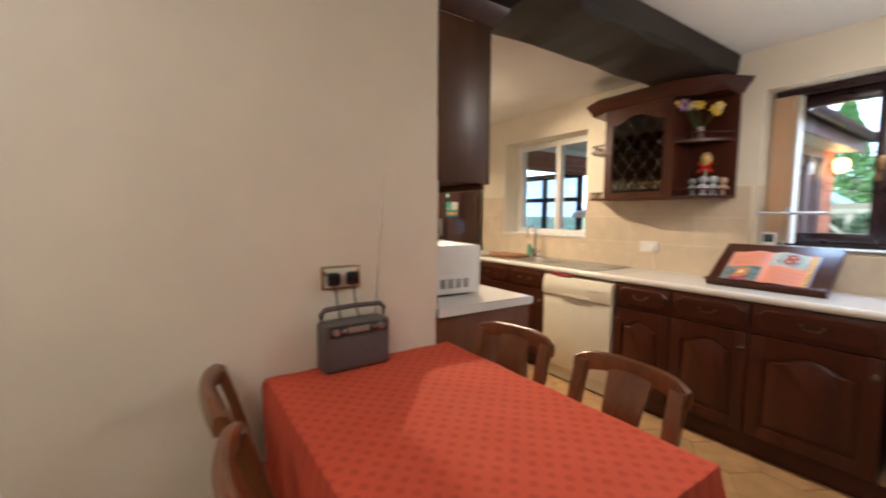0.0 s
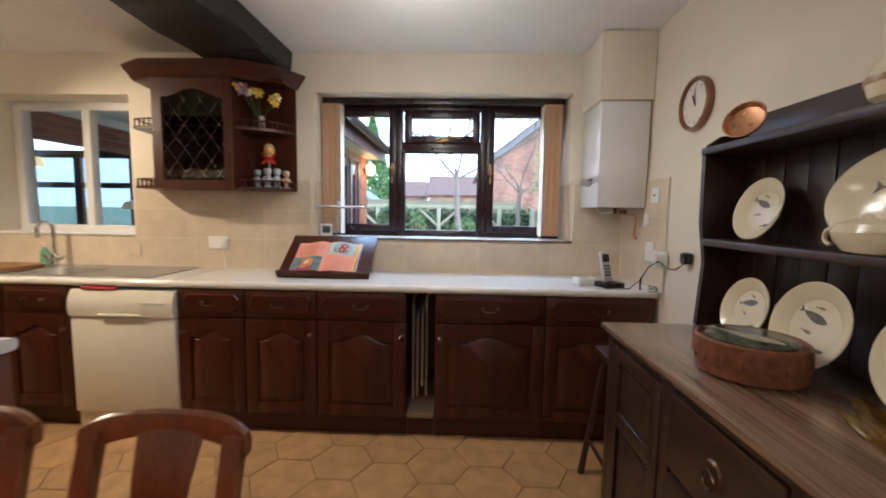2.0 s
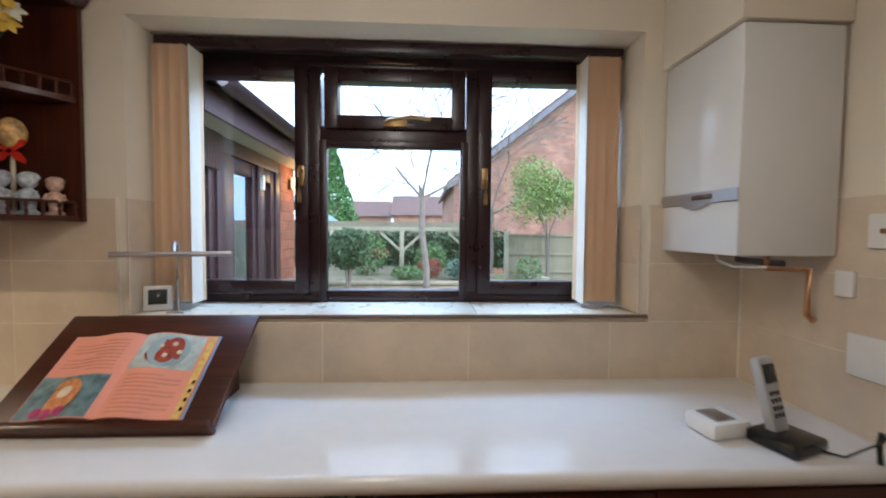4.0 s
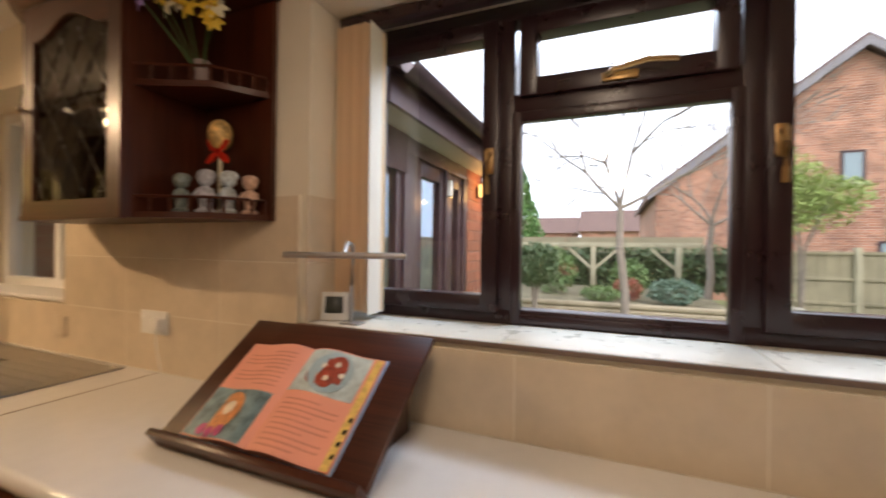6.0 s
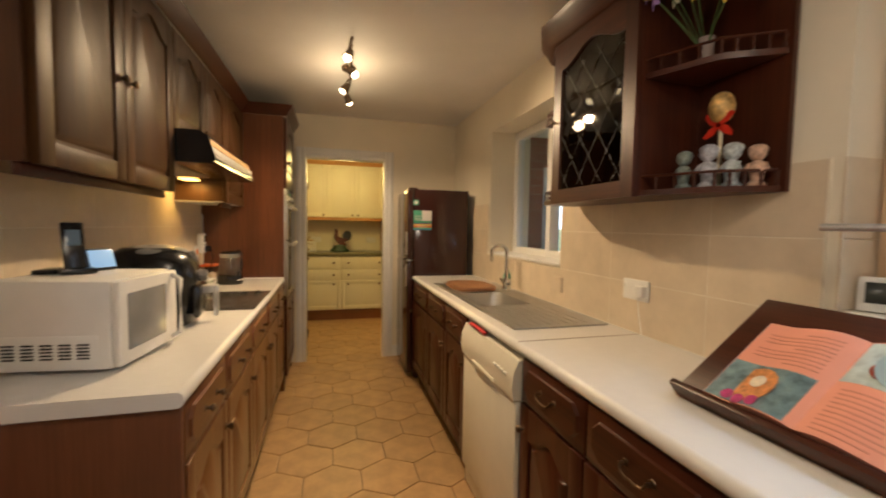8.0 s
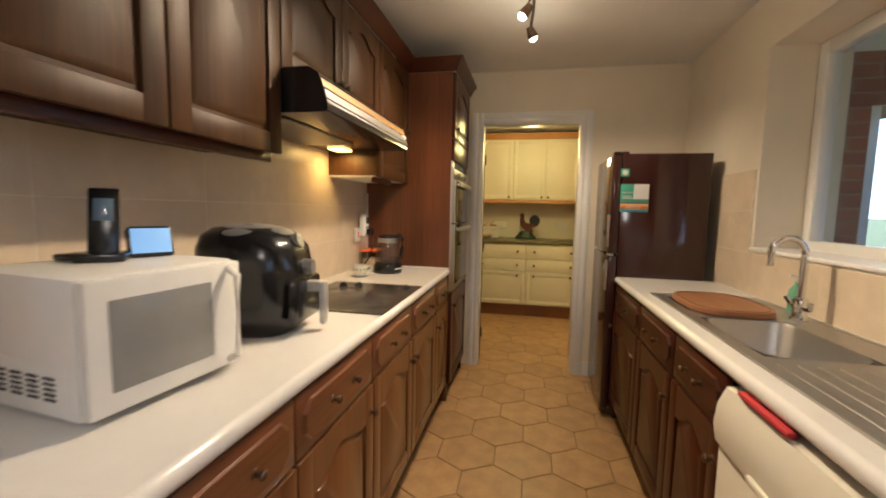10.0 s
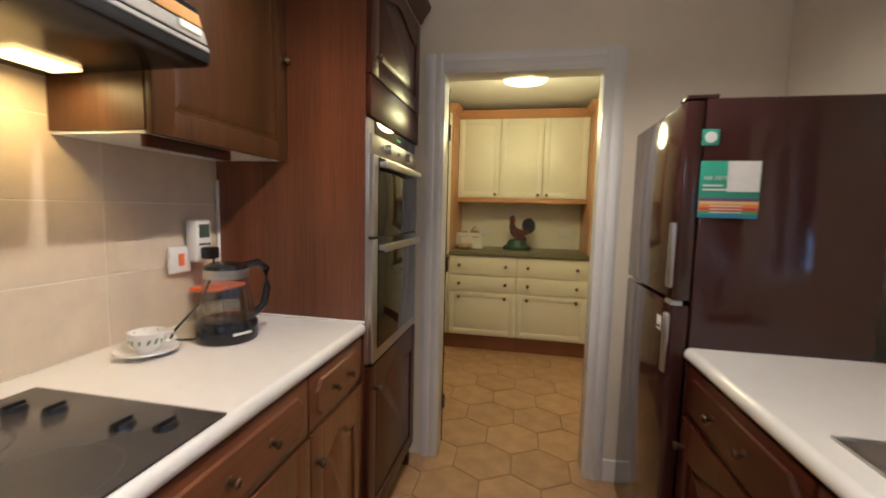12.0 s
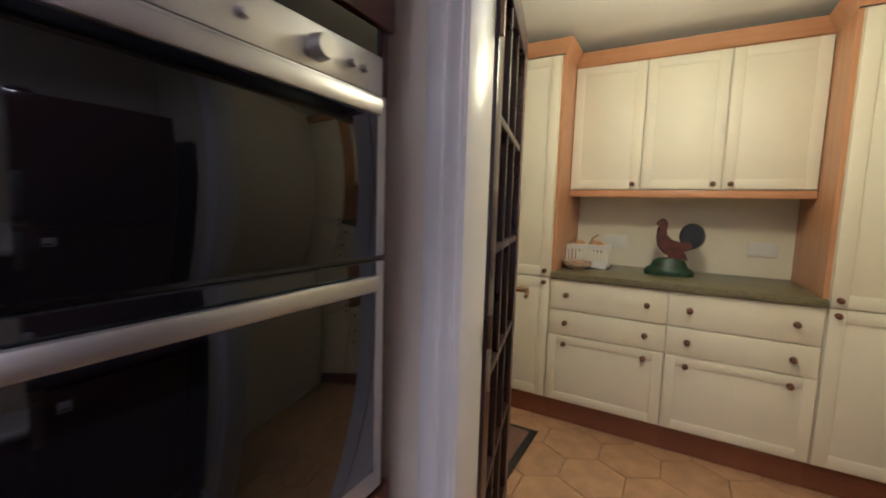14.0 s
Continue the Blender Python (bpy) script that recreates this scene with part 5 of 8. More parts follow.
part("rail", prism(B(), [(st_, CZ1), (st_, zt)] + arch_top(st_, dw_ - st_, zt, 0.055)[::-1][1:-1] + [(dw_ - st_, zt), (dw_ - st_, CZ1)], dm, 0.0215), dark_wood_y, fr_door)
g = part("pane", prism(B(), [(st_ - 0.004, CZ0 + 0.05), (dw_ - st_ + 0.004, CZ0 + 0.05), (dw_ - st_ + 0.004, CZ1 - 0.05), (st_ - 0.004, CZ1 - 0.05)], dm @ Matrix.Translation((0, 0, 0.008)), 0.004), dark_pane, fr_door, "dark leaded glass", None)
lead = plain("lead", (0.32, 0.31, 0.30), 0.25, 1.0, 0.1, 30)
g0, g1, h0, h1 = st_, dw_ - st_, CZ0 + 0.055, zt + 0.03
for s in (-1, 1):
    for k in range(-6, 12):
        pts = []
        for i in range(41):
            u = g0 + (g1 - g0) * i / 40
            v = h0 + k * 0.15 + (u - g0) * 1.35 if s > 0 else h0 + k * 0.15 + (g1 - u) * 1.35
            if h0 <= v <= h1:
                pts.append((u, v))
        if len(pts) > 2:
            a, c = pts[0], pts[-1]
            part("lead_strip", tube(B(), [dm @ Vector((*a, 0.0135)), dm @ Vector((*c, 0.0135))], 0.0018, 6), lead, fr_door)
part("knob", knob(B(), 0, 0, 0, 0.011), antique, fr_door).matrix_basis = dm @ Matrix(((1, 0, 0, 0.03), (0, 0, 1, 1.80), (0, -1, 0, 0.022), (0, 0, 0, 1)))


def corner_shelf(z, far=False):
    """An angled shelf with a turned gallery rail, at the window end or the sink end."""
    y_end = 2.61 if not far else 3.11
    sg = -1 if not far else 1
    pts = [(3.371, y_end), (CX + 0.005, y_end), (CX + (0.035 if far else 0.10), y_end + sg * (0.165 if far else 0.215)), (3.371, y_end + sg * (0.20 if far else 0.30))]
    sh = part("shelf", prism(B(), pts if not far else pts[::-1], Matrix.Translation((0, 0, z)), 0.018), dark_wood_y, dc)
    run = [Vector((CX + 0.012, y_end + sg * 0.01, 0)), Vector((CX + (0.042 if far else 0.105), y_end + sg * ((0.165 if far else 0.215) - 0.008), 0)), Vector((3.366, y_end + sg * ((0.20 if far else 0.30) - 0.008), 0))]
    part("gallery_rail", tube(B(), [(p.x, p.y, z + 0.062) for p in run], 0.0045, 8), dark_wood_y, sh)
    for a, c, cnt in ((run[0], run[1], 4), (run[1], run[2], 4)):
        for i in range(cnt + 1):
            if i == cnt and c is run[1]:
                continue
            p = a.lerp(c, i / cnt)
            part("spindle", lathe(B(), [(0.003, 0), (0.0055, 0.012), (0.003, 0.022), (0.006, 0.032), (0.003, 0.044)], (p.x, p.y, z + 0.018), 8), dark_wood, sh)
    return sh


corner_shelf(1.83)
corner_shelf(CZ0)
corner_shelf(1.83, True)
corner_shelf(CZ0, True)
crown_path = [(3.386, 3.31), (CX + 0.06, 3.28), (CX - 0.022, 3.11), (CX - 0.022, 2.588), (CX + 0.085, 2.385), (3.386, 2.29)]
bm = crown(B(), crown_path, CZ1 + 0.005, [(0, 1), (-0.5, 0.9), (-1, 0.4), (-1, -0.4), (-0.7, -0.8), (-0.1, -1)], 1.15)
part("crown_moulding", bm, dark_wood_y, dc)
bm = B()
prism(bm, [(x + (0.004 if x < 3.3 else 0), y) for x, y in crown_path], Matrix.Translation((0, 0, CZ1 + 0.004)), 0.088)
part("cap", bm, dark_wood_y, dc)
# glassware seen through the door
gw = clear("crystal", (0.85, 0.85, 0.85), 0.02)
for y, z, r, h in ((2.76, 1.815, 0.045, 0.09), (2.97, 1.815, 0.04, 0.11), (2.74, 1.4725, 0.03, 0.05), (2.85, 1.4725, 0.035, 0.06), (2.98, 1.4725, 0.03, 0.08)):
    single("drinking_glass", lathe(B(), [(r * 0.7, 0), (r * 0.8, 0.004), (r, h), (r * 0.95, h), (r * 0.7, 0.008), (0, 0.006)], (3.26, y, z), 18), gw, "clear cut glass tumbler in the cabinet", "glass", group="glassware in the display cabinet")
single("glass_plate", lathe(B(), [(0, 0.0), (0.06, 0.0), (0.085, 0.008), (0.083, 0.012), (0.06, 0.004), (0, 0.004)], (0, 0, 0), 32, Matrix.Translation((3.32, 2.745, 1.90)) @ Matrix.Rotation(radians(-75), 4, "Y")), gw, "cut glass plate standing in the cabinet", "plate")

# vase of daffodils and iris
vs = thing("flower_vase", "small glazed vase with silk daffodils and irises on the corner shelf", "vase", (3.28, 2.49, 1.849))
part("vase", lathe(B(), [(0.016, 0), (0.022, 0.01), (0.02, 0.05), (0.024, 0.085), (0.021, 0.086), (0.016, 0.05), (0, 0.01)], (0, 0, 0), 18), plain("vase_glaze", (0.33, 0.26, 0.24), 0.15), vs)
petal_y, petal_w, petal_p = plain("petal_yellow", (0.75, 0.52, 0.05), 0.6), plain("petal_cream", (0.75, 0.70, 0.5), 0.6), plain("petal_violet", (0.26, 0.16, 0.5), 0.6)
stalk = plain("stalk", (0.05, 0.10, 0.025), 0.6)
rng = random.Random(5)
for dx, dy, dz, mm, r in ((-0.15, 0.06, 0.215, petal_p, 0.038), (-0.165, 0.075, 0.235, petal_p, 0.032), (-0.13, 0.05, 0.245, petal_p, 0.03), (-0.085, 0.045, 0.225, petal_w, 0.036), (-0.07, 0.015, 0.235, petal_w, 0.03), (-0.06, -0.01, 0.225, petal_y, 0.038), (-0.06, -0.105, 0.185, petal_y, 0.036), (-0.065, -0.135, 0.195, petal_w, 0.036), (-0.06, -0.12, 0.16, petal_y, 0.032)):
    part("stem", tube(B(), [(0, 0, 0.03), (dx * 0.3, dy * 0.3, 0.1), (dx * 0.8, dy * 0.8, dz - 0.03), (dx, dy, dz)], 0.002, 6), stalk, vs)
    bm = B()
    q = Vector((-0.8, dy * 4, 0.25)).to_track_quat("Z", "Y").to_matrix().to_4x4()
    for k in range(6):
        mt = Matrix.Translation((dx, dy, dz)) @ q @ Matrix.Rotation(k * math.pi / 3 + rng.random() * 0.2, 4, "Z") @ Matrix.Rotation(radians(24), 4, "Y")
        prism(bm, [(0, 0), (r * 0.5, -r * 0.34), (r, -r * 0.1), (r * 1.05, r * 0.06), (r * 0.5, r * 0.34)], mt, 0.0012)
    fl = part("flower", bm, mm, vs, smooth=None)
    bm = lathe(B(), [(r * 0.2, 0), (r * 0.3, r * 0.3), (r * 0.42, r * 0.6), (r * 0.36, r * 0.6), (0, r * 0.1)], (0, 0, 0), 12)
    bm.transform(Matrix.Translation((dx, dy, dz)) @ q)
    part("trumpet", bm, petal_y, fl)


def figurine(x, y, h, body, hair, turn):
    """A small china child figure, one plain shape."""
    bm = lathe(B(), [(0.2, 0), (0.21, 0.05), (0.13, 0.12), (0.15, 0.3), (0.2, 0.42), (0.15, 0.56), (0.07, 0.62), (0.1, 0.66)], (0, 0, 0), 14)
    for v in bm.verts:
        v.co *= h
    ball(bm, (0, 0, 0.8 * h), 0.19 * h, (1, 1, 1.05), 12)
    ball(bm, (0.03 * h, 0, 0.88 * h), 0.19 * h, (1.05, 1.1, 0.7), 12)
    for s in (-1, 1):
        tube(bm, [(0, s * 0.16 * h, 0.54 * h), (-0.1 * h, s * 0.22 * h, 0.4 * h), (-0.18 * h, s * 0.08 * h, 0.36 * h)], 0.045 * h, 8)
    return single("china_figurine", bm, body, hair, "figurine", (x, y, CZ0 + 0.0185), turn, "china figurines on the corner shelf", 50)


figurine(3.225, 2.50, 0.115, plain("fig_green", (0.20, 0.24, 0.22), 0.3, 0, 0.5, 60), "small china child figurine in green", -10)
figurine(3.265, 2.45, 0.13, plain("fig_grey", (0.42, 0.42, 0.46), 0.3, 0, 0.45, 70), "small china figurine in a pale grey dress", 15)
figurine(3.305, 2.405, 0.13, plain("fig_blue", (0.45, 0.50, 0.52), 0.3, 0, 0.5, 60), "small china figurine in a pale blue coat", 0)
figurine(3.345, 2.36, 0.12, plain("fig_tan", (0.55, 0.36, 0.26), 0.3, 0, 0.45, 60), "small china child figurine in tan", 30)
lol = thing("decorated_egg", "painted egg on a stick tied with a red ribbon", "ornament", (3.325, 2.465, CZ0 + 0.0185))
part("stick", lathe(B(), [(0.022, 0), (0.022, 0.006), (0.007, 0.014), (0.006, 0.20)], (0, 0, 0), 12), ceramic, lol)
part("egg", ball(B(), (0, 0, 0.25), 0.036, (1, 1, 1.35), 18), plain("egg_paint", (0.62, 0.40, 0.14), 0.4, 0, 0.6, 45), lol)
ribbon = plain("ribbon_red", (0.65, 0.03, 0.01), 0.5)
for a in (-35, 40, 145, 215):
    bm = B()
    prism(bm, [(0, -0.006), (0.03, -0.014), (0.055, -0.006), (0.06, 0.006), (0.03, 0.012), (0, 0.006)], Matrix.Translation((-0.012, 0, 0.195)) @ Matrix.Rotation(radians(90), 4, "Z") @ Matrix.Rotation(radians(90), 4, "X") @ Matrix.Rotation(radians(a), 4, "Z"), 0.003)
    part("ribbon", bm, ribbon, lol, "red satin ribbon", None)

# ---- sink ----
sk = thing("sink", "stainless steel inset sink with ribbed drainer", "sink", (0, 0, 0))
SX0, SX1, SY0, SY1, SZ = 2.902, 3.356, 3.003, 4.388, 0.9105
bm = B()
bx0, bx1, by0, by1 = 2.945, 3.235, 3.50, 3.93
cx0, cx1, cy0, cy1 = 2.945, 3.205, 4.05, 4.31
for a, c, d, e in ((SX0, SX1, SY0, by0), (SX0, bx0, by0, SY1), (bx1, SX1, by0, SY1), (bx0, bx1, by1, cy0), (cx0, cx1, cy1, SY1), (cx1, bx1, cy0, SY1)):
    box(bm, a, c, d, e, SZ, SZ + 0.004)
part("rim", bm, steel, sk, smooth=None)
bm = B()
for a, c, d, e in ((SX0 - 0.004, SX1 + 0.004, SY0 - 0.004, SY0 + 0.004), (SX0 - 0.004, SX1 + 0.004, SY1 - 0.004, SY1 + 0.004), (SX0 - 0.004, SX0 + 0.004, SY0, SY1), (SX1 - 0.004, SX1 + 0.004, SY0, SY1)):
    box(bm, a, c, d, e, SZ, SZ + 0.0075, 0.002)
part("edge", bm, steel, sk)
for nm, (a, c, d, e), dep in (("bowl", (bx0, bx1, by0, by1), 0.16), ("half_bowl", (cx0, cx1, cy0, cy1), 0.12)):
    bm = B()
    loops = []
    for inset, z in ((0, SZ + 0.004), (0.004, SZ - 0.004), (0.012, SZ - dep + 0.03), (0.04, SZ - dep), (0.1, SZ - dep - 0.002)):
        ring = []
        for k in range(40):
            t = 2 * math.pi * k / 40
            ux, uy = math.cos(t), math.sin(t)
            s = 1 / (abs(ux) ** 6 + abs(uy) ** 6) ** (1 / 6)
            ring.append(bm.verts.new(((a + c) / 2 + ux * s * ((c - a) / 2 - inset), (d + e) / 2 + uy * s * ((e - d) / 2 - inset), z)))
        loops.append(ring)
    for p, q in zip(loops, loops[1:]):
        for k in range(40):
            bm.faces.new((p[k], p[(k + 1) % 40], q[(k + 1) % 40], q[k]))
    bm.faces.new(loops[-1])
    part(nm, bm, steel, sk, smooth=60)
for k in range(8):
    x = 2.945 + k * 0.047
    part("drainer_rib", box(B(), x, x + 0.016, 3.05, 3.44, SZ + 0.003, SZ + 0.007, 0.0015), steel, sk)
tap = thing("mixer_tap", "tall chrome swan-neck mixer tap behind the sink", "tap", (3.30, 3.985, SZ + 0.004))
part("base", lathe(B(), [(0.03, 0), (0.03, 0.006), (0.024, 0.012), (0.024, 0.075), (0.018, 0.085)], (0, 0, 0), 24), chrome, tap)
part("spout", tube(B(), [(0, 0, 0.08), (0, 0, 0.24)] + arc((-0.055, 0, 0.25), 0.055, 0, 180, 12, "xz") + [(-0.11, 0, 0.20)], 0.012, 14), chrome, tap)
for s in (-1, 1):
    part("lever", tube(B(), [(0, s * 0.02, 0.045), (0, s * 0.055, 0.05), (-0.01, s * 0.075, 0.075)], 0.008, 10), chrome, tap)
brd = thing("chopping_board", "brown oval wooden chopping board resting over the sink bowl", "chopping board", (3.10, 4.15, SZ + 0.0085))
bm = B()
pts = []
for k in range(44):
    t = 2 * math.pi * k / 44
    s = 1 / (abs(math.cos(t)) ** 3.4 + abs(math.sin(t)) ** 3.4) ** (1 / 3.4)
    pts.append((0.15 * math.cos(t) * s, 0.21 * math.sin(t) * s))
prism(bm, pts, Matrix.Identity(4), 0.02, 0.003)
part("board", bm, board_wood, brd)
part("groove", tube(B(), [(0.9 * x, 0.92 * y, 0.0205) for x, y in pts], 0.002, 6, True), plain("groove_dark", (0.12, 0.05, 0.02), 0.6), brd)
soap = thing("soap_bottle", "green washing-up liquid bottle behind the sink", "bottle", (3.368, 4.13, 0.9115))
part("bottle", lathe(B(), [(0.026, 0), (0.028, 0.01), (0.027, 0.09), (0.012, 0.115), (0.012, 0.125)], (0, 0, 0), 20), plain("soap_green", (0.18, 0.42, 0.30), 0.25), soap)
part("pump", tube(B(), [(0, 0, 0.125), (0, 0, 0.15), (-0.03, 0, 0.152)], 0.005, 8), white_plastic, soap)
so = socket((3.3885, 2.868, 1.09), -90, 0.146, 0.086, "white double socket with a white plug above the worktop", None, ((0.04, 0),))
part("red_switch", box(B(), 0.012, 0.022, -0.0125, -0.0085, -0.012, 0.002, 0.001), red, so)
single("switch_plate", box(B(), 3.3775, 3.3885, 3.43, 3.516, 0.985, 1.07, 0.004), beige_tile, "cream switch plate beside the sink", "switch")
single("power_cable", tube(B(), [(3.362, 2.825, 1.065), (3.365, 2.83, 1.02), (3.372, 2.825, 0.96), (3.375, 2.815, 0.916)], 0.0025, 6), white_plastic, "white cable hanging from the socket", "cable")

# ---- cookery book on its stand ----
stand = thing("book_stand", "dark wooden book stand on the worktop", "book stand", (3.045, 2.012, 0.9105), -90)
SL = math.atan2(0.215, 0.285)
sm = Matrix.Translation((0, 0.0, 0.012)) @ Matrix.Rotation(SL, 4, "X")
bm = box(B(), -0.285, 0.285, 0.0, 0.365, 0.0, 0.016, 0.004)
bm.transform(sm)
part("board", bm, dark_wood_h, stand)
bm = box(B(), -0.285, 0.285, -0.018, 0.0, -0.01, 0.046, 0.004)
bm.transform(sm)
part("ledge", bm, dark_wood_h, stand)
for s in (-0.2, 0.2):
    bm = prism(B(), [(0.03, 0.0), (0.29, 0.0), (0.29, 0.22), (0.26, 0.196), (0.03, 0.02)], Matrix(((0, 0, 1, s), (1, 0, 0, 0), (0, 1, 0, 0), (0, 0, 0, 1))), 0.016)
    part("prop", bm, dark_wood, stand)
page = plain("page_salmon", (0.80, 0.33, 0.22), 0.6, 0, 0.05, 6, 0.05)
book = thing("cookery_book", "open cookery book with salmon pages and two food photographs", "book", (3.045, 2.012, 0.9105), -90)
bk = sm @ Matrix.Translation((-0.01, 0.01, 0.0165))


def leaf(sign, zbase, n=14, w=0.205, h=0.265):
    """One half of the open book, bulging beside the gutter."""
    bm = B()
    rows = []
    for i in range(n + 1):
        t = i / n
        z = 0.006 + 0.022 * math.sin(math.pi * min(1, t * 1.35)) * (1 - t) + 0.008 * (1 - t)
        rows.append([bm.verts.new(bk @ Vector((sign * t * w, y, zz))) for y, zz in ((0, zbase), (h, zbase), (h, z + zbase), (0, z + zbase))])
    for a, c in zip(rows, rows[1:]):
        for k in range(4):
            bm.faces.new((a[k], a[(k + 1) % 4], c[(k + 1) % 4], c[k]))
    bm.faces.new(rows[0][::-1])
    bm.faces.new(rows[-1])
    return bm


def leaf_z(t):
    return 0.006 + 0.022 * math.sin(math.pi * min(1, t * 1.35)) * (1 - t) + 0.008 * (1 - t)


def on_leaf(sign, t0, t1, y0, y1, lift=0.0008, n=8, w=0.205):
    bm = B()
    rows = []
    for i in range(n + 1):
        t = t0 + (t1 - t0) * i / n
        rows.append([bm.verts.new(bk @ Vector((sign * t * w, y, leaf_z(t) + dz))) for y, dz in ((y0, 0.0001), (y1, 0.0001), (y1, lift), (y0, lift))])
    for a, c in zip(rows, rows[1:]):
        for k in range(4):
            bm.faces.new((a[k], a[(k + 1) % 4], c[(k + 1) % 4], c[k]))
    bm.faces.new(rows[0][::-1])
    bm.faces.new(rows[-1])
    return bm


part("cover", (lambda q: (q.transform(bk), q)[1])(box(B(), -0.212, 0.212, -0.004, 0.27, -0.003, 0.0, 0.001)), plain("cover_blue", (0.25, 0.36, 0.55), 0.4), book)
lp = part("left_page", leaf(-1, 0.0), page, book, "salmon page", 60)
rp = part("right_page", leaf(1, 0.0), page, book, "salmon page", 60)
photo_bg = plain("photo_teal", (0.16, 0.24, 0.25), 0.35, 0, 0.5, 30, 0)
photo_pale = plain("photo_pale", (0.50, 0.58, 0.56), 0.35, 0, 0.3, 25, 0)
food_red = plain("food_red", (0.34, 0.06, 0.03), 0.4, 0, 0.5, 60, 0)
food_orange = plain("food_orange", (0.62, 0.25, 0.08), 0.4, 0, 0.5, 60, 0)
food_cream = plain("food_cream", (0.72, 0.62, 0.48), 0.4, 0, 0.2, 40, 0)
berry = plain("berry", (0.42, 0.03, 0.16), 0.4, 0, 0.5, 50, 0)
part("photograph", on_leaf(-1, 0.10, 0.99, 0.003, 0.125), photo_bg, lp, "photo of a cake on a teal cloth", None)
part("photograph", on_leaf(1, 0.02, 0.86, 0.145, 0.262), photo_pale, rp, "photo of stuffed fruit on a plate", None)


def spot(parent, sign, t, y, r, material, lift):
    bm = B()
    pts = [(r * math.cos(a * 0.3491), r * math.sin(a * 0.3491)) for a in range(18)]
    slope = (leaf_z(min(1, t + 0.05)) - leaf_z(max(0, t - 0.05))) / (0.1 * 0.205)
    prism(bm, pts, bk @ Matrix.Translation((sign * t * 0.205, y, leaf_z(t) + lift)) @ Matrix.Rotation(-sign * math.atan(slope), 4, "Y"), 0.0008)
    part("picture_detail", bm, material, parent, "", None)


spot(lp, -1, 0.58, 0.065, 0.052, food_orange, 0.0012)
spot(lp, -1, 0.55, 0.075, 0.018, food_cream, 0.0022)
for t, y in ((0.75, 0.02), (0.6, 0.014), (0.45, 0.02)):
    spot(lp, -1, t, y, 0.014, berry, 0.002)
spot(rp, 1, 0.46, 0.203, 0.054, plain("plate_blue", (0.35, 0.45, 0.47), 0.3), 0.0012)
for t, y in ((0.34, 0.215), (0.50, 0.225), (0.60, 0.20), (0.44, 0.185), (0.30, 0.188)):
    spot(rp, 1, t, y, 0.024, food_red, 0.002)
    spot(rp, 1, t, y, 0.007, food_cream, 0.003)
ink = plain("ink_brown", (0.60, 0.23, 0.15), 0.6, 0, 0.1)
for k in range(9):
    part("text_line", on_leaf(-1, 0.14, 0.88 if k % 4 else 0.5, 0.142 + k * 0.012, 0.1445 + k * 0.012, 0.0007), ink, lp, "", None)
for k in range(10):
    part("text_line", on_leaf(1, 0.10, 0.80 if k % 3 else 0.55, 0.014 + k * 0.012, 0.0165 + k * 0.012, 0.0007), ink, rp, "", None)
part("page_edge", on_leaf(1, 0.90, 0.99, 0.002, 0.262), plain("edge_yellow", (0.75, 0.5, 0.13), 0.5, 0, 0.25, 60), rp, "yellow index strip", None)
for k in range(4):
    part("index_tab", on_leaf(1, 0.945, 0.98, 0.025 + k * 0.026, 0.035 + k * 0.026, 0.0014), black_plastic, rp, "", None)
bl = thing("book_light", "slim silver clip-on book light on a bent neck", "lamp", (0, 0, 0))
part("bar", cyl(B(), (3.36, 1.825, 1.352), (3.255, 2.135, 1.352), 0.0085, None, 14), steel, bl)
part("neck", tube(B(), [(3.425, 2.04, 1.148), (3.432, 2.042, 1.26), (3.43, 2.038, 1.342), (3.415, 2.03, 1.38), (3.37, 2.015, 1.387), (3.325, 1.99, 1.369), (3.307, 1.98, 1.357)], 0.006, 10), steel, bl)
part("foot", box(B(), 3.41, 3.455, 2.01, 2.07, 1.1445, 1.151, 0.002), steel, bl)
th = thing("room_thermostat", "small white digital thermostat standing on the sill", "thermostat", (3.46, 2.125, 1.1445), -68)
bm = box(B(), -0.043, 0.043, -0.012, 0.012, 0.0, 0.088, 0.006)
bm.transform(Matrix.Rotation(radians(-8), 4, "X"))
part("case", bm, white_plastic, th)
bm = box(B(), -0.028, 0.028, -0.0145, -0.0115, 0.022, 0.074, 0.001)
bm.transform(Matrix.Rotation(radians(-8), 4, "X"))
part("screen", bm, plain("lcd_dark", (0.04, 0.045, 0.04), 0.15), th)

# ---- microwave and things on the hob side ----
mw = thing("microwave", "white microwave oven on the worktop end", "microwave", (1.437, 2.945, 0.9105), 84)
part("feet", box(B(), -0.12, 0.14, -0.12, 0.12, 0.0, 0.012), rubber, mw)
part("casing", box(B(), -0.16, 0.175, -0.15, 0.155, 0.012, 0.262, 0.008), white_plastic, mw)
d = part("door", box(B(), -0.157, 0.172, -0.173, -0.152, 0.016, 0.258, 0.006), white_plastic, mw)
part("window", box(B(), -0.12, 0.09, -0.1755, -0.172, 0.055, 0.22, 0.002), plain("mw_glass", (0.25, 0.25, 0.25), 0.1), d, "grey glass window")
part("handle", tube(B(), [(0.135, -0.172, 0.03), (0.135, -0.20, 0.045), (0.135, -0.20, 0.23), (0.135, -0.172, 0.245)], 0.009, 10), white_plastic, d)
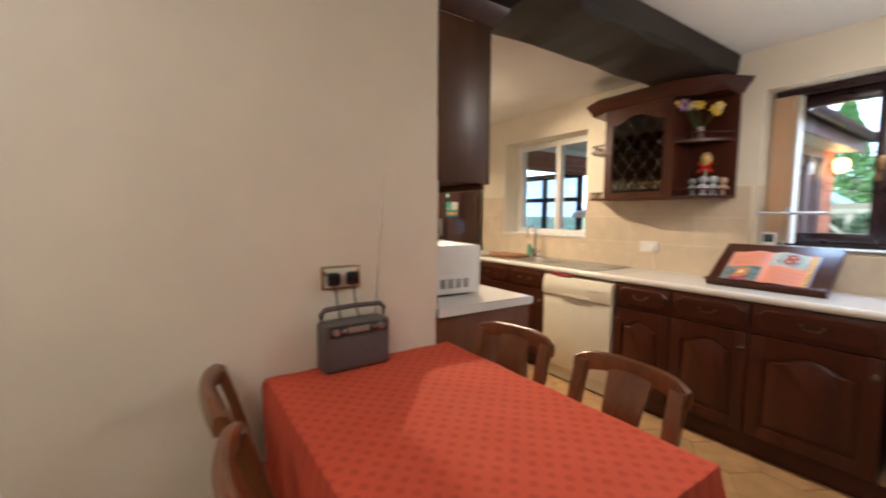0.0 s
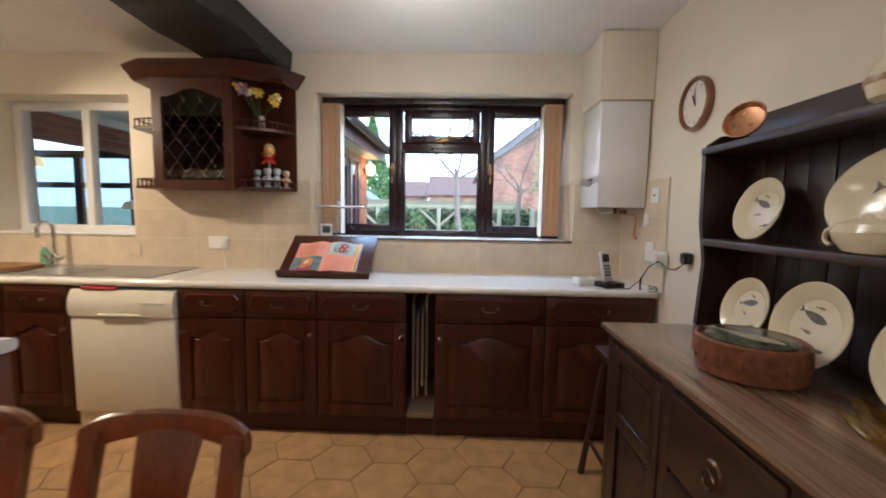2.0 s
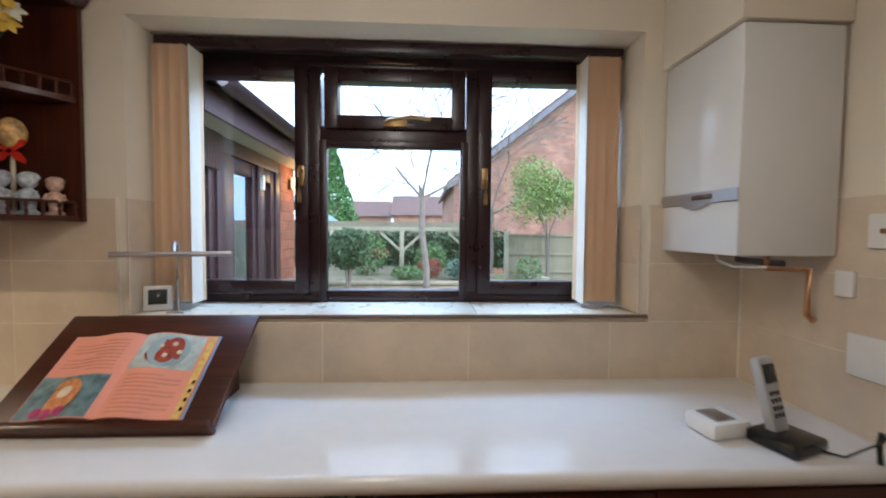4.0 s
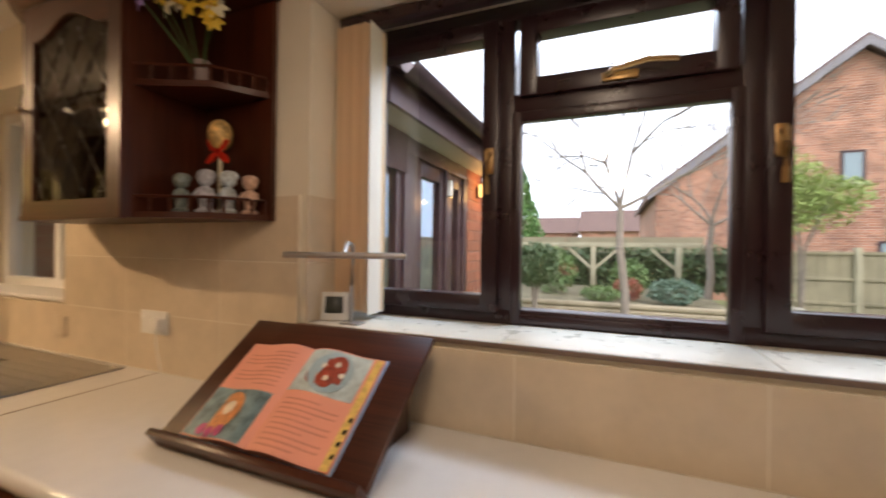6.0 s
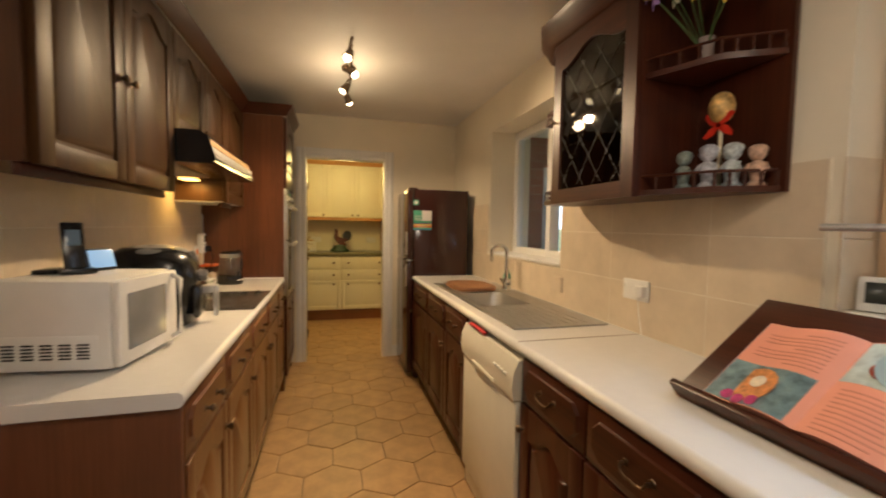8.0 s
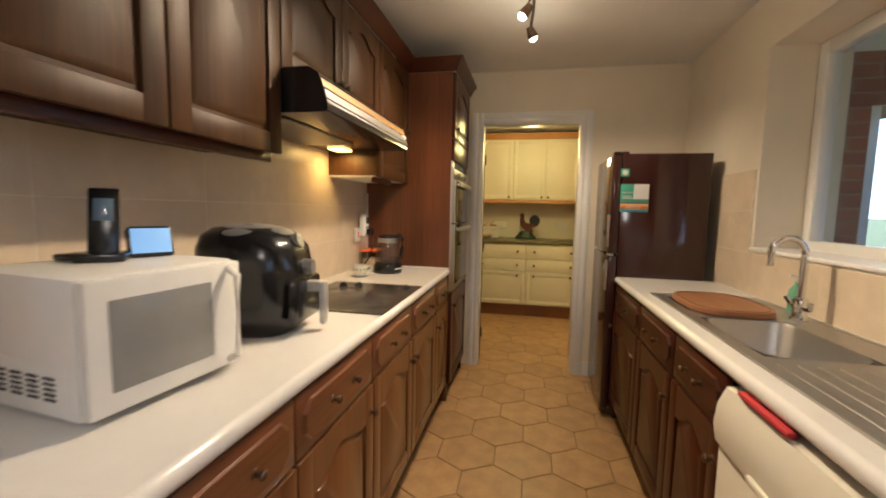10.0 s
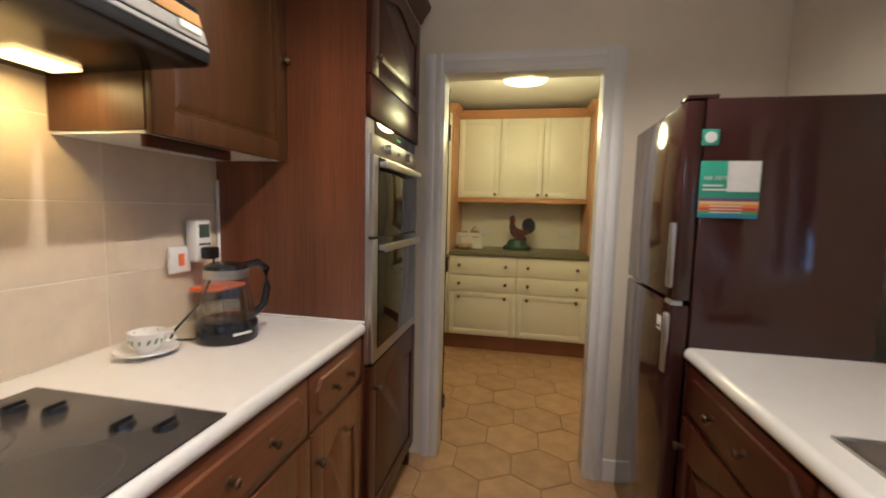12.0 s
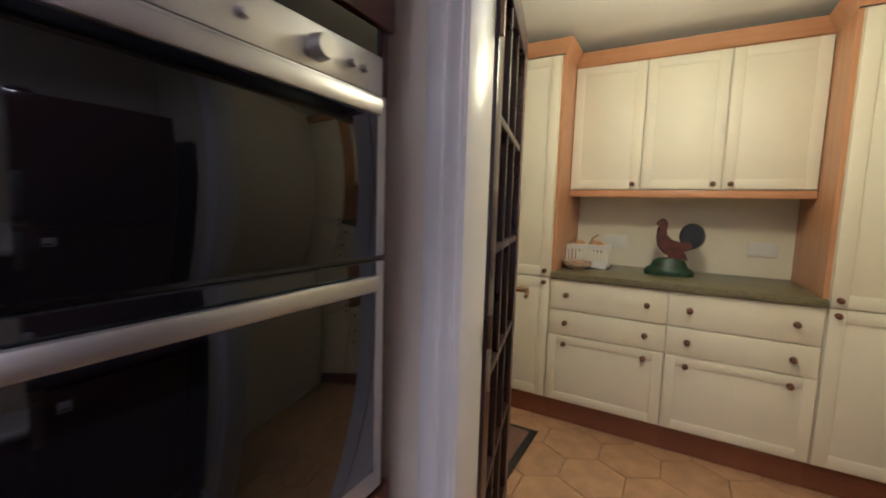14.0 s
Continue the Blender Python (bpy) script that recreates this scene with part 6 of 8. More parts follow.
# slots on the side that faces the table
sidep = part("vent_panel", box(B(), -0.1622, -0.1595, -0.12, 0.135, 0.03, 0.11, 0.001), white_plastic, mw)
for k in range(5):
    for r in range(5):
        part("vent_slot", box(B(), -0.1635, -0.1618, -0.098 + k * 0.045, -0.068 + k * 0.045, 0.045 + r * 0.0095, 0.050 + r * 0.0095), rubber, sidep)
MT = 0.9105 + 0.263
hp = thing("handset_phone", "black mobile phone propped in a dock on the microwave", "telephone", (1.395, 2.965, MT), 40)
bm = box(B(), -0.028, 0.028, -0.006, 0.006, 0, 0.15, 0.005)
bm.transform(Matrix.Translation((0, 0, 0.012)) @ Matrix.Rotation(radians(-14), 4, "X"))
part("body", bm, black_plastic, hp)
bm = box(B(), -0.018, 0.018, -0.0075, -0.0055, 0.075, 0.125, 0.001)
bm.transform(Matrix.Translation((0, 0, 0.012)) @ Matrix.Rotation(radians(-14), 4, "X"))
part("screen", bm, plain("screen_grey", (0.12, 0.18, 0.26), 0.1), hp)
part("dock", box(B(), -0.045, 0.045, -0.045, 0.045, 0, 0.018, 0.006), black_plastic, hp)
sd = thing("smart_display", "small black smart display with a blue screen on the microwave", "display", (1.425, 3.055, MT), 60)
bm = box(B(), -0.045, 0.045, -0.008, 0.03, 0, 0.075, 0.008)
bm.transform(Matrix.Rotation(radians(-18), 4, "X"))
part("body", bm, black_plastic, sd)
bm = box(B(), -0.04, 0.04, -0.0095, -0.0075, 0.008, 0.068, 0.001)
bm.transform(Matrix.Rotation(radians(-18), 4, "X"))
part("screen", bm, glow("screen_blue", (0.18, 0.32, 0.5), 1.0), sd, "lit pale blue screen")
single("black_cable_tidy", box(B(), 1.30, 1.36, 2.93, 3.01, MT, MT + 0.014, 0.005), black_plastic, "small flat black charging puck on the microwave", "charger")

af = thing("air_fryer", "glossy black rounded air fryer with a grey top and handle", "air fryer", (1.46, 3.39, 0.9105), 98)
af.scale = (1, 1, 1.09)
bm = B()
rings = []
for h, w, dpt, off in ((0.0, 0.115, 0.12, 0), (0.01, 0.125, 0.13, 0), (0.08, 0.142, 0.15, 0), (0.18, 0.15, 0.157, 0.0), (0.24, 0.145, 0.15, 0.006), (0.275, 0.125, 0.13, 0.014), (0.295, 0.09, 0.095, 0.02), (0.30, 0.03, 0.03, 0.022)):
    ring = []
    for k in range(40):
        t = 2 * math.pi * k / 40
        s = 1 / (abs(math.cos(t)) ** 3 + abs(math.sin(t)) ** 3) ** (1 / 3)
        ring.append(bm.verts.new((w * math.cos(t) * s, dpt * math.sin(t) * s + off, h)))
    rings.append(ring)
for a, c in zip(rings, rings[1:]):
    for k in range(40):
        bm.faces.new((a[k], a[(k + 1) % 40], c[(k + 1) % 40], c[k]))
bm.faces.new(rings[0][::-1])
bm.faces.new(rings[-1])
part("body", bm, black_plastic, af, smooth=60)
fry_grey = plain("fryer_grey", (0.20, 0.20, 0.20), 0.3, 0.3, 0.05)
bm = ball(B(), (0, 0.01, 0.27), 0.125, (1, 1.02, 0.29), 28)
part("top_panel", bm, fry_grey, af, "satin grey top panel", 60)
part("dial", cyl(B(), (0, -0.125, 0.255), (0, -0.142, 0.262), 0.026, 0.022, 24), fry_grey, af)
part("timer", cyl(B(), (0, -0.15, 0.185), (0, -0.182, 0.185), 0.024, 0.021, 24), fry_grey, af)
dwr = part("basket_front", box(B(), -0.105, 0.105, -0.168, -0.14, 0.03, 0.155, 0.014), black_plastic, af)
bm = box(B(), -0.02, 0.02, -0.225, -0.205, 0.02, 0.145, 0.007)
box(bm, -0.018, 0.018, -0.21, -0.16, 0.115, 0.145, 0.005)
part("handle", bm, plain("handle_silver", (0.5, 0.5, 0.5), 0.35, 0.6), dwr, "silver grey handle")

kt = thing("kettle", "glass kettle with black base and handle part filled with water", "kettle", (1.466, 4.61, 0.9105), 66)
part("base", lathe(B(), [(0.082, 0), (0.085, 0.006), (0.084, 0.05), (0.078, 0.062), (0.0, 0.062)], (0, 0, 0), 36), black_plastic, kt)
gl = part("jug", lathe(B(), [(0.078, 0.062), (0.08, 0.07), (0.066, 0.15), (0.058, 0.195), (0.056, 0.195), (0.064, 0.15), (0.077, 0.072)], (0, 0, 0), 36), kettle_glass, kt)
gl.visible_shadow = False
part("water", lathe(B(), [(0.0, 0.0635), (0.0755, 0.0635), (0.0735, 0.098), (0.0, 0.098)], (0, 0, 0), 32), clear("water_tint", (0.94, 0.97, 0.94)), kt).visible_shadow = False
part("collar", lathe(B(), [(0.059, 0.185), (0.061, 0.19), (0.06, 0.212), (0.054, 0.212)], (0, 0, 0), 36), steel, kt)
part("lid", lathe(B(), [(0.06, 0.212), (0.058, 0.222), (0.04, 0.23), (0.0, 0.232)], (0, 0, 0), 30), black_plastic, kt)
part("handle", tube(B(), [(0.055, 0, 0.215), (0.10, 0, 0.222), (0.128, 0, 0.20), (0.13, 0, 0.14), (0.118, 0, 0.085), (0.085, 0, 0.06)], 0.0125, 12), black_plastic, kt)
part("switch", box(B(), 0.085, 0.12, -0.01, 0.01, 0.018, 0.026, 0.002), steel, kt)
part("lettering", box(B(), -0.028, 0.028, -0.0865, -0.083, 0.028, 0.034), white_card, kt, "", None)
tub = thing("storage_tub", "clear plastic food tub with an orange lid behind the kettle", "tub", (1.287, 4.79, 0.9105))
part("tub", box(B(), -0.045, 0.045, -0.072, 0.072, 0.0, 0.108, 0.012), clear("tub_plastic", (0.90, 0.86, 0.80), 0.08), tub).visible_shadow = False
part("contents", box(B(), -0.039, 0.039, -0.066, 0.066, 0.004, 0.06, 0.012), plain("oats", (0.60, 0.50, 0.38), 0.8, 0, 0.3, 120, 0.6), tub, "pale dry food inside")
part("lid", box(B(), -0.05, 0.05, -0.077, 0.077, 0.1085, 0.122, 0.005), plain("lid_orange", (0.80, 0.15, 0.02), 0.4), tub, "orange snap-on lid")
cs = thing("cup_and_saucer", "white china cup with green leaf pattern on its saucer", "cup", (1.36, 4.44, 0.9105), 30)
part("saucer", lathe(B(), [(0.04, 0), (0.045, 0.004), (0.075, 0.014), (0.074, 0.017), (0.04, 0.007), (0, 0.006)], (0, 0, 0), 36), ceramic_white, cs)
cup = part("cup", lathe(B(), [(0.022, 0.007), (0.026, 0.012), (0.040, 0.03), (0.043, 0.062), (0.041, 0.062), (0.037, 0.032), (0.0, 0.014)], (0, 0, 0), 32), ceramic_white, cs)
part("handle", tube(B(), [(0.040, 0, 0.052), (0.060, 0, 0.056), (0.066, 0, 0.042), (0.056, 0, 0.030), (0.040, 0, 0.030)], 0.004, 8), ceramic_white, cup)
leafg = plain("leaf_green", (0.10, 0.22, 0.07), 0.3)
for a in range(0, 360, 24):
    bm = prism(B(), [(-0.002, 0), (0.002, 0), (0.004, 0.013), (0.0, 0.026), (-0.003, 0.013)], Matrix.Rotation(radians(a), 4, "Z") @ Matrix.Translation((0.0412, 0, 0.033)) @ Matrix.Rotation(radians(90), 4, "Z") @ Matrix.Rotation(radians(85), 4, "X") @ Matrix.Rotation(radians(20 * math.sin(a)), 4, "Z"), 0.001)
    part("leaf_motif", bm, leafg, cup, "", None)
so2 = socket((1.2305, 4.682, 1.13), 90, 0.086, 0.086, "white cooker switch with a red rocker", None, ())
part("red_rocker", box(B(), -0.008, 0.012, -0.014, -0.0085, -0.02, 0.02, 0.002), orange_card, so2)
mt_ = thing("energy_meter", "white plug-in energy meter with a dark display", "meter", (1.2305, 4.745, 1.19), 90)
part("case", box(B(), -0.034, 0.034, -0.045, 0, -0.07, 0.07, 0.01), white_plastic, mt_)
part("screen", box(B(), -0.022, 0.022, -0.047, -0.044, 0.01, 0.055, 0.001), plain("lcd_green", (0.07, 0.09, 0.07), 0.15), mt_)
for k in range(4):
    part("button", cyl(B(), (-0.02 + k * 0.013, -0.045, -0.012), (-0.02 + k * 0.013, -0.048, -0.012), 0.004, None, 8), black_plastic, mt_)
part("plug", box(B(), -0.024, 0.024, -0.085, -0.046, -0.062, -0.02, 0.008), black_plastic, mt_)
single("kettle_lead", tube(B(), [(1.31, 4.745, 1.14), (1.335, 4.71, 1.09), (1.33, 4.66, 1.0), (1.305, 4.585, 0.93), (1.335, 4.535, 0.9155), (1.395, 4.56, 0.9155)], 0.0038, 8), black_plastic, "black kettle lead on the worktop", "cable")

# ---- ceiling lights ----
cl = thing("ceiling_light", "round frosted glass ceiling light, lit", "lamp", (2.46, 1.39, CEIL))
part("rim", lathe(B(), [(0.115, -0.001), (0.125, -0.01), (0.123, -0.022), (0.115, -0.022)], (0, 0, 0), 40), white_gloss, cl)
dome_warm = glow("dome_warm", (1.0, 0.86, 0.62), 0.9)
sh = part("shade", lathe(B(), [(0.122, -0.022), (0.118, -0.045), (0.092, -0.07), (0.046, -0.083), (0, -0.086)], (0, 0, 0), 40), dome_warm, cl, "glowing frosted glass shade", 60)
sh.visible_shadow = False
sr = thing("spotlight_rail", "brass ceiling rail with four lit spotlights", "lamp", (0, 0, 0))
part("rose", lathe(B(), [(0.045, 2.379), (0.045, 2.36), (0.03, 2.35)], (2.265, 4.28, 0), 24), antique, sr)
part("rail", tube(B(), [(2.27 + 0.012 * math.sin(y * 6), y, 2.345) for y in [3.76 + 0.05 * k for k in range(21)]], 0.008, 10), antique, sr)
bulb = glow("bulb_glow", (1.0, 0.80, 0.5), 9.0)
for sx, sy, sz, aim in SPOTS:
    dv = (Vector(aim) - Vector((sx, sy, sz))).normalized()
    p = Vector((sx, sy, sz + 0.03))
    head_ = part("spot_head", cyl(B(), p - dv * 0.035, p + dv * 0.025, 0.018, 0.03, 18), antique, sr)
    part("arm", tube(B(), [(2.27, sy, 2.345), (sx, sy, sz + 0.05)], 0.005, 8), antique, sr)
    bb = part("bulb", ball(B(), (0, 0, 0), 0.024, (1, 1, 1), 14), bulb, head_)
    bb.matrix_basis = Matrix.Translation(p + dv * 0.022)
    bb.visible_shadow = False
    head_.visible_shadow = False

# ---- utility room ----
def shaker(parent, x0, x1, z0, z1, name="door", st=0.05, pulls=()):
    d = part(name, box(B(), x0 + 0.002, x1 - 0.002, -0.014, 0, z0 + 0.002, z1 - 0.002, 0.002), cream_paint, parent)
    if z1 - z0 > 0.2:
        for a, c in ((x0 + 0.002, x0 + st), (x1 - st, x1 - 0.002)):
            part("stile", box(B(), a, c, -0.02, -0.0135, z0 + 0.002, z1 - 0.002, 0.002), cream_paint, d)
        for a, c in ((z0 + 0.002, z0 + st), (z1 - st, z1 - 0.002)):
            part("rail", box(B(), x0 + st, x1 - st, -0.0197, -0.0135, a, c, 0.002), cream_paint, d)
    for x, z in pulls:
        part("knob", knob(B(), x, z, -0.018, 0.014), walnut_knob, d, "turned wooden knob")
    return d


walnut_knob = plain("walnut_knob", (0.14, 0.06, 0.025), 0.35, 0, 0.3, 40)
UY, UX0, UX1, UTOP = 7.31, 1.655, 2.915, 0.945
UG = "cream utility room cupboards"
for x0, x1 in ((UX0, 2.285), (2.285, UX1)):
    u = thing("drawer_cabinet", "cream painted drawer cabinet with wooden knobs", "cabinet", (x0, UY, 0), 0, UG)
    w = x1 - x0
    part("body", box(B(), 0.001, w - 0.001, 0.0, 0.59, 0.15, 0.903), cream_paint, u)
    part("plinth", box(B(), 0.0, w, 0.05, 0.068, 0.0, 0.149), plinth_oak, u, "brown oak plinth")
    for z0, z1 in ((0.720, 0.901), (0.568, 0.716)):
        shaker(u, 0.004, w - 0.004, z0, z1, "drawer", 0.04, ((0.10, (z0 + z1) / 2), (w - 0.10, (z0 + z1) / 2)))
    shaker(u, 0.004, w - 0.004, 0.16, 0.564, "drawer", 0.05, ((0.10, 0.515), (w - 0.10, 0.515)))
single("utility_worktop", box(B(), UX0 + 0.001, UX1 - 0.001, UY - 0.03, 7.908, 0.904, UTOP, 0.006), green_top, "olive green laminate worktop in the utility room", "worktop")
for i in range(3):
    w = (UX1 - UX0 - 0.04) / 3
    x0 = UX0 + 0.02 + i * w
    u = thing("wall_cupboard", "cream painted wall cupboard with a wooden knob", "cabinet", (x0, 7.59, 0), 0, UG)
    part("body", box(B(), 0.001, w - 0.001, 0.0, 0.317, 1.447, 2.20), cream_paint, u)
    shaker(u, 0.003, w - 0.003, 1.449, 2.197, "door", 0.055, ((w - 0.04 if i < 2 else 0.04, 1.48),))
single("pelmet", box(B(), UX0 + 0.02, UX1 - 0.02, 7.575, 7.605, 1.403, 1.446, 0.004), light_oak, "light oak pelmet under the wall cupboards", "moulding")
for x in (UX0, UX1 - 0.02):
    single("oak_end_panel", box(B(), x, x + 0.02, UY - 0.005, 7.908, UTOP + 0.001, 2.20), light_oak_z, "light oak end panel of the tall cupboard", "panel")
for x0, x1 in ((1.22, UX0 - 0.001), (UX1 + 0.001, 3.395)):
    u = thing("tall_cupboard", "tall cream cupboard with oak cornice", "cabinet", (x0, UY, 0), 0, UG)
    w = x1 - x0
    part("body", box(B(), 0.0, w, 0.0, 0.595, 0.15, 2.20), cream_paint, u)
    part("plinth", box(B(), 0.0, w, 0.05, 0.068, 0.0, 0.149), plinth_oak, u, "brown oak plinth")
    kx = w - 0.035 if x0 < 2 else 0.035
    shaker(u, 0.003, w - 0.003, 0.16, 0.905, "door", 0.06, ((kx, 0.875),))
    shaker(u, 0.003, w - 0.003, 0.91, 2.197, "door", 0.06, ((kx, 0.945),))
path = [(1.22, UY - 0.02), (UX0 + 0.02, UY - 0.02), (UX0 + 0.02, 7.57), (UX1 - 0.02, 7.57), (UX1 - 0.02, UY - 0.02), (3.395, UY - 0.02)]
single("oak_cornice", crown(B(), path, 2.201, [(0, -1), (1, -1), (1, -1), (-1, -1), (-1, -1), (0, -1)], 0.9), light_oak, "light oak cornice moulding along the cupboards", "moulding")
single("cornice_board", box(B(), 1.22, 3.395, 7.60, 7.908, 2.202, 2.215), light_oak, "oak board on top of the cupboards", "board")
for x, w in ((1.93, 0.146), (2.75, 0.146)):
    single("switch_plate", box(B(), x - w / 2, x + w / 2, 7.897, 7.908, 1.07, 1.155, 0.003), white_plastic, "white socket above the utility worktop", "socket")
# cast cockerel
ck = single("cockerel_ornament", B(), plain("cockerel_red", (0.075, 0.02, 0.012), 0.45, 0, 0.5, 25, 0.4), "dark red and green cast cockerel ornament on the worktop", "ornament")
bm = B()
FR2 = Matrix.Translation((2.31, 7.66, UTOP + 0.001)) @ FRONT
k = 0.335
prism(bm, [(u * k, v * k) for u, v in ((-0.16, 0.26), (0.18, 0.26), (0.14, 0.36), (0.10, 0.42), (0.22, 0.47), (0.24, 0.52), (0.20, 0.60), (0.06, 0.58), (-0.10, 0.62), (-0.20, 0.72), (-0.21, 0.84), (-0.19, 0.92), (-0.22, 0.98), (-0.28, 1.0), (-0.34, 0.96), (-0.38, 0.90), (-0.33, 0.87), (-0.35, 0.80), (-0.36, 0.66), (-0.33, 0.50), (-0.24, 0.38), (-0.14, 0.32))], FR2, 0.05, 0.012)
bm.to_mesh(ck.data)
bm.free()
cg = plain("cockerel_green", (0.016, 0.045, 0.02), 0.4, 0, 0.4, 30, 0.4)
bm = B()
prism(bm, [(k * (0.20 + 0.20 * math.cos(a * 0.35)), k * (0.70 + 0.23 * math.sin(a * 0.35))) for a in range(18)], FR2 @ Matrix.Translation((0, 0, 0.005)), 0.04, 0.01)
part("tail", bm, plain("cockerel_dark", (0.012, 0.016, 0.02), 0.35), ck, "dark blue-black tail")
bm = lathe(B(), [(0.13, 0), (0.135, 0.02), (0.12, 0.04), (0.10, 0.05), (0.085, 0.085), (0.06, 0.10), (0.0, 0.105)], (2.27, 7.63, UTOP + 0.001), 28, None, (1.0, 0.55))
part("base", bm, cg, ck, "green painted base")
# plastic basket and dish
bs = thing("plastic_basket", "white slotted plastic basket with onions on the worktop", "basket", (1.80, 7.66, UTOP + 0.001))
bm = B()
for a, c, d, e in ((-0.11, 0.11, -0.07, -0.066), (-0.11, 0.11, 0.066, 0.07), (-0.11, -0.106, -0.07, 0.07), (0.106, 0.11, -0.07, 0.07)):
    for z0, z1 in ((0.0, 0.03), (0.10, 0.125)):
        box(bm, a, c, d, e, z0, z1)
box(bm, -0.11, 0.11, -0.07, 0.07, 0.0, 0.004)
bs.scale = (1.2, 1.1, 1.2)
part("tub", bm, white_plastic, bs, smooth=None)
for i in range(12):
    part("slat", box(B(), -0.106 + i * 0.0185, -0.096 + i * 0.0185, -0.07, -0.066, 0.03, 0.10), white_plastic, bs)
for i in range(7):
    for x in (-0.11, 0.106):
        part("slat", box(B(), x, x + 0.004, -0.062 + i * 0.019, -0.052 + i * 0.019, 0.03, 0.10), white_plastic, bs)
part("rim", box(B(), -0.118, 0.118, -0.078, -0.07, 0.118, 0.127, 0.002), white_plastic, bs)
onion = plain("onion", (0.42, 0.26, 0.09), 0.5, 0, 0.3, 30)
for x, y in ((-0.05, 0.0), (0.03, 0.02), (0.06, -0.03)):
    part("onion", ball(B(), (x, y, 0.115), 0.035, (1, 1, 0.9), 12), onion, bs)
part("shoots", tube(B(), [(0.0, 0, 0.12), (0.02, 0, 0.16), (0.05, -0.01, 0.18)], 0.005, 6), onion, bs)
wd = thing("wicker_dish", "shallow woven dish in front of the basket", "dish", (1.765, 7.50, UTOP + 0.001))
part("bowl", lathe(B(), [(0.05, 0), (0.085, 0.03), (0.09, 0.05), (0.084, 0.05), (0.078, 0.03), (0, 0.008)], (0, 0, 0), 28), plain("wicker", (0.5, 0.38, 0.24), 0.7, 0, 0.35, 70, 0.9, 60), wd)
part("nuts", ball(B(), (0, 0, 0.03), 0.06, (1, 1, 0.35), 14), onion, wd)
# lamp, mat, glazed door
ul = thing("utility_ceiling_light", "round white ceiling light, lit", "lamp", (2.30, 6.535, 2.33))
part("base", lathe(B(), [(0.12, -0.001), (0.12, -0.02)], (0, 0, 0), 32), white_plastic, ul)
us = part("shade", lathe(B(), [(0.15, -0.02), (0.155, -0.08), (0.145, -0.105), (0.0, -0.112)], (0, 0, 0), 36), glow("utility_glow", (1.0, 0.86, 0.50), 3.5), ul, "glowing white shade", 60)
us.visible_shadow = False
mat_ = thing("door_mat", "brown door mat with a black rubber border", "mat", (0, 0, 0))
part("border", box(B(), 0.92, 1.672, 6.53, 7.142, 0.0005, 0.008, 0.002), rubber, mat_)
part("pile", box(B(), 0.96, 1.632, 6.57, 7.102, 0.008, 0.013, 0.002), plain("mat_pile", (0.22, 0.13, 0.09), 0.95, 0, 0.25, 60, 1.0, 300), mat_)
gd_door = tagged(thing("door_1", "dark stained glazed inner door standing open", "door", (1.926, 5.715, 0), 104), kind="structure")
DWD, DHT, DT = 0.70, 1.945, 0.036
for x0, x1 in ((0.0, 0.085), (DWD - 0.085, DWD)):
    part("stile", box(B(), x0, x1, 0, DT, 0.012, DHT, 0.003), upvc, gd_door)
for z0, z1 in ((0.012, 0.22), (DHT - 0.09, DHT)):
    part("rail", box(B(), 0.085, DWD - 0.085, 0.0005, DT - 0.0005, z0, z1, 0.003), upvc, gd_door)
for i in range(1, 5):
    z = 0.22 + i * (DHT - 0.31) / 5
    part("glazing_bar", box(B(), 0.085, DWD - 0.085, 0.004, DT - 0.004, z - 0.011, z + 0.011, 0.003), upvc, gd_door)
for x in (0.085 + 0.177, 0.085 + 0.353):
    part("glazing_bar", box(B(), x - 0.011, x + 0.011, 0.005, DT - 0.005, 0.22, DHT - 0.09, 0.003), upvc, gd_door)
pg = part("pane", box(B(), 0.08, DWD - 0.08, DT / 2 - 0.002, DT / 2 + 0.002, 0.215, DHT - 0.085), pane_glass, gd_door, smooth=None)
bm = cyl(B(), (DWD - 0.045, -0.002, 1.0), (DWD - 0.045, -0.05, 1.0), 0.01, None, 10)
tube(bm, [(DWD - 0.045, -0.045, 1.0), (DWD - 0.10, -0.05, 1.0), (DWD - 0.15, -0.048, 0.995)], 0.008, 8)
part("lever_handle", bm, brass, gd_door, "brass lever handle")
for z in (0.25, 1.02, 1.72):
    part("hinge", cyl(B(), (0.0, -0.004, z - 0.04), (0.0, -0.004, z + 0.04), 0.007, None, 10), antique, gd_door)

# ---- outside ----
lawn = plain("lawn", (0.16, 0.18, 0.075), 0.9, 0, 0.5, 1.6, 0.8, 25)
GZ = -0.15
bm = B()
bmesh.ops.create_grid(bm, x_segments=2, y_segments=2, size=2500, matrix=Matrix.Translation((0, 0, GZ)))
setting("ground", bm, lawn, "garden lawn and ground", "ground")
brick_red = plain("brick_red", (0.36, 0.12, 0.06), 0.85, 0, 0.35, 14, 0.6, 60, piece=0.35)
brick_mortar = plain("brick_mortar", (0.34, 0.22, 0.16), 0.9, 0, 0.2, 20)


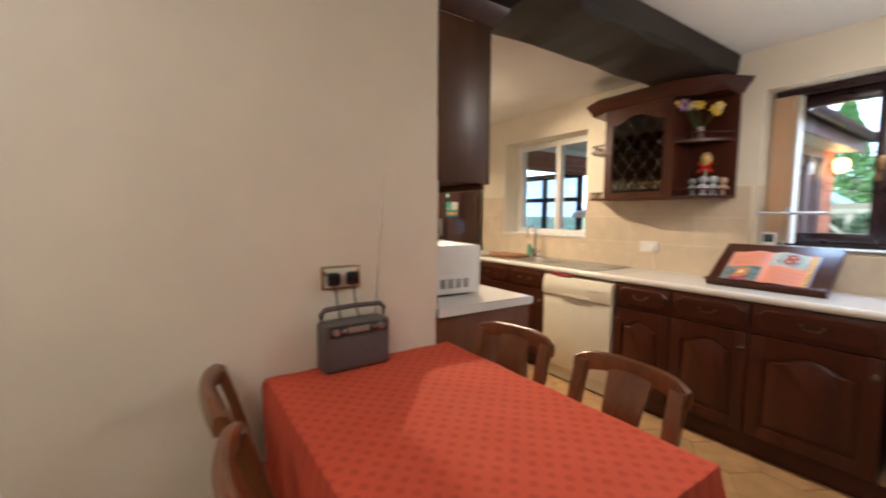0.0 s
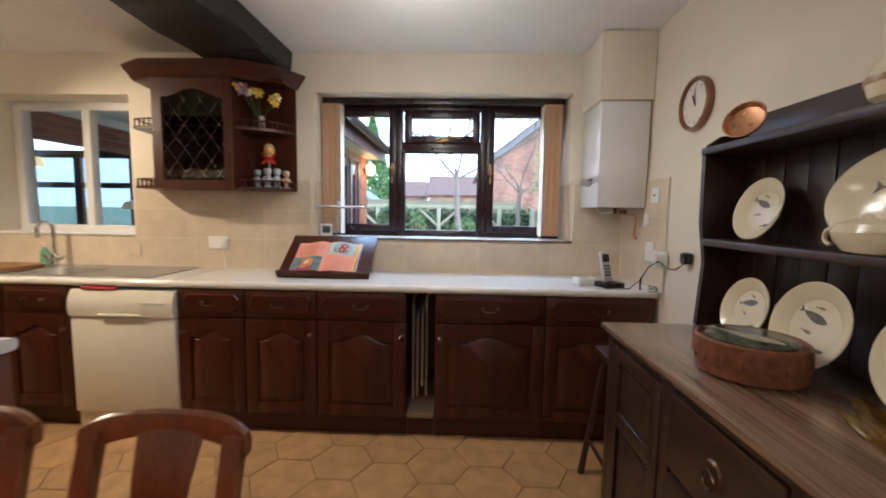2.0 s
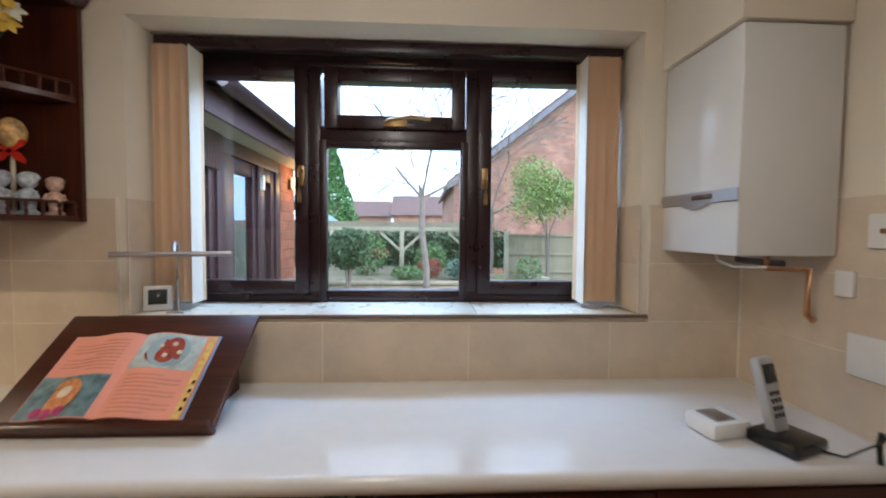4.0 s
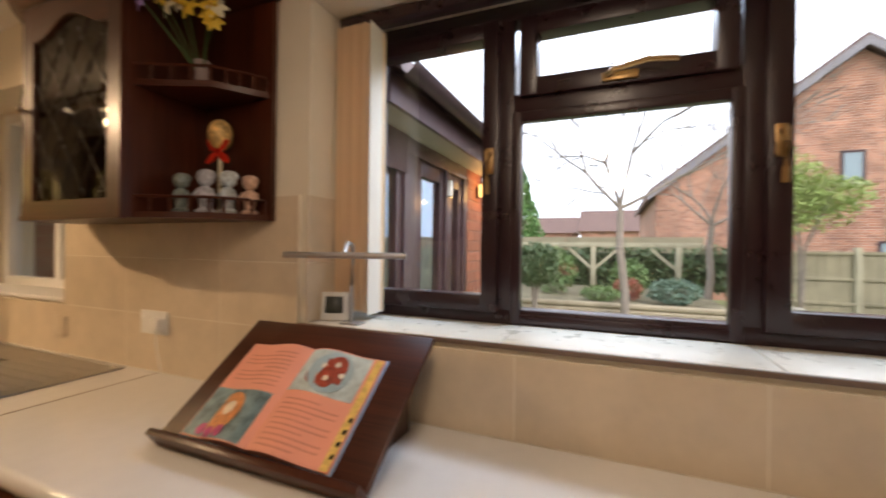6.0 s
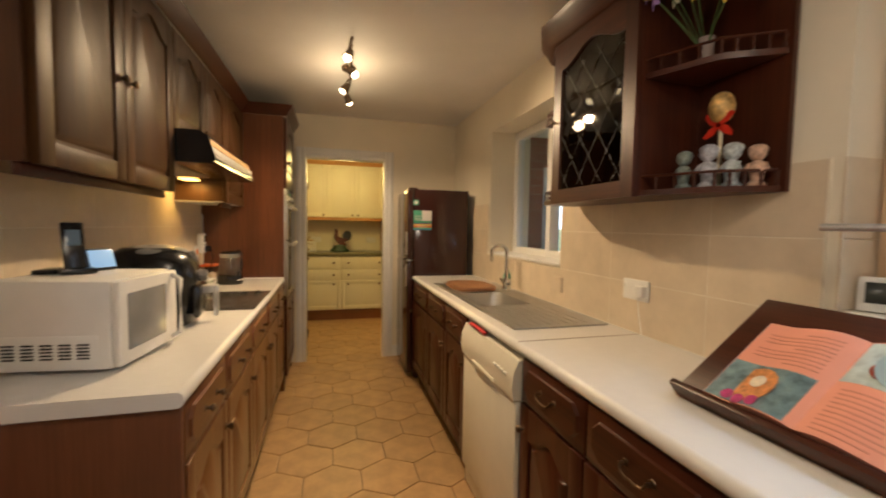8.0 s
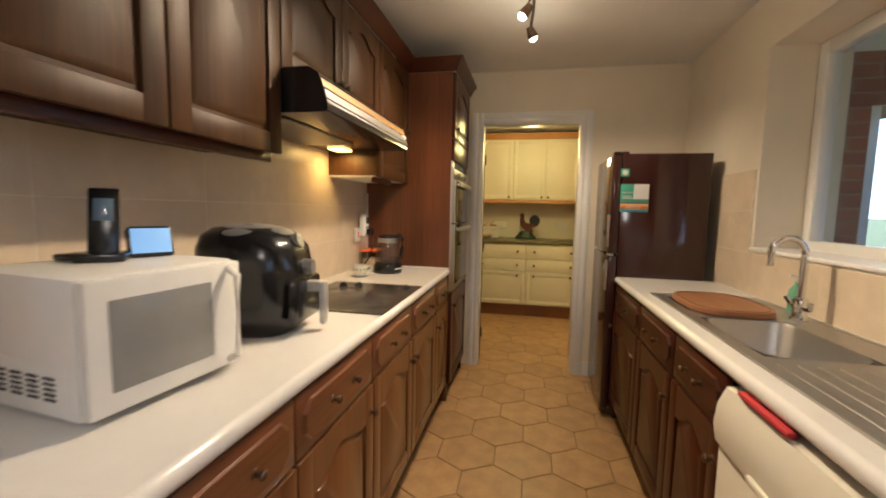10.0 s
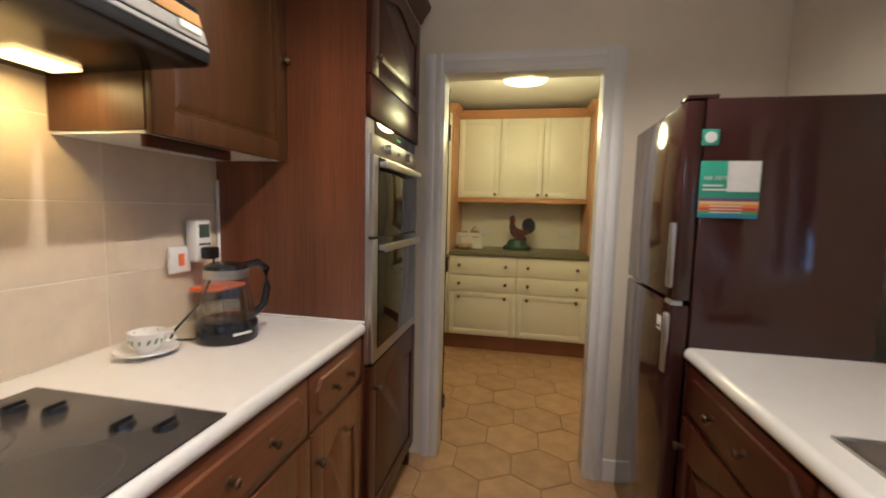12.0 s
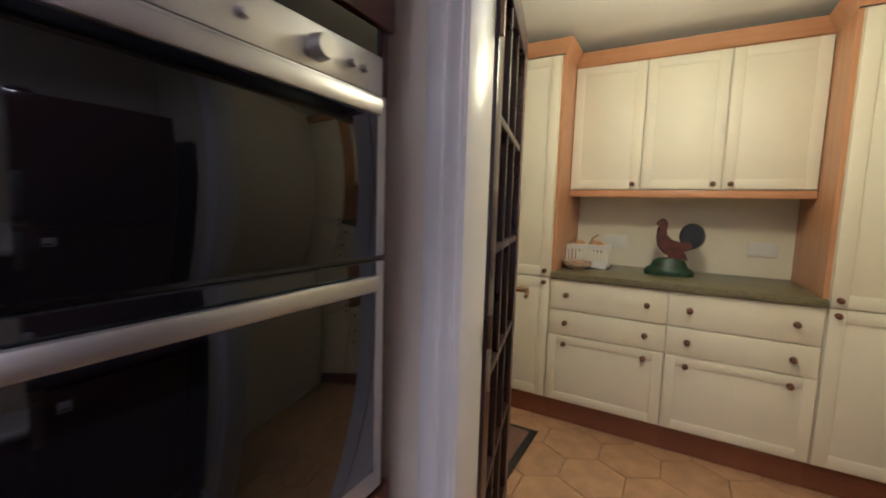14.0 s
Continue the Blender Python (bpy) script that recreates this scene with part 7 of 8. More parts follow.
def brick_wall_material(name, c1, c2, mortar, plane):
    """Far brickwork, laid by a brick pattern across one plane."""
    m, n, l, b = shader(name)
    co = n.new("ShaderNodeTexCoord").outputs["Object"]
    sx = n.new("ShaderNodeSeparateXYZ")
    cx = n.new("ShaderNodeCombineXYZ")
    l.new(co, sx.inputs[0])
    l.new(sx.outputs["Y" if plane == "x" else "X"], cx.inputs[0])
    l.new(sx.outputs["Z"], cx.inputs[1])
    br = n.new("ShaderNodeTexBrick")
    br.inputs["Scale"].default_value = 1.0
    br.inputs["Brick Width"].default_value, br.inputs["Row Height"].default_value, br.inputs["Mortar Size"].default_value = 0.225, 0.075, 0.006
    br.inputs["Color1"].default_value, br.inputs["Color2"].default_value, br.inputs["Mortar"].default_value = (*c1, 1), (*c2, 1), (*mortar, 1)
    l.new(cx.outputs[0], br.inputs["Vector"])
    blot = ramp(n, l, noise_node(n, l, co, 1.1, 5), ((0.3, (0.6,) * 3), (0.7, (1.2,) * 3)))
    l.new(mixed(n, l, 1.0, br.outputs["Color"], blot, "MULTIPLY"), b.inputs["Base Color"])
    b.inputs["Roughness"].default_value = 0.9
    bumped(n, l, b, br.outputs["Fac"], 0.4, 0.004)
    return m


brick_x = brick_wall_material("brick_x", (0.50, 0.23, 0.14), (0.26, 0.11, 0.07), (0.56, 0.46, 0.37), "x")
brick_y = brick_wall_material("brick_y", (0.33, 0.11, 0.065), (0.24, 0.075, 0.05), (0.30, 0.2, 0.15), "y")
roof_tile = plain("roof_tile", (0.16, 0.10, 0.085), 0.85, 0, 0.3, 3, 0.8, 12)

# garden room beside the kitchen
gr = thing("garden_room", "brown framed garden room attached to the house", "house", (0, 0, 0))
WY = 2.30
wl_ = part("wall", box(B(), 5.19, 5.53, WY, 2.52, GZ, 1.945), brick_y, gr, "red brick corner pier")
for r in range(27):
    for x0, x1 in (((5.192, 5.358), (5.362, 5.528)) if r % 2 else ((5.192, 5.273), (5.277, 5.443), (5.447, 5.528))):
        part("brick", box(B(), x0, x1, WY - 0.006, WY + 0.002, GZ + r * 0.075 + 0.005, GZ + r * 0.075 + 0.071, 0.002), brick_red, wl_, "", None)
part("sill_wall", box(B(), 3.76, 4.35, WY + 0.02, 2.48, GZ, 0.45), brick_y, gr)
fr_bar = (("post", 3.76, 3.86), ("post", 4.235, 4.40), ("post", 4.78, 4.86), ("post", 5.11, 5.19))
for nm, a, c in fr_bar:
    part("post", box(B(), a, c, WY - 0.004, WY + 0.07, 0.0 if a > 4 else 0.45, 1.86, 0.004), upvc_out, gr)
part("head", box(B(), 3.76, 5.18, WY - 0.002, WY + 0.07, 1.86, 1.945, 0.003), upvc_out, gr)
for i in range(18):
    part("cladding", box(B(), 3.76 + i * 0.028, 3.784 + i * 0.028, WY - 0.012, WY - 0.003, 1.75, 1.945), upvc_out, gr)
for a, c, z0 in ((3.86, 4.235, 0.47), (4.40, 4.78, 0.05), (4.86, 5.10, 0.05)):
    w = part("window", box(B(), a, a + 0.06, WY + 0.01, WY + 0.06, z0, 1.855, 0.003), upvc_out, gr)
    part("stile", box(B(), c - 0.06, c, WY + 0.01, WY + 0.06, z0, 1.855, 0.003), upvc_out, w)
    part("rail", box(B(), a + 0.06, c - 0.06, WY + 0.011, WY + 0.059, z0, z0 + 0.09, 0.003), upvc_out, w)
    part("rail", box(B(), a + 0.06, c - 0.06, WY + 0.011, WY + 0.059, 1.77, 1.855, 0.003), upvc_out, w)
    p = part("pane", box(B(), a + 0.055, c - 0.055, WY + 0.03, WY + 0.036, z0 + 0.085, 1.775), pane_glass, w, "", None)
for x, z in ((4.36, 1.10), (4.46, 1.10)):
    part("door_handle", tube(B(), [(x, WY - 0.004, z), (x, WY - 0.045, z), (x + 0.05, WY - 0.05, z)], 0.008, 8), chrome, gr)
for z in (0.35, 1.0, 1.75):
    part("hinge", box(B(), 4.80, 4.835, WY - 0.03, WY - 0.004, z - 0.05, z + 0.05, 0.004), white_plastic, gr)
part("soffit", box(B(), 3.76, 5.62, 2.13, 2.40, 1.946, 1.962), plain("soffit_pale", (0.42, 0.38, 0.33), 0.5), gr)
part("fascia", box(B(), 3.76, 5.62, 2.11, 2.13, 1.93, 2.075), upvc_out, gr)
bm = B()
rg = [[bm.verts.new((x, 2.06 + 0.055 * math.cos(radians(a)), 2.075 + 0.055 * math.sin(radians(a)))) for a in range(180, 361, 20)] for x in (3.76, 5.66)]
for i in range(9):
    bm.faces.new((rg[0][i], rg[0][i + 1], rg[1][i + 1], rg[1][i]))
bmesh.ops.solidify(bm, geom=bm.faces[:], thickness=0.004)
part("gutter", bm, upvc_out, gr)
bm = prism(B(), [(2.06, 2.10), (4.4, 3.2), (6.8, 2.26), (6.8, 2.20), (4.4, 3.12), (2.06, 2.04)], Matrix(((0, 0, 1, 3.76), (1, 0, 0, 0), (0, 1, 0, 0), (0, 0, 0, 1))), 1.88)
part("roof", bm, roof_tile, gr)
part("inner_ceiling", box(B(), 3.76, 5.45, 2.62, 6.5, 2.25, 2.29), ceiling_paint, gr)
part("floor", box(B(), 3.745, 5.5, 2.36, 6.6, GZ - 0.02, -0.02), plain("room_floor", (0.35, 0.24, 0.16), 0.6), gr)
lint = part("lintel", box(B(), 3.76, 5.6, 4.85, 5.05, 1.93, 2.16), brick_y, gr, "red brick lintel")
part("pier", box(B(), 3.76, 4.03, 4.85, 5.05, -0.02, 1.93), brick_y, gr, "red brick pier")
part("end_wall", box(B(), 5.40, 5.45, 2.53, 4.84, -0.02, 0.6), brick_x, gr)
part("upper_wall", box(B(), 3.76, 5.45, 4.86, 5.04, 2.16, 2.249), white_gloss, gr)
part("back_wall", box(B(), 3.76, 5.2, 6.5, 6.6, -0.02, 2.25), plain("room_white", (0.6, 0.6, 0.58), 0.8), gr)
bm = bar_ring(B(), 5.40, 5.45, 5.06, 6.55, 0.9, 2.0, 0.09)
box(bm, 5.402, 5.448, 5.75, 5.84, 0.95, 1.95, 0.003)
box(bm, 5.403, 5.447, 5.12, 6.5, 1.55, 1.62, 0.003)
part("back_window", bm, upvc, gr)
part("end_glazing", bar_ring(B(), 5.40, 5.45, 2.53, 4.84, 0.6, 2.1, 0.1), upvc, gr)
# tint added to dim the sky seen through the garden room
tinted = clear("sky_dim_pane", (0.62, 0.70, 0.78))
for y0, y1, z0, z1 in ((2.6, 4.8, 0.68, 2.02), (5.12, 6.5, 0.96, 1.94)):
    part("sky_dim_pane", box(B(), 5.42, 5.426, y0, y1, z0, z1), tinted, gr, "", None)
part("end_glazing", box(B(), 5.402, 5.448, 3.4, 3.5, 0.65, 2.05, 0.003), upvc, gr)
part("end_glazing", box(B(), 5.402, 5.448, 4.1, 4.2, 0.65, 2.05, 0.003), upvc, gr)
part("under_wall", box(B(), 5.40, 5.45, 5.05, 6.6, -0.02, 0.9), brick_x, gr)
fl = thing("floor_lamp", "white shaded floor lamp in the garden room", "lamp", (4.72, 4.45, -0.02))
part("base", lathe(B(), [(0.13, 0), (0.13, 0.015), (0.02, 0.03)], (0, 0, 0), 24), antique, fl)
part("pole", cyl(B(), (0, 0, 0.02), (0, 0, 1.42), 0.012, None, 10), white_plastic, fl)
part("shade", lathe(B(), [(0.19, 1.33), (0.16, 1.40), (0.05, 1.43), (0.05, 1.427), (0.155, 1.395), (0.185, 1.33)], (0, 0, 0), 28), white_plastic, fl)
for x in (4.35, 4.85):
    pl = thing("pendant_light", "small yellow glass pendant shade", "lamp", (x, 5.7, 1.75), 0, "pendants in the garden room")
    part("shade", lathe(B(), [(0.06, 0), (0.04, 0.09), (0.012, 0.1)], (0, 0, 0), 16), glow("pendant_glow", (0.95, 0.78, 0.35), 0.9), pl, smooth=None)
    part("cord", cyl(B(), (0, 0, 0.1), (0, 0, 0.499), 0.004, None, 6), black_plastic, pl)
wlight = thing("outdoor_wall_light", "small lit wall lantern on the brick corner", "lamp", (5.40, 2.29, 1.80))
part("bracket", box(B(), -0.03, 0.03, -0.02, 0, -0.04, 0.04, 0.004), antique, wlight)
ol = part("lantern", lathe(B(), [(0.02, -0.06), (0.05, -0.03), (0.055, 0.05), (0.02, 0.08)], (0, -0.07, 0), 16), glow("lantern_glow", (1.0, 0.62, 0.2), 5.0), wlight, "glowing amber lantern")
ol.visible_shadow = False

# fence, raised bed, pergola
fence_wood = wood("fence_wood", (0.20, 0.18, 0.11), (0.36, 0.32, 0.21), "z", 0.85, 0.0)
sleeper_wood = wood("sleeper_wood", (0.22, 0.18, 0.11), (0.46, 0.39, 0.27), "y", 0.85, 0.0)
post_wood = wood("post_wood", (0.30, 0.28, 0.19), (0.50, 0.46, 0.32), "z", 0.85, 0.0)
bark = plain("bark", (0.24, 0.20, 0.165), 0.9, 0, 0.35, 18, 0.8, 40)
FENX = 12.2
for i in range(5):
    y1 = -0.9 - i * 1.9
    fp = thing("fence_panel", "weathered timber fence panel with horizontal battens", "fence", (FENX, y1, GZ), 0, "garden fence panels")
    part("post", box(B(), -0.05, 0.05, -0.05, 0.05, 0, 1.62, 0.006), post_wood, fp)
    for k in range(18):
        part("board", box(B(), 0.0, 0.015 + 0.004 * (k % 2), -0.06 - k * 0.1 - 0.098, -0.06 - k * 0.1, 0.06, 1.52), fence_wood, fp)
    for z in (0.12, 0.55, 1.0, 1.48):
        part("batten", box(B(), -0.035, 0.0, -1.85, -0.055, z, z + 0.06, 0.003), fence_wood, fp)
bed = thing("raised_bed", "raised garden bed faced with stacked round timbers", "planter", (10.55, 0, GZ))
for r in range(5):
    for a, c in ((-0.65, 2.1), (2.1, 5.2)):
        part("sleeper", cyl(B(), (0, a + 0.01, 0.06 + r * 0.108), (0, c - 0.01, 0.06 + r * 0.108), 0.056, None, 10), sleeper_wood, bed)
part("soil", box(B(), 0.03, 4.6, -0.6, 5.2, 0, 0.5, 0.02), plain("soil", (0.17, 0.15, 0.09), 0.95, 0, 0.5, 5, 1.0, 20), bed)
pg_ = thing("pergola", "weathered timber pergola with braced posts", "pergola", (13.4, 0, 0.35))
for y in (3.7, 1.79, -0.10):
    pst = part("post", box(B(), -0.06, 0.06, y - 0.06, y + 0.06, 0, 1.09, 0.006), post_wood, pg_)
    for s in (-1, 1):
        if y < 0 and s < 0:
            continue
        bm = box(B(), -0.03, 0.03, -0.035, 0.035, 0, 0.78)
        bm.transform(Matrix.Translation((0, y, 0.52)) @ Matrix.Rotation(radians(-48 * s), 4, "X"))
        part("brace", bm, post_wood, pst)
part("beam", box(B(), -0.06, 0.06, -0.55, 4.4, 1.09, 1.20, 0.006), post_wood, pg_)


# ---- plants ----
def leaf_cloud(bm, rng, count, place, size, flat=0.6):
    """Single small leaves, each a bent quad, at points from place()."""
    for _ in range(count):
        p = place()
        s = size * rng.uniform(0.6, 1.3)
        q = Euler((rng.uniform(-1.2, 1.2), rng.uniform(-1.2, 1.2), rng.uniform(0, 6.28))).to_matrix()
        a, c, d, e = (q @ Vector(v) * s for v in ((-0.5, 0, 0), (0, -0.28, 0.08), (0.5, 0, 0), (0, 0.28, 0.08)))
        bm.faces.new([bm.verts.new(p + v) for v in (a, c, d, e)])


def in_ball(rng, c, r, squash=(1, 1, 1), shell=0.5):
    def f():
        while True:
            v = Vector((rng.uniform(-1, 1), rng.uniform(-1, 1), rng.uniform(-1, 1)))
            if shell < v.length < 1:
                k = 1 + 0.18 * noise.noise(v * 2.2 + Vector(c))
                return Vector(c) + Vector((v.x * squash[0], v.y * squash[1], v.z * squash[2])) * r * k
    return f


def foliage(name, col, var=0.4):
    m = plain(name, col, 0.55, 0, var, 30, 0)
    m.node_tree.nodes["Principled BSDF"].inputs["Transmission Weight"].default_value = 0.0
    return m


leaf_dark, leaf_mid, leaf_lime = foliage("leaf_dark", (0.065, 0.115, 0.045)), foliage("leaf_mid", (0.12, 0.21, 0.065)), foliage("leaf_lime", (0.27, 0.36, 0.10))
leaf_red, leaf_blue, leaf_con = foliage("leaf_red", (0.28, 0.07, 0.04)), foliage("leaf_blue", (0.12, 0.2, 0.14)), foliage("leaf_conifer", (0.10, 0.24, 0.06))


def shrub(name, label, at, r, squash, material, count, size, stem=None, cat="shrub"):
    rng = random.Random(int(abs(at[0] * 100 + at[1] * 37)))
    t = thing(name, label, cat, at)
    bm = B()
    for k in range(5):
        a = k * 1.26
        top_ = (0.5 * r * math.cos(a), 0.5 * r * math.sin(a), r * squash[2])
        tube(bm, [(0, 0, 0), (0.05 * math.cos(a), 0.05 * math.sin(a), (stem or 0) * 0.9 + 0.02), (top_[0], top_[1], (stem or 0) + top_[2])], 0.02 if stem else 0.012, 6)
    part("trunk" if stem else "stems", bm, bark, t)
    bm = B()
    if cat == "tree":
        for k in range(9):
            a, q = rng.uniform(0, 6.28), rng.uniform(0.25, 0.62) * r
            c = (q * math.cos(a), q * math.sin(a), stem + r * squash[2] * rng.uniform(0.35, 1.55))
            leaf_cloud(bm, rng, count // 9, in_ball(rng, c, r * rng.uniform(0.46, 0.70), (1, 1, 0.75), 0.3), size)
    else:
        leaf_cloud(bm, rng, count, in_ball(rng, (0, 0, (stem or 0) + r * squash[2] * 0.95), r, squash, 0.55), size)
    part("crown" if stem else "foliage", bm, material, t, smooth=None)
    return t


shrub("topiary_shrub", "round clipped camellia on a bare stem", (9.9, 2.63, GZ), 0.43, (1, 1, 0.95), leaf_dark, 2600, 0.075, 0.85)
shrub("garden_tree", "slim young evergreen tree with a loose lime green crown", (11.4, -1.72, GZ), 0.95, (1, 1, 0.85), leaf_lime, 6300, 0.07, 1.75, "tree")
shrub("low_shrub", "low grassy green shrub on the raised bed", (11.1, 1.55, 0.35), 0.32, (1, 1.2, 0.5), leaf_mid, 700, 0.07)
shrub("low_shrub", "low rusty red shrub on the raised bed", (11.5, 1.05, 0.35), 0.3, (1, 1, 0.8), leaf_red, 700, 0.06)
shrub("low_shrub", "blue-green spiky shrub on the raised bed", (11.2, 0.25, 0.35), 0.42, (1, 1.1, 0.6), leaf_blue, 900, 0.09)
shrub("leafy_shrub", "fresh green leafy shrub by the pergola", (12.3, 1.0, 0.35), 0.42, (1, 1, 1.0), leaf_mid, 900, 0.09)
shrub("leafy_shrub", "tall green shrub with red new leaves", (12.2, 2.6, 0.35), 0.55, (1, 1, 1.0), leaf_mid, 1000, 0.09)
shrub("leafy_shrub", "small shrub with red leaf tips", (12.4, 2.3, 0.75), 0.22, (1, 1, 0.7), leaf_red, 260, 0.08)
shrub("sapling", "small bright green sapling by the fence", (11.3, -1.25, GZ), 0.32, (1, 1, 1.3), leaf_mid, 420, 0.085, 0.25)
shrub("low_shrub", "low reddish shrub by the fence", (11.0, -3.5, GZ), 0.55, (1, 1, 0.8), leaf_red, 700, 0.07)
for y, r in ((0.2, 0.3), (1.6, 0.25), (2.4, 0.3), (-0.6, 0.3), (3.2, 0.3)):
    shrub("ground_plant", "low green ground plant before the raised bed", (10.1, y, GZ), r, (1, 1.4, 0.35), leaf_mid, 350, 0.06)
rng = random.Random(11)
hedge = thing("hedge", "tall dark green hedge behind the pergola", "hedge", (15.0, 0, 0.3))
bm = B()
leaf_cloud(bm, rng, 5200, lambda: Vector((rng.uniform(-0.35, 0.2), rng.uniform(-1.6, 6.5), rng.uniform(0.0, 1.12) + 0.1 * math.sin(rng.uniform(0, 30)))), 0.15)
part("foliage", bm, leaf_dark, hedge, smooth=None)
# solid near-black box among the leaves, painted as the hedge's inner shade
part("twigs", box(B(), -0.1, 0.2, -1.5, 6.4, 0, 1.0, 0.05), plain("hedge_inner_shade", (0.02, 0.03, 0.012), 0.95, 0, 0.5, 8, 1.0, 10), hedge)
con = thing("conifer", "tall pointed green conifer", "tree", (20.4, 5.35, GZ))
bm = B()
def in_cone():
    h = rng.random() ** 1.2
    a = rng.uniform(0, 6.283)
    r = (1 - h) * (1.65 + 0.2 * math.sin(a * 5 + h * 30)) * rng.uniform(0.75, 1.0) + 0.03
    return Vector((r * math.cos(a), r * math.sin(a), 0.5 + h * 5.5))
leaf_cloud(bm, rng, 8000, in_cone, 0.19)
part("crown", bm, leaf_con, con, smooth=None)
part("trunk", cyl(B(), (0, 0, 0), (0, 0, 4.5), 0.12, 0.03, 10), bark, con)


def bare_tree(at, h, seedn, first_fork, lean, spread, label, depth=5):
    rng = random.Random(seedn)
    t = thing("bare_tree", label, "tree", at)
    twig_list = []

    def grow(p, d, length, r, level):
        pts = [p]
        n_ = 5
        for i in range(n_):
            d = (d + Vector((rng.gauss(0, 0.09), rng.gauss(0, 0.09), 0.03))).normalized()
            pts.append(pts[-1] + d * length / n_)
        twig_list.append((pts, r, level))
        if level >= depth:
            return
        for k in range(2 if level else 3):
            a = rng.uniform(0.35, 0.85) * spread
            ax = Vector((rng.gauss(0, 1), rng.gauss(0, 1), rng.gauss(0, 0.3))).normalized()
            start = pts[-1] if k < 2 else pts[-2]
            grow(start, (Matrix.Rotation(a, 3, ax) @ d).normalized(), length * rng.uniform(0.66, 0.9), max(0.007, r * 0.64), level + 1)
        if level > 0 and rng.random() < 0.7:
            grow(pts[2], (Matrix.Rotation(0.9, 3, Vector((rng.gauss(0, 1), rng.gauss(0, 1), 0.1)).normalized()) @ d).normalized(), length * 0.6, max(0.006, r * 0.45), level + 1)

    trunk_top = Vector((lean[0], lean[1], first_fork))
    bm = B()
    tr = [Vector((0, 0, 0)), trunk_top * 0.35 + Vector((0, -0.03, 0)), trunk_top * 0.7 + Vector((0, 0.03, 0)), trunk_top]
    def taper(bm, pts, r0, r1, seg):
        rg = []
        for i, p in enumerate(pts):
            a, b = pts[max(0, i - 1)], pts[min(len(pts) - 1, i + 1)]
            q = (b - a).to_track_quat("Z", "Y")
            r = r0 + (r1 - r0) * i / (len(pts) - 1)
            rg.append([bm.verts.new(p + q @ Vector((r * math.cos(6.2832 * k / seg), r * math.sin(6.2832 * k / seg), 0))) for k in range(seg)])
        for a, b in zip(rg, rg[1:]):
            for k in range(seg):
                bm.faces.new((a[k], a[(k + 1) % seg], b[(k + 1) % seg], b[k]))
    taper(bm, tr, 0.08, 0.055, 10)
    part("trunk", bm, bark, t)
    for d0 in ((0.1, 0.75, 0.85), (0.0, -0.12, 1.0), (0.1, -0.9, 0.45), (0.2, 0.25, 1.0)):
        grow(trunk_top, Vector(d0).normalized(), h * 0.30, 0.036, 1)
    lv = {}
    for pts, r, level in twig_list:
        lv.setdefault(min(level, 3), []).append((pts, r))
    for level, items in lv.items():
        bm = B()
        for pts, r in items:
            taper(bm, pts, r, r * 0.66, 6 if level < 3 else 4)
        ob = part("limbs" if level < 3 else "twigs", bm, bark, t)
        ob["kind"] = "stuff"
    return t


bare_tree((10.2, 1.12, GZ), 3.1, 4, 2.25, (0.0, 0.10), 0.9, "bare winter tree with thin spreading branches", 6)
bare_tree((12.6, -0.55, 0.3), 2.6, 9, 1.6, (0.0, -0.05), 0.8, "slender bare tree with pale bark", 4)
bb_ = thing("bird_bath", "pale stone bird bath on the lawn", "bird bath", (11.2, -1.45, GZ))
stone = plain("stone", (0.45, 0.42, 0.35), 0.85, 0, 0.2, 15, 0.5)
part("pedestal", lathe(B(), [(0.12, 0), (0.12, 0.06), (0.07, 0.1), (0.06, 0.4), (0.1, 0.48)], (0, 0, 0), 20), stone, bb_)
part("basin", lathe(B(), [(0.1, 0.48), (0.24, 0.52), (0.25, 0.56), (0.21, 0.55), (0, 0.51)], (0, 0, 0), 24), stone, bb_)


def gable_house(name, label, x, yc, half, eave, apex, deep, wall_m, wins, face_axis="x"):
    h = thing(name, label, "house", (x, yc, GZ))
    m = Matrix(((0, 0, 1, 0), (1, 0, 0, 0), (0, 1, 0, 0), (0, 0, 0, 1)))
    wl2 = part("wall", prism(B(), [(-half, 0), (half, 0), (half, eave), (0, apex), (-half, eave)], m, deep), wall_m, h, smooth=None)
    rf = part("roof", prism(B(), [(-half - 0.25, eave - 0.12), (0, apex + 0.12), (half + 0.25, eave - 0.12), (half + 0.25, eave + 0.12), (0, apex + 0.38), (-half - 0.25, eave + 0.12)], m @ Matrix.Translation((0, 0, -0.25)), deep + 0.5), roof_tile, h, "brown tiled roof", None)
    bm = prism(B(), [(-half - 0.27, eave - 0.22), (0, apex + 0.02), (half + 0.27, eave - 0.22), (half + 0.27, eave + 0.02), (0, apex + 0.28), (-half - 0.27, eave + 0.02)], m @ Matrix.Translation((0, 0, -0.29)), 0.035)
    part("bargeboard", bm, plain("barge_grey", (0.22, 0.21, 0.23), 0.6), rf, "grey bargeboard", None)
    for y, z, w, hh in wins:
        wn_ = part("window", bar_ring(B(), -0.03, 0.05, y - w / 2, y + w / 2, z, z + hh, 0.07, 0), upvc_out, h, "brown framed window", None)
        part("pane", box(B(), -0.012, 0.0, y - w / 2 + 0.06, y + w / 2 - 0.06, z + 0.06, z + hh - 0.06), plain("far_glass", (0.25, 0.33, 0.36), 0.1), wn_, "", None)
        part("sill", box(B(), -0.08, 0.0, y - w / 2 - 0.05, y + w / 2 + 0.05, z - 0.08, z), stone, wn_)
    return h


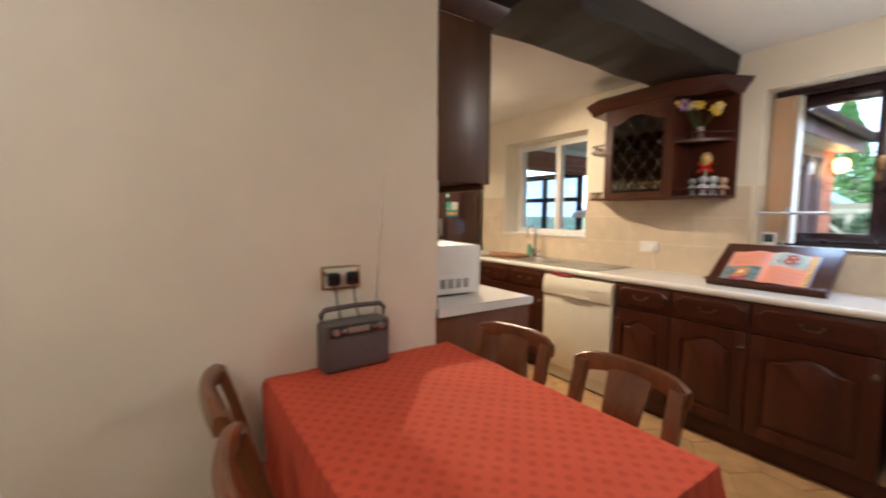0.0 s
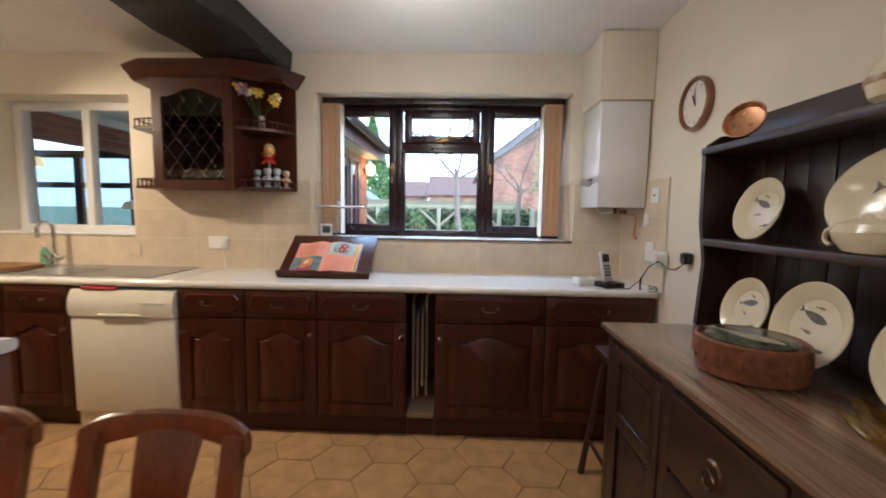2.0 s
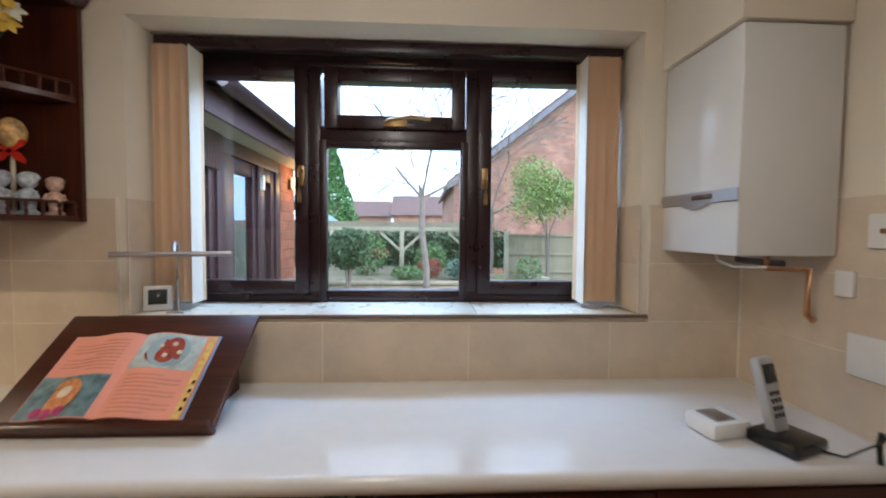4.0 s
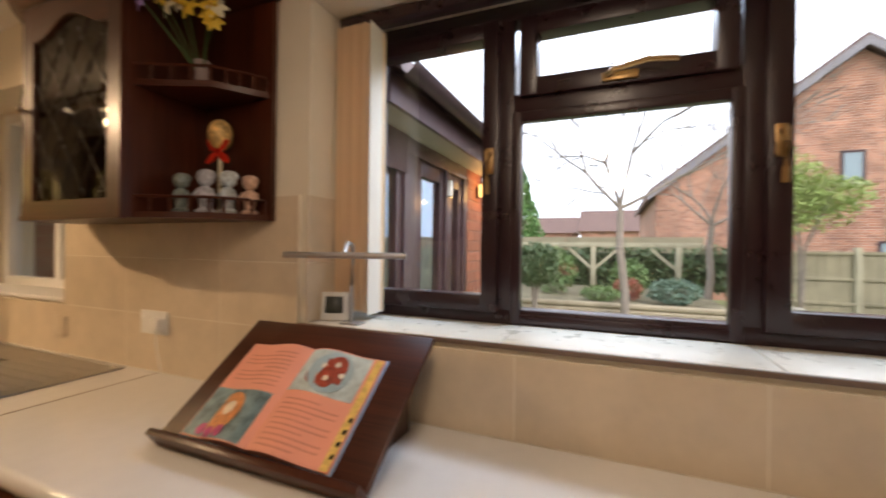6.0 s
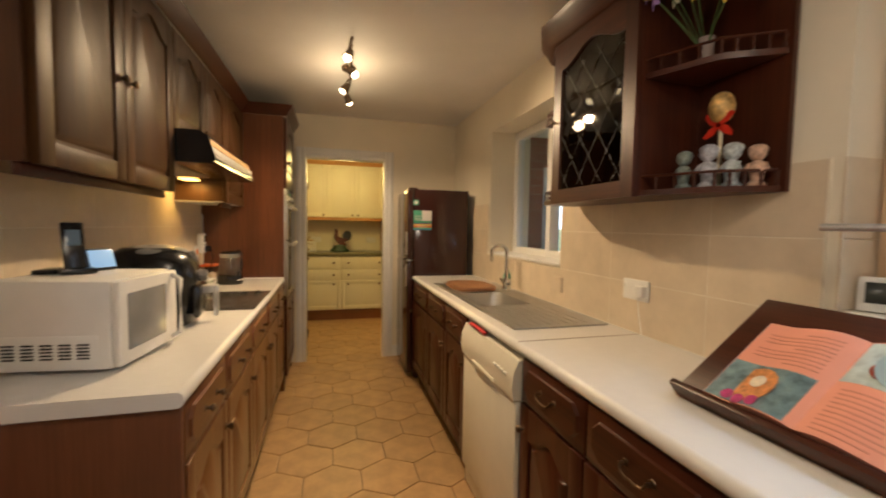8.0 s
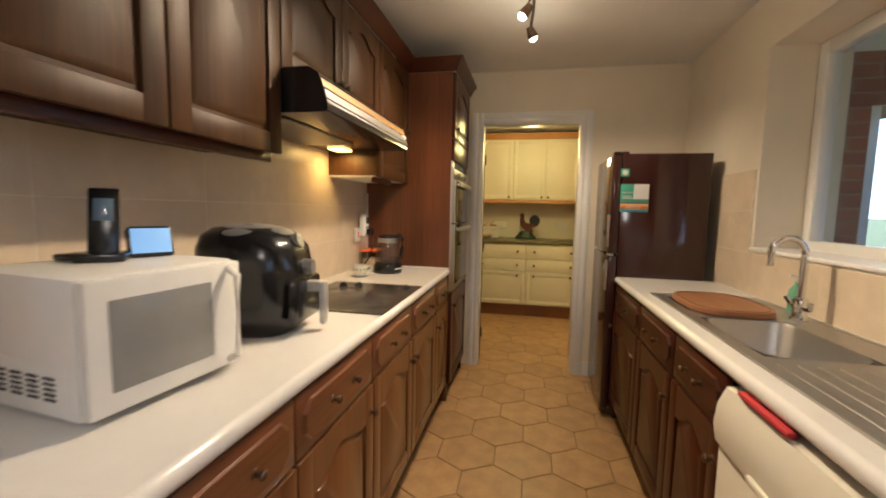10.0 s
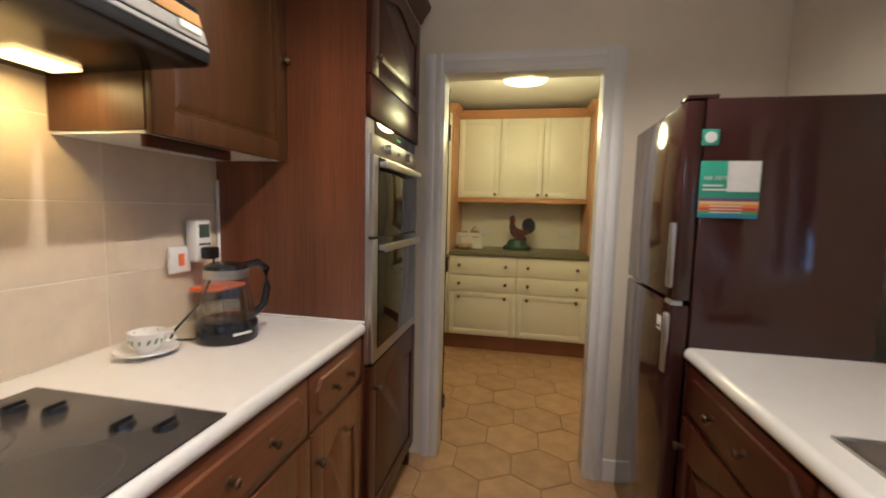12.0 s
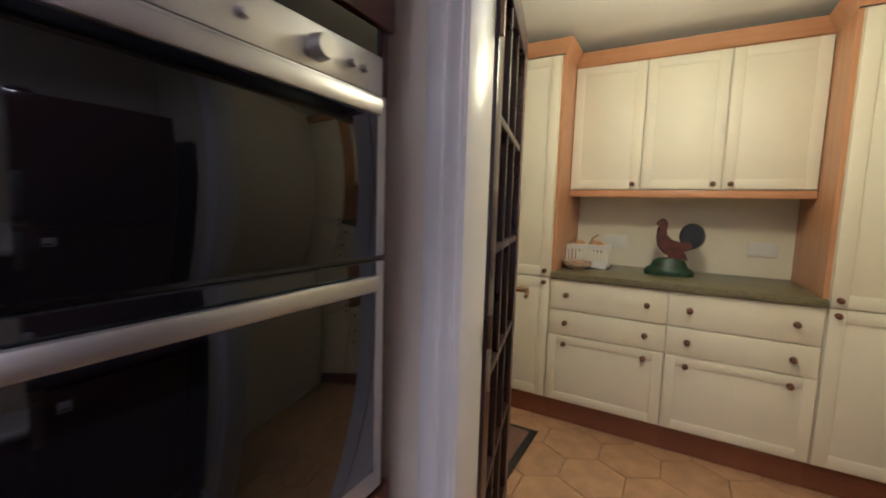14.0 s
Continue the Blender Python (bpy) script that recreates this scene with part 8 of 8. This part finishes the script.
gable_house("neighbour_house", "red brick gabled house behind the fence", 17.4, -5.05, 5.1, 3.35, 7.2, 9, brick_x, ((0.2, 3.5, 0.55, 0.9), (-0.8, 1.1, 0.9, 0.75)))
fh = thing("terrace_house", "distant brick house with a long brown roof", "house", (38, -1.2, GZ))
part("wall", box(B(), 0, 7, -4.5, 5.0, 0, 3.1), brick_x, fh)
part("roof", prism(B(), [(-0.3, 3.0), (3.5, 5.0), (7.3, 3.0)], Matrix(((1, 0, 0, 0), (0, 0, 1, -4.8), (0, 1, 0, 0), (0, 0, 0, 1))), 10.1), roof_tile, fh, "brown tiled roof", None)
fh2 = thing("terrace_house", "distant brick house with a brown roof", "house", (44, 7.0, GZ))
part("wall", box(B(), 0, 7, -2.0, 3.5, 0, 3.2), brick_x, fh2)
part("roof", prism(B(), [(-0.3, 3.1), (3.5, 4.9), (7.3, 3.1)], Matrix(((1, 0, 0, 0), (0, 0, 1, -2.3), (0, 1, 0, 0), (0, 0, 0, 1))), 6.1), roof_tile, fh2, "brown tiled roof", None)
shed = thing("garden_shed", "timber shed with a pale green roof", "shed", (16.0, 4.55, GZ))
part("wall", box(B(), 0, 2, 0.1, 2.2, 0, 1.95), fence_wood, shed)
part("roof", prism(B(), [(-0.1, 1.85), (1.15, 2.7), (2.4, 1.85), (2.4, 1.93), (1.15, 2.8), (-0.1, 1.93)], Matrix(((0, 0, 1, -0.15), (1, 0, 0, 0), (0, 1, 0, 0), (0, 0, 0, 1))), 2.3), plain("felt_green", (0.22, 0.34, 0.31), 0.8), shed, "pale green felt roof", None)
side_fence = thing("side_fence", "long timber boundary fence", "fence", (15.6, 0, GZ))
for k in range(6):
    part("panel", box(B(), 0, 0.04, -1.0 + k * 1.85, 0.82 + k * 1.85, 0.0, 1.9), fence_wood, side_fence)

# ---- tiles ----
def wall_tiles(parent, axis, face, a0, a1, z0, z1, origin, holes=(), tw=0.5, th=0.2067, side=-1):
    """Glazed tiles on a wall face, cut round openings; side: which way they stand proud."""
    k0 = math.floor((a0 - origin) / tw)
    r = 0
    z = z0
    while z < z1 - 0.01:
        zt = min(z + th, z1)
        k = k0
        while origin + k * tw < a1:
            p, q = max(a0, origin + k * tw), min(a1, origin + (k + 1) * tw)
            spans = [(p, q)]
            for h0, h1, hz0, hz1 in holes:
                if zt > hz0 + 0.005 and z < hz1 - 0.005:
                    nxt = []
                    for s, e in spans:
                        if e <= h0 or s >= h1:
                            nxt.append((s, e))
                        else:
                            if s < h0:
                                nxt.append((s, h0))
                            if e > h1:
                                nxt.append((h1, e))
                    spans = nxt
            for s, e in spans:
                if e - s > 0.015:
                    d0, d1 = sorted((face, face + side * 0.009))
                    if axis == "x":
                        bm = box(B(), d0, d1, s + 0.0015, e - 0.0015, z + 0.0015, zt - 0.0015, 0.0012)
                    else:
                        bm = box(B(), s + 0.0015, e - 0.0015, d0, d1, z + 0.0015, zt - 0.0015, 0.0012)
                    part("tile", bm, beige_tile, parent, "", None)
            k += 1
        z = zt
    return parent


wall_tiles(wall_east, "x", EAST - 0.003, SOUTH + 0.012, 4.94, 0.911, 1.531, 0.54, [(0.405, 2.208, 1.129, 2.2), (3.465, 4.575, 1.12, 2.2)])
wall_tiles(wall_galley, "x", 1.208, 2.61, 4.868, 0.911, 1.738, 2.46, side=1, th=0.2)
wall_tiles(wall_south, "y", SOUTH + 0.003, 2.80, 3.385, 0.911, 1.531, 2.88, side=1)
grout_e = part("grout", box(B(), EAST - 0.0112, EAST - 0.0005, SOUTH, 4.94, 0.905, 1.117), grout, wall_east)
part("grout", box(B(), 1.2055, 1.2162, 2.606, 4.868, 0.905, 1.738), grout, wall_galley)
part("grout", box(B(), 2.80, 3.39, SOUTH + 0.0005, SOUTH + 0.0112, 0.905, 1.531), grout, wall_south)
for y0, y1 in ((SOUTH, 0.405), (2.208, 3.465), (4.575, 4.94)):
    part("grout", box(B(), EAST - 0.0112, EAST - 0.0005, y0, y1, 1.117, 1.531), grout, wall_east)
for yy, s in ((0.4385, 1), (2.1745, -1)):
    for z0, z1 in ((1.146, 1.325), (1.325, 1.531)):
        part("reveal_tile", box(B(), 3.39, 3.64, min(yy - 0.003, yy + 0.003), max(yy - 0.003, yy + 0.003), z0 + 0.001, z1 - 0.001, 0.001), beige_tile, wall_east, "", None)

# hexagonal floor tiles
HW_ = 0.295
HR = HW_ / math.sqrt(3)


def hex_data():
    bm = B()
    top_, mid, low = [], [], []
    for k in range(6):
        a = radians(60 * k + 90)
        for lst, r, z in ((top_, HR - 0.0055, 0.0), (mid, HR - 0.0028, -0.0022), (low, HR - 0.0028, -0.011)):
            lst.append(bm.verts.new((r * math.cos(a), r * math.sin(a), z)))
    bm.faces.new(top_)
    for p, q in ((top_, mid), (mid, low)):
        for k in range(6):
            bm.faces.new((p[k], q[k], q[(k + 1) % 6], p[(k + 1) % 6]))
    return mesh("hex_tile", bm, terracotta)


hex_mesh = hex_data()
rest = B()
rng = random.Random(3)
for r in range(-14, 18):
    y = 3.3126 + r * HR * 1.5
    for c in range(-14, 6):
        x = 2.0207 + c * HW_ + (HW_ / 2 if r % 2 else 0)
        if not (-1.8 < x < 3.38 and -0.05 < y < 7.5):
            continue
        if x < 1.15 and y > 2.75 and not (y > 5.6 and x > 0.6):
            continue
        if x > 1.2:
            ob = new("hex_tile", hex_mesh)
            ob.parent = floor
            ob.matrix_basis = pose(x, y, rng.uniform(-0.0006, 0.0004), rng.uniform(-0.15, 0.15), rng.uniform(-0.15, 0.15), 60 * rng.randrange(6))
        else:
            pts = [(x + (HR - 0.004) * math.cos(radians(60 * k + 90)), y + (HR - 0.004) * math.sin(radians(60 * k + 90))) for k in range(6)]
            prism(rest, pts, Matrix.Translation((0, 0, -0.011)), 0.0105, 0.003)
ob = part("hex_tiles", rest, terracotta, floor, "", None)
ob["kind"] = "stuff"
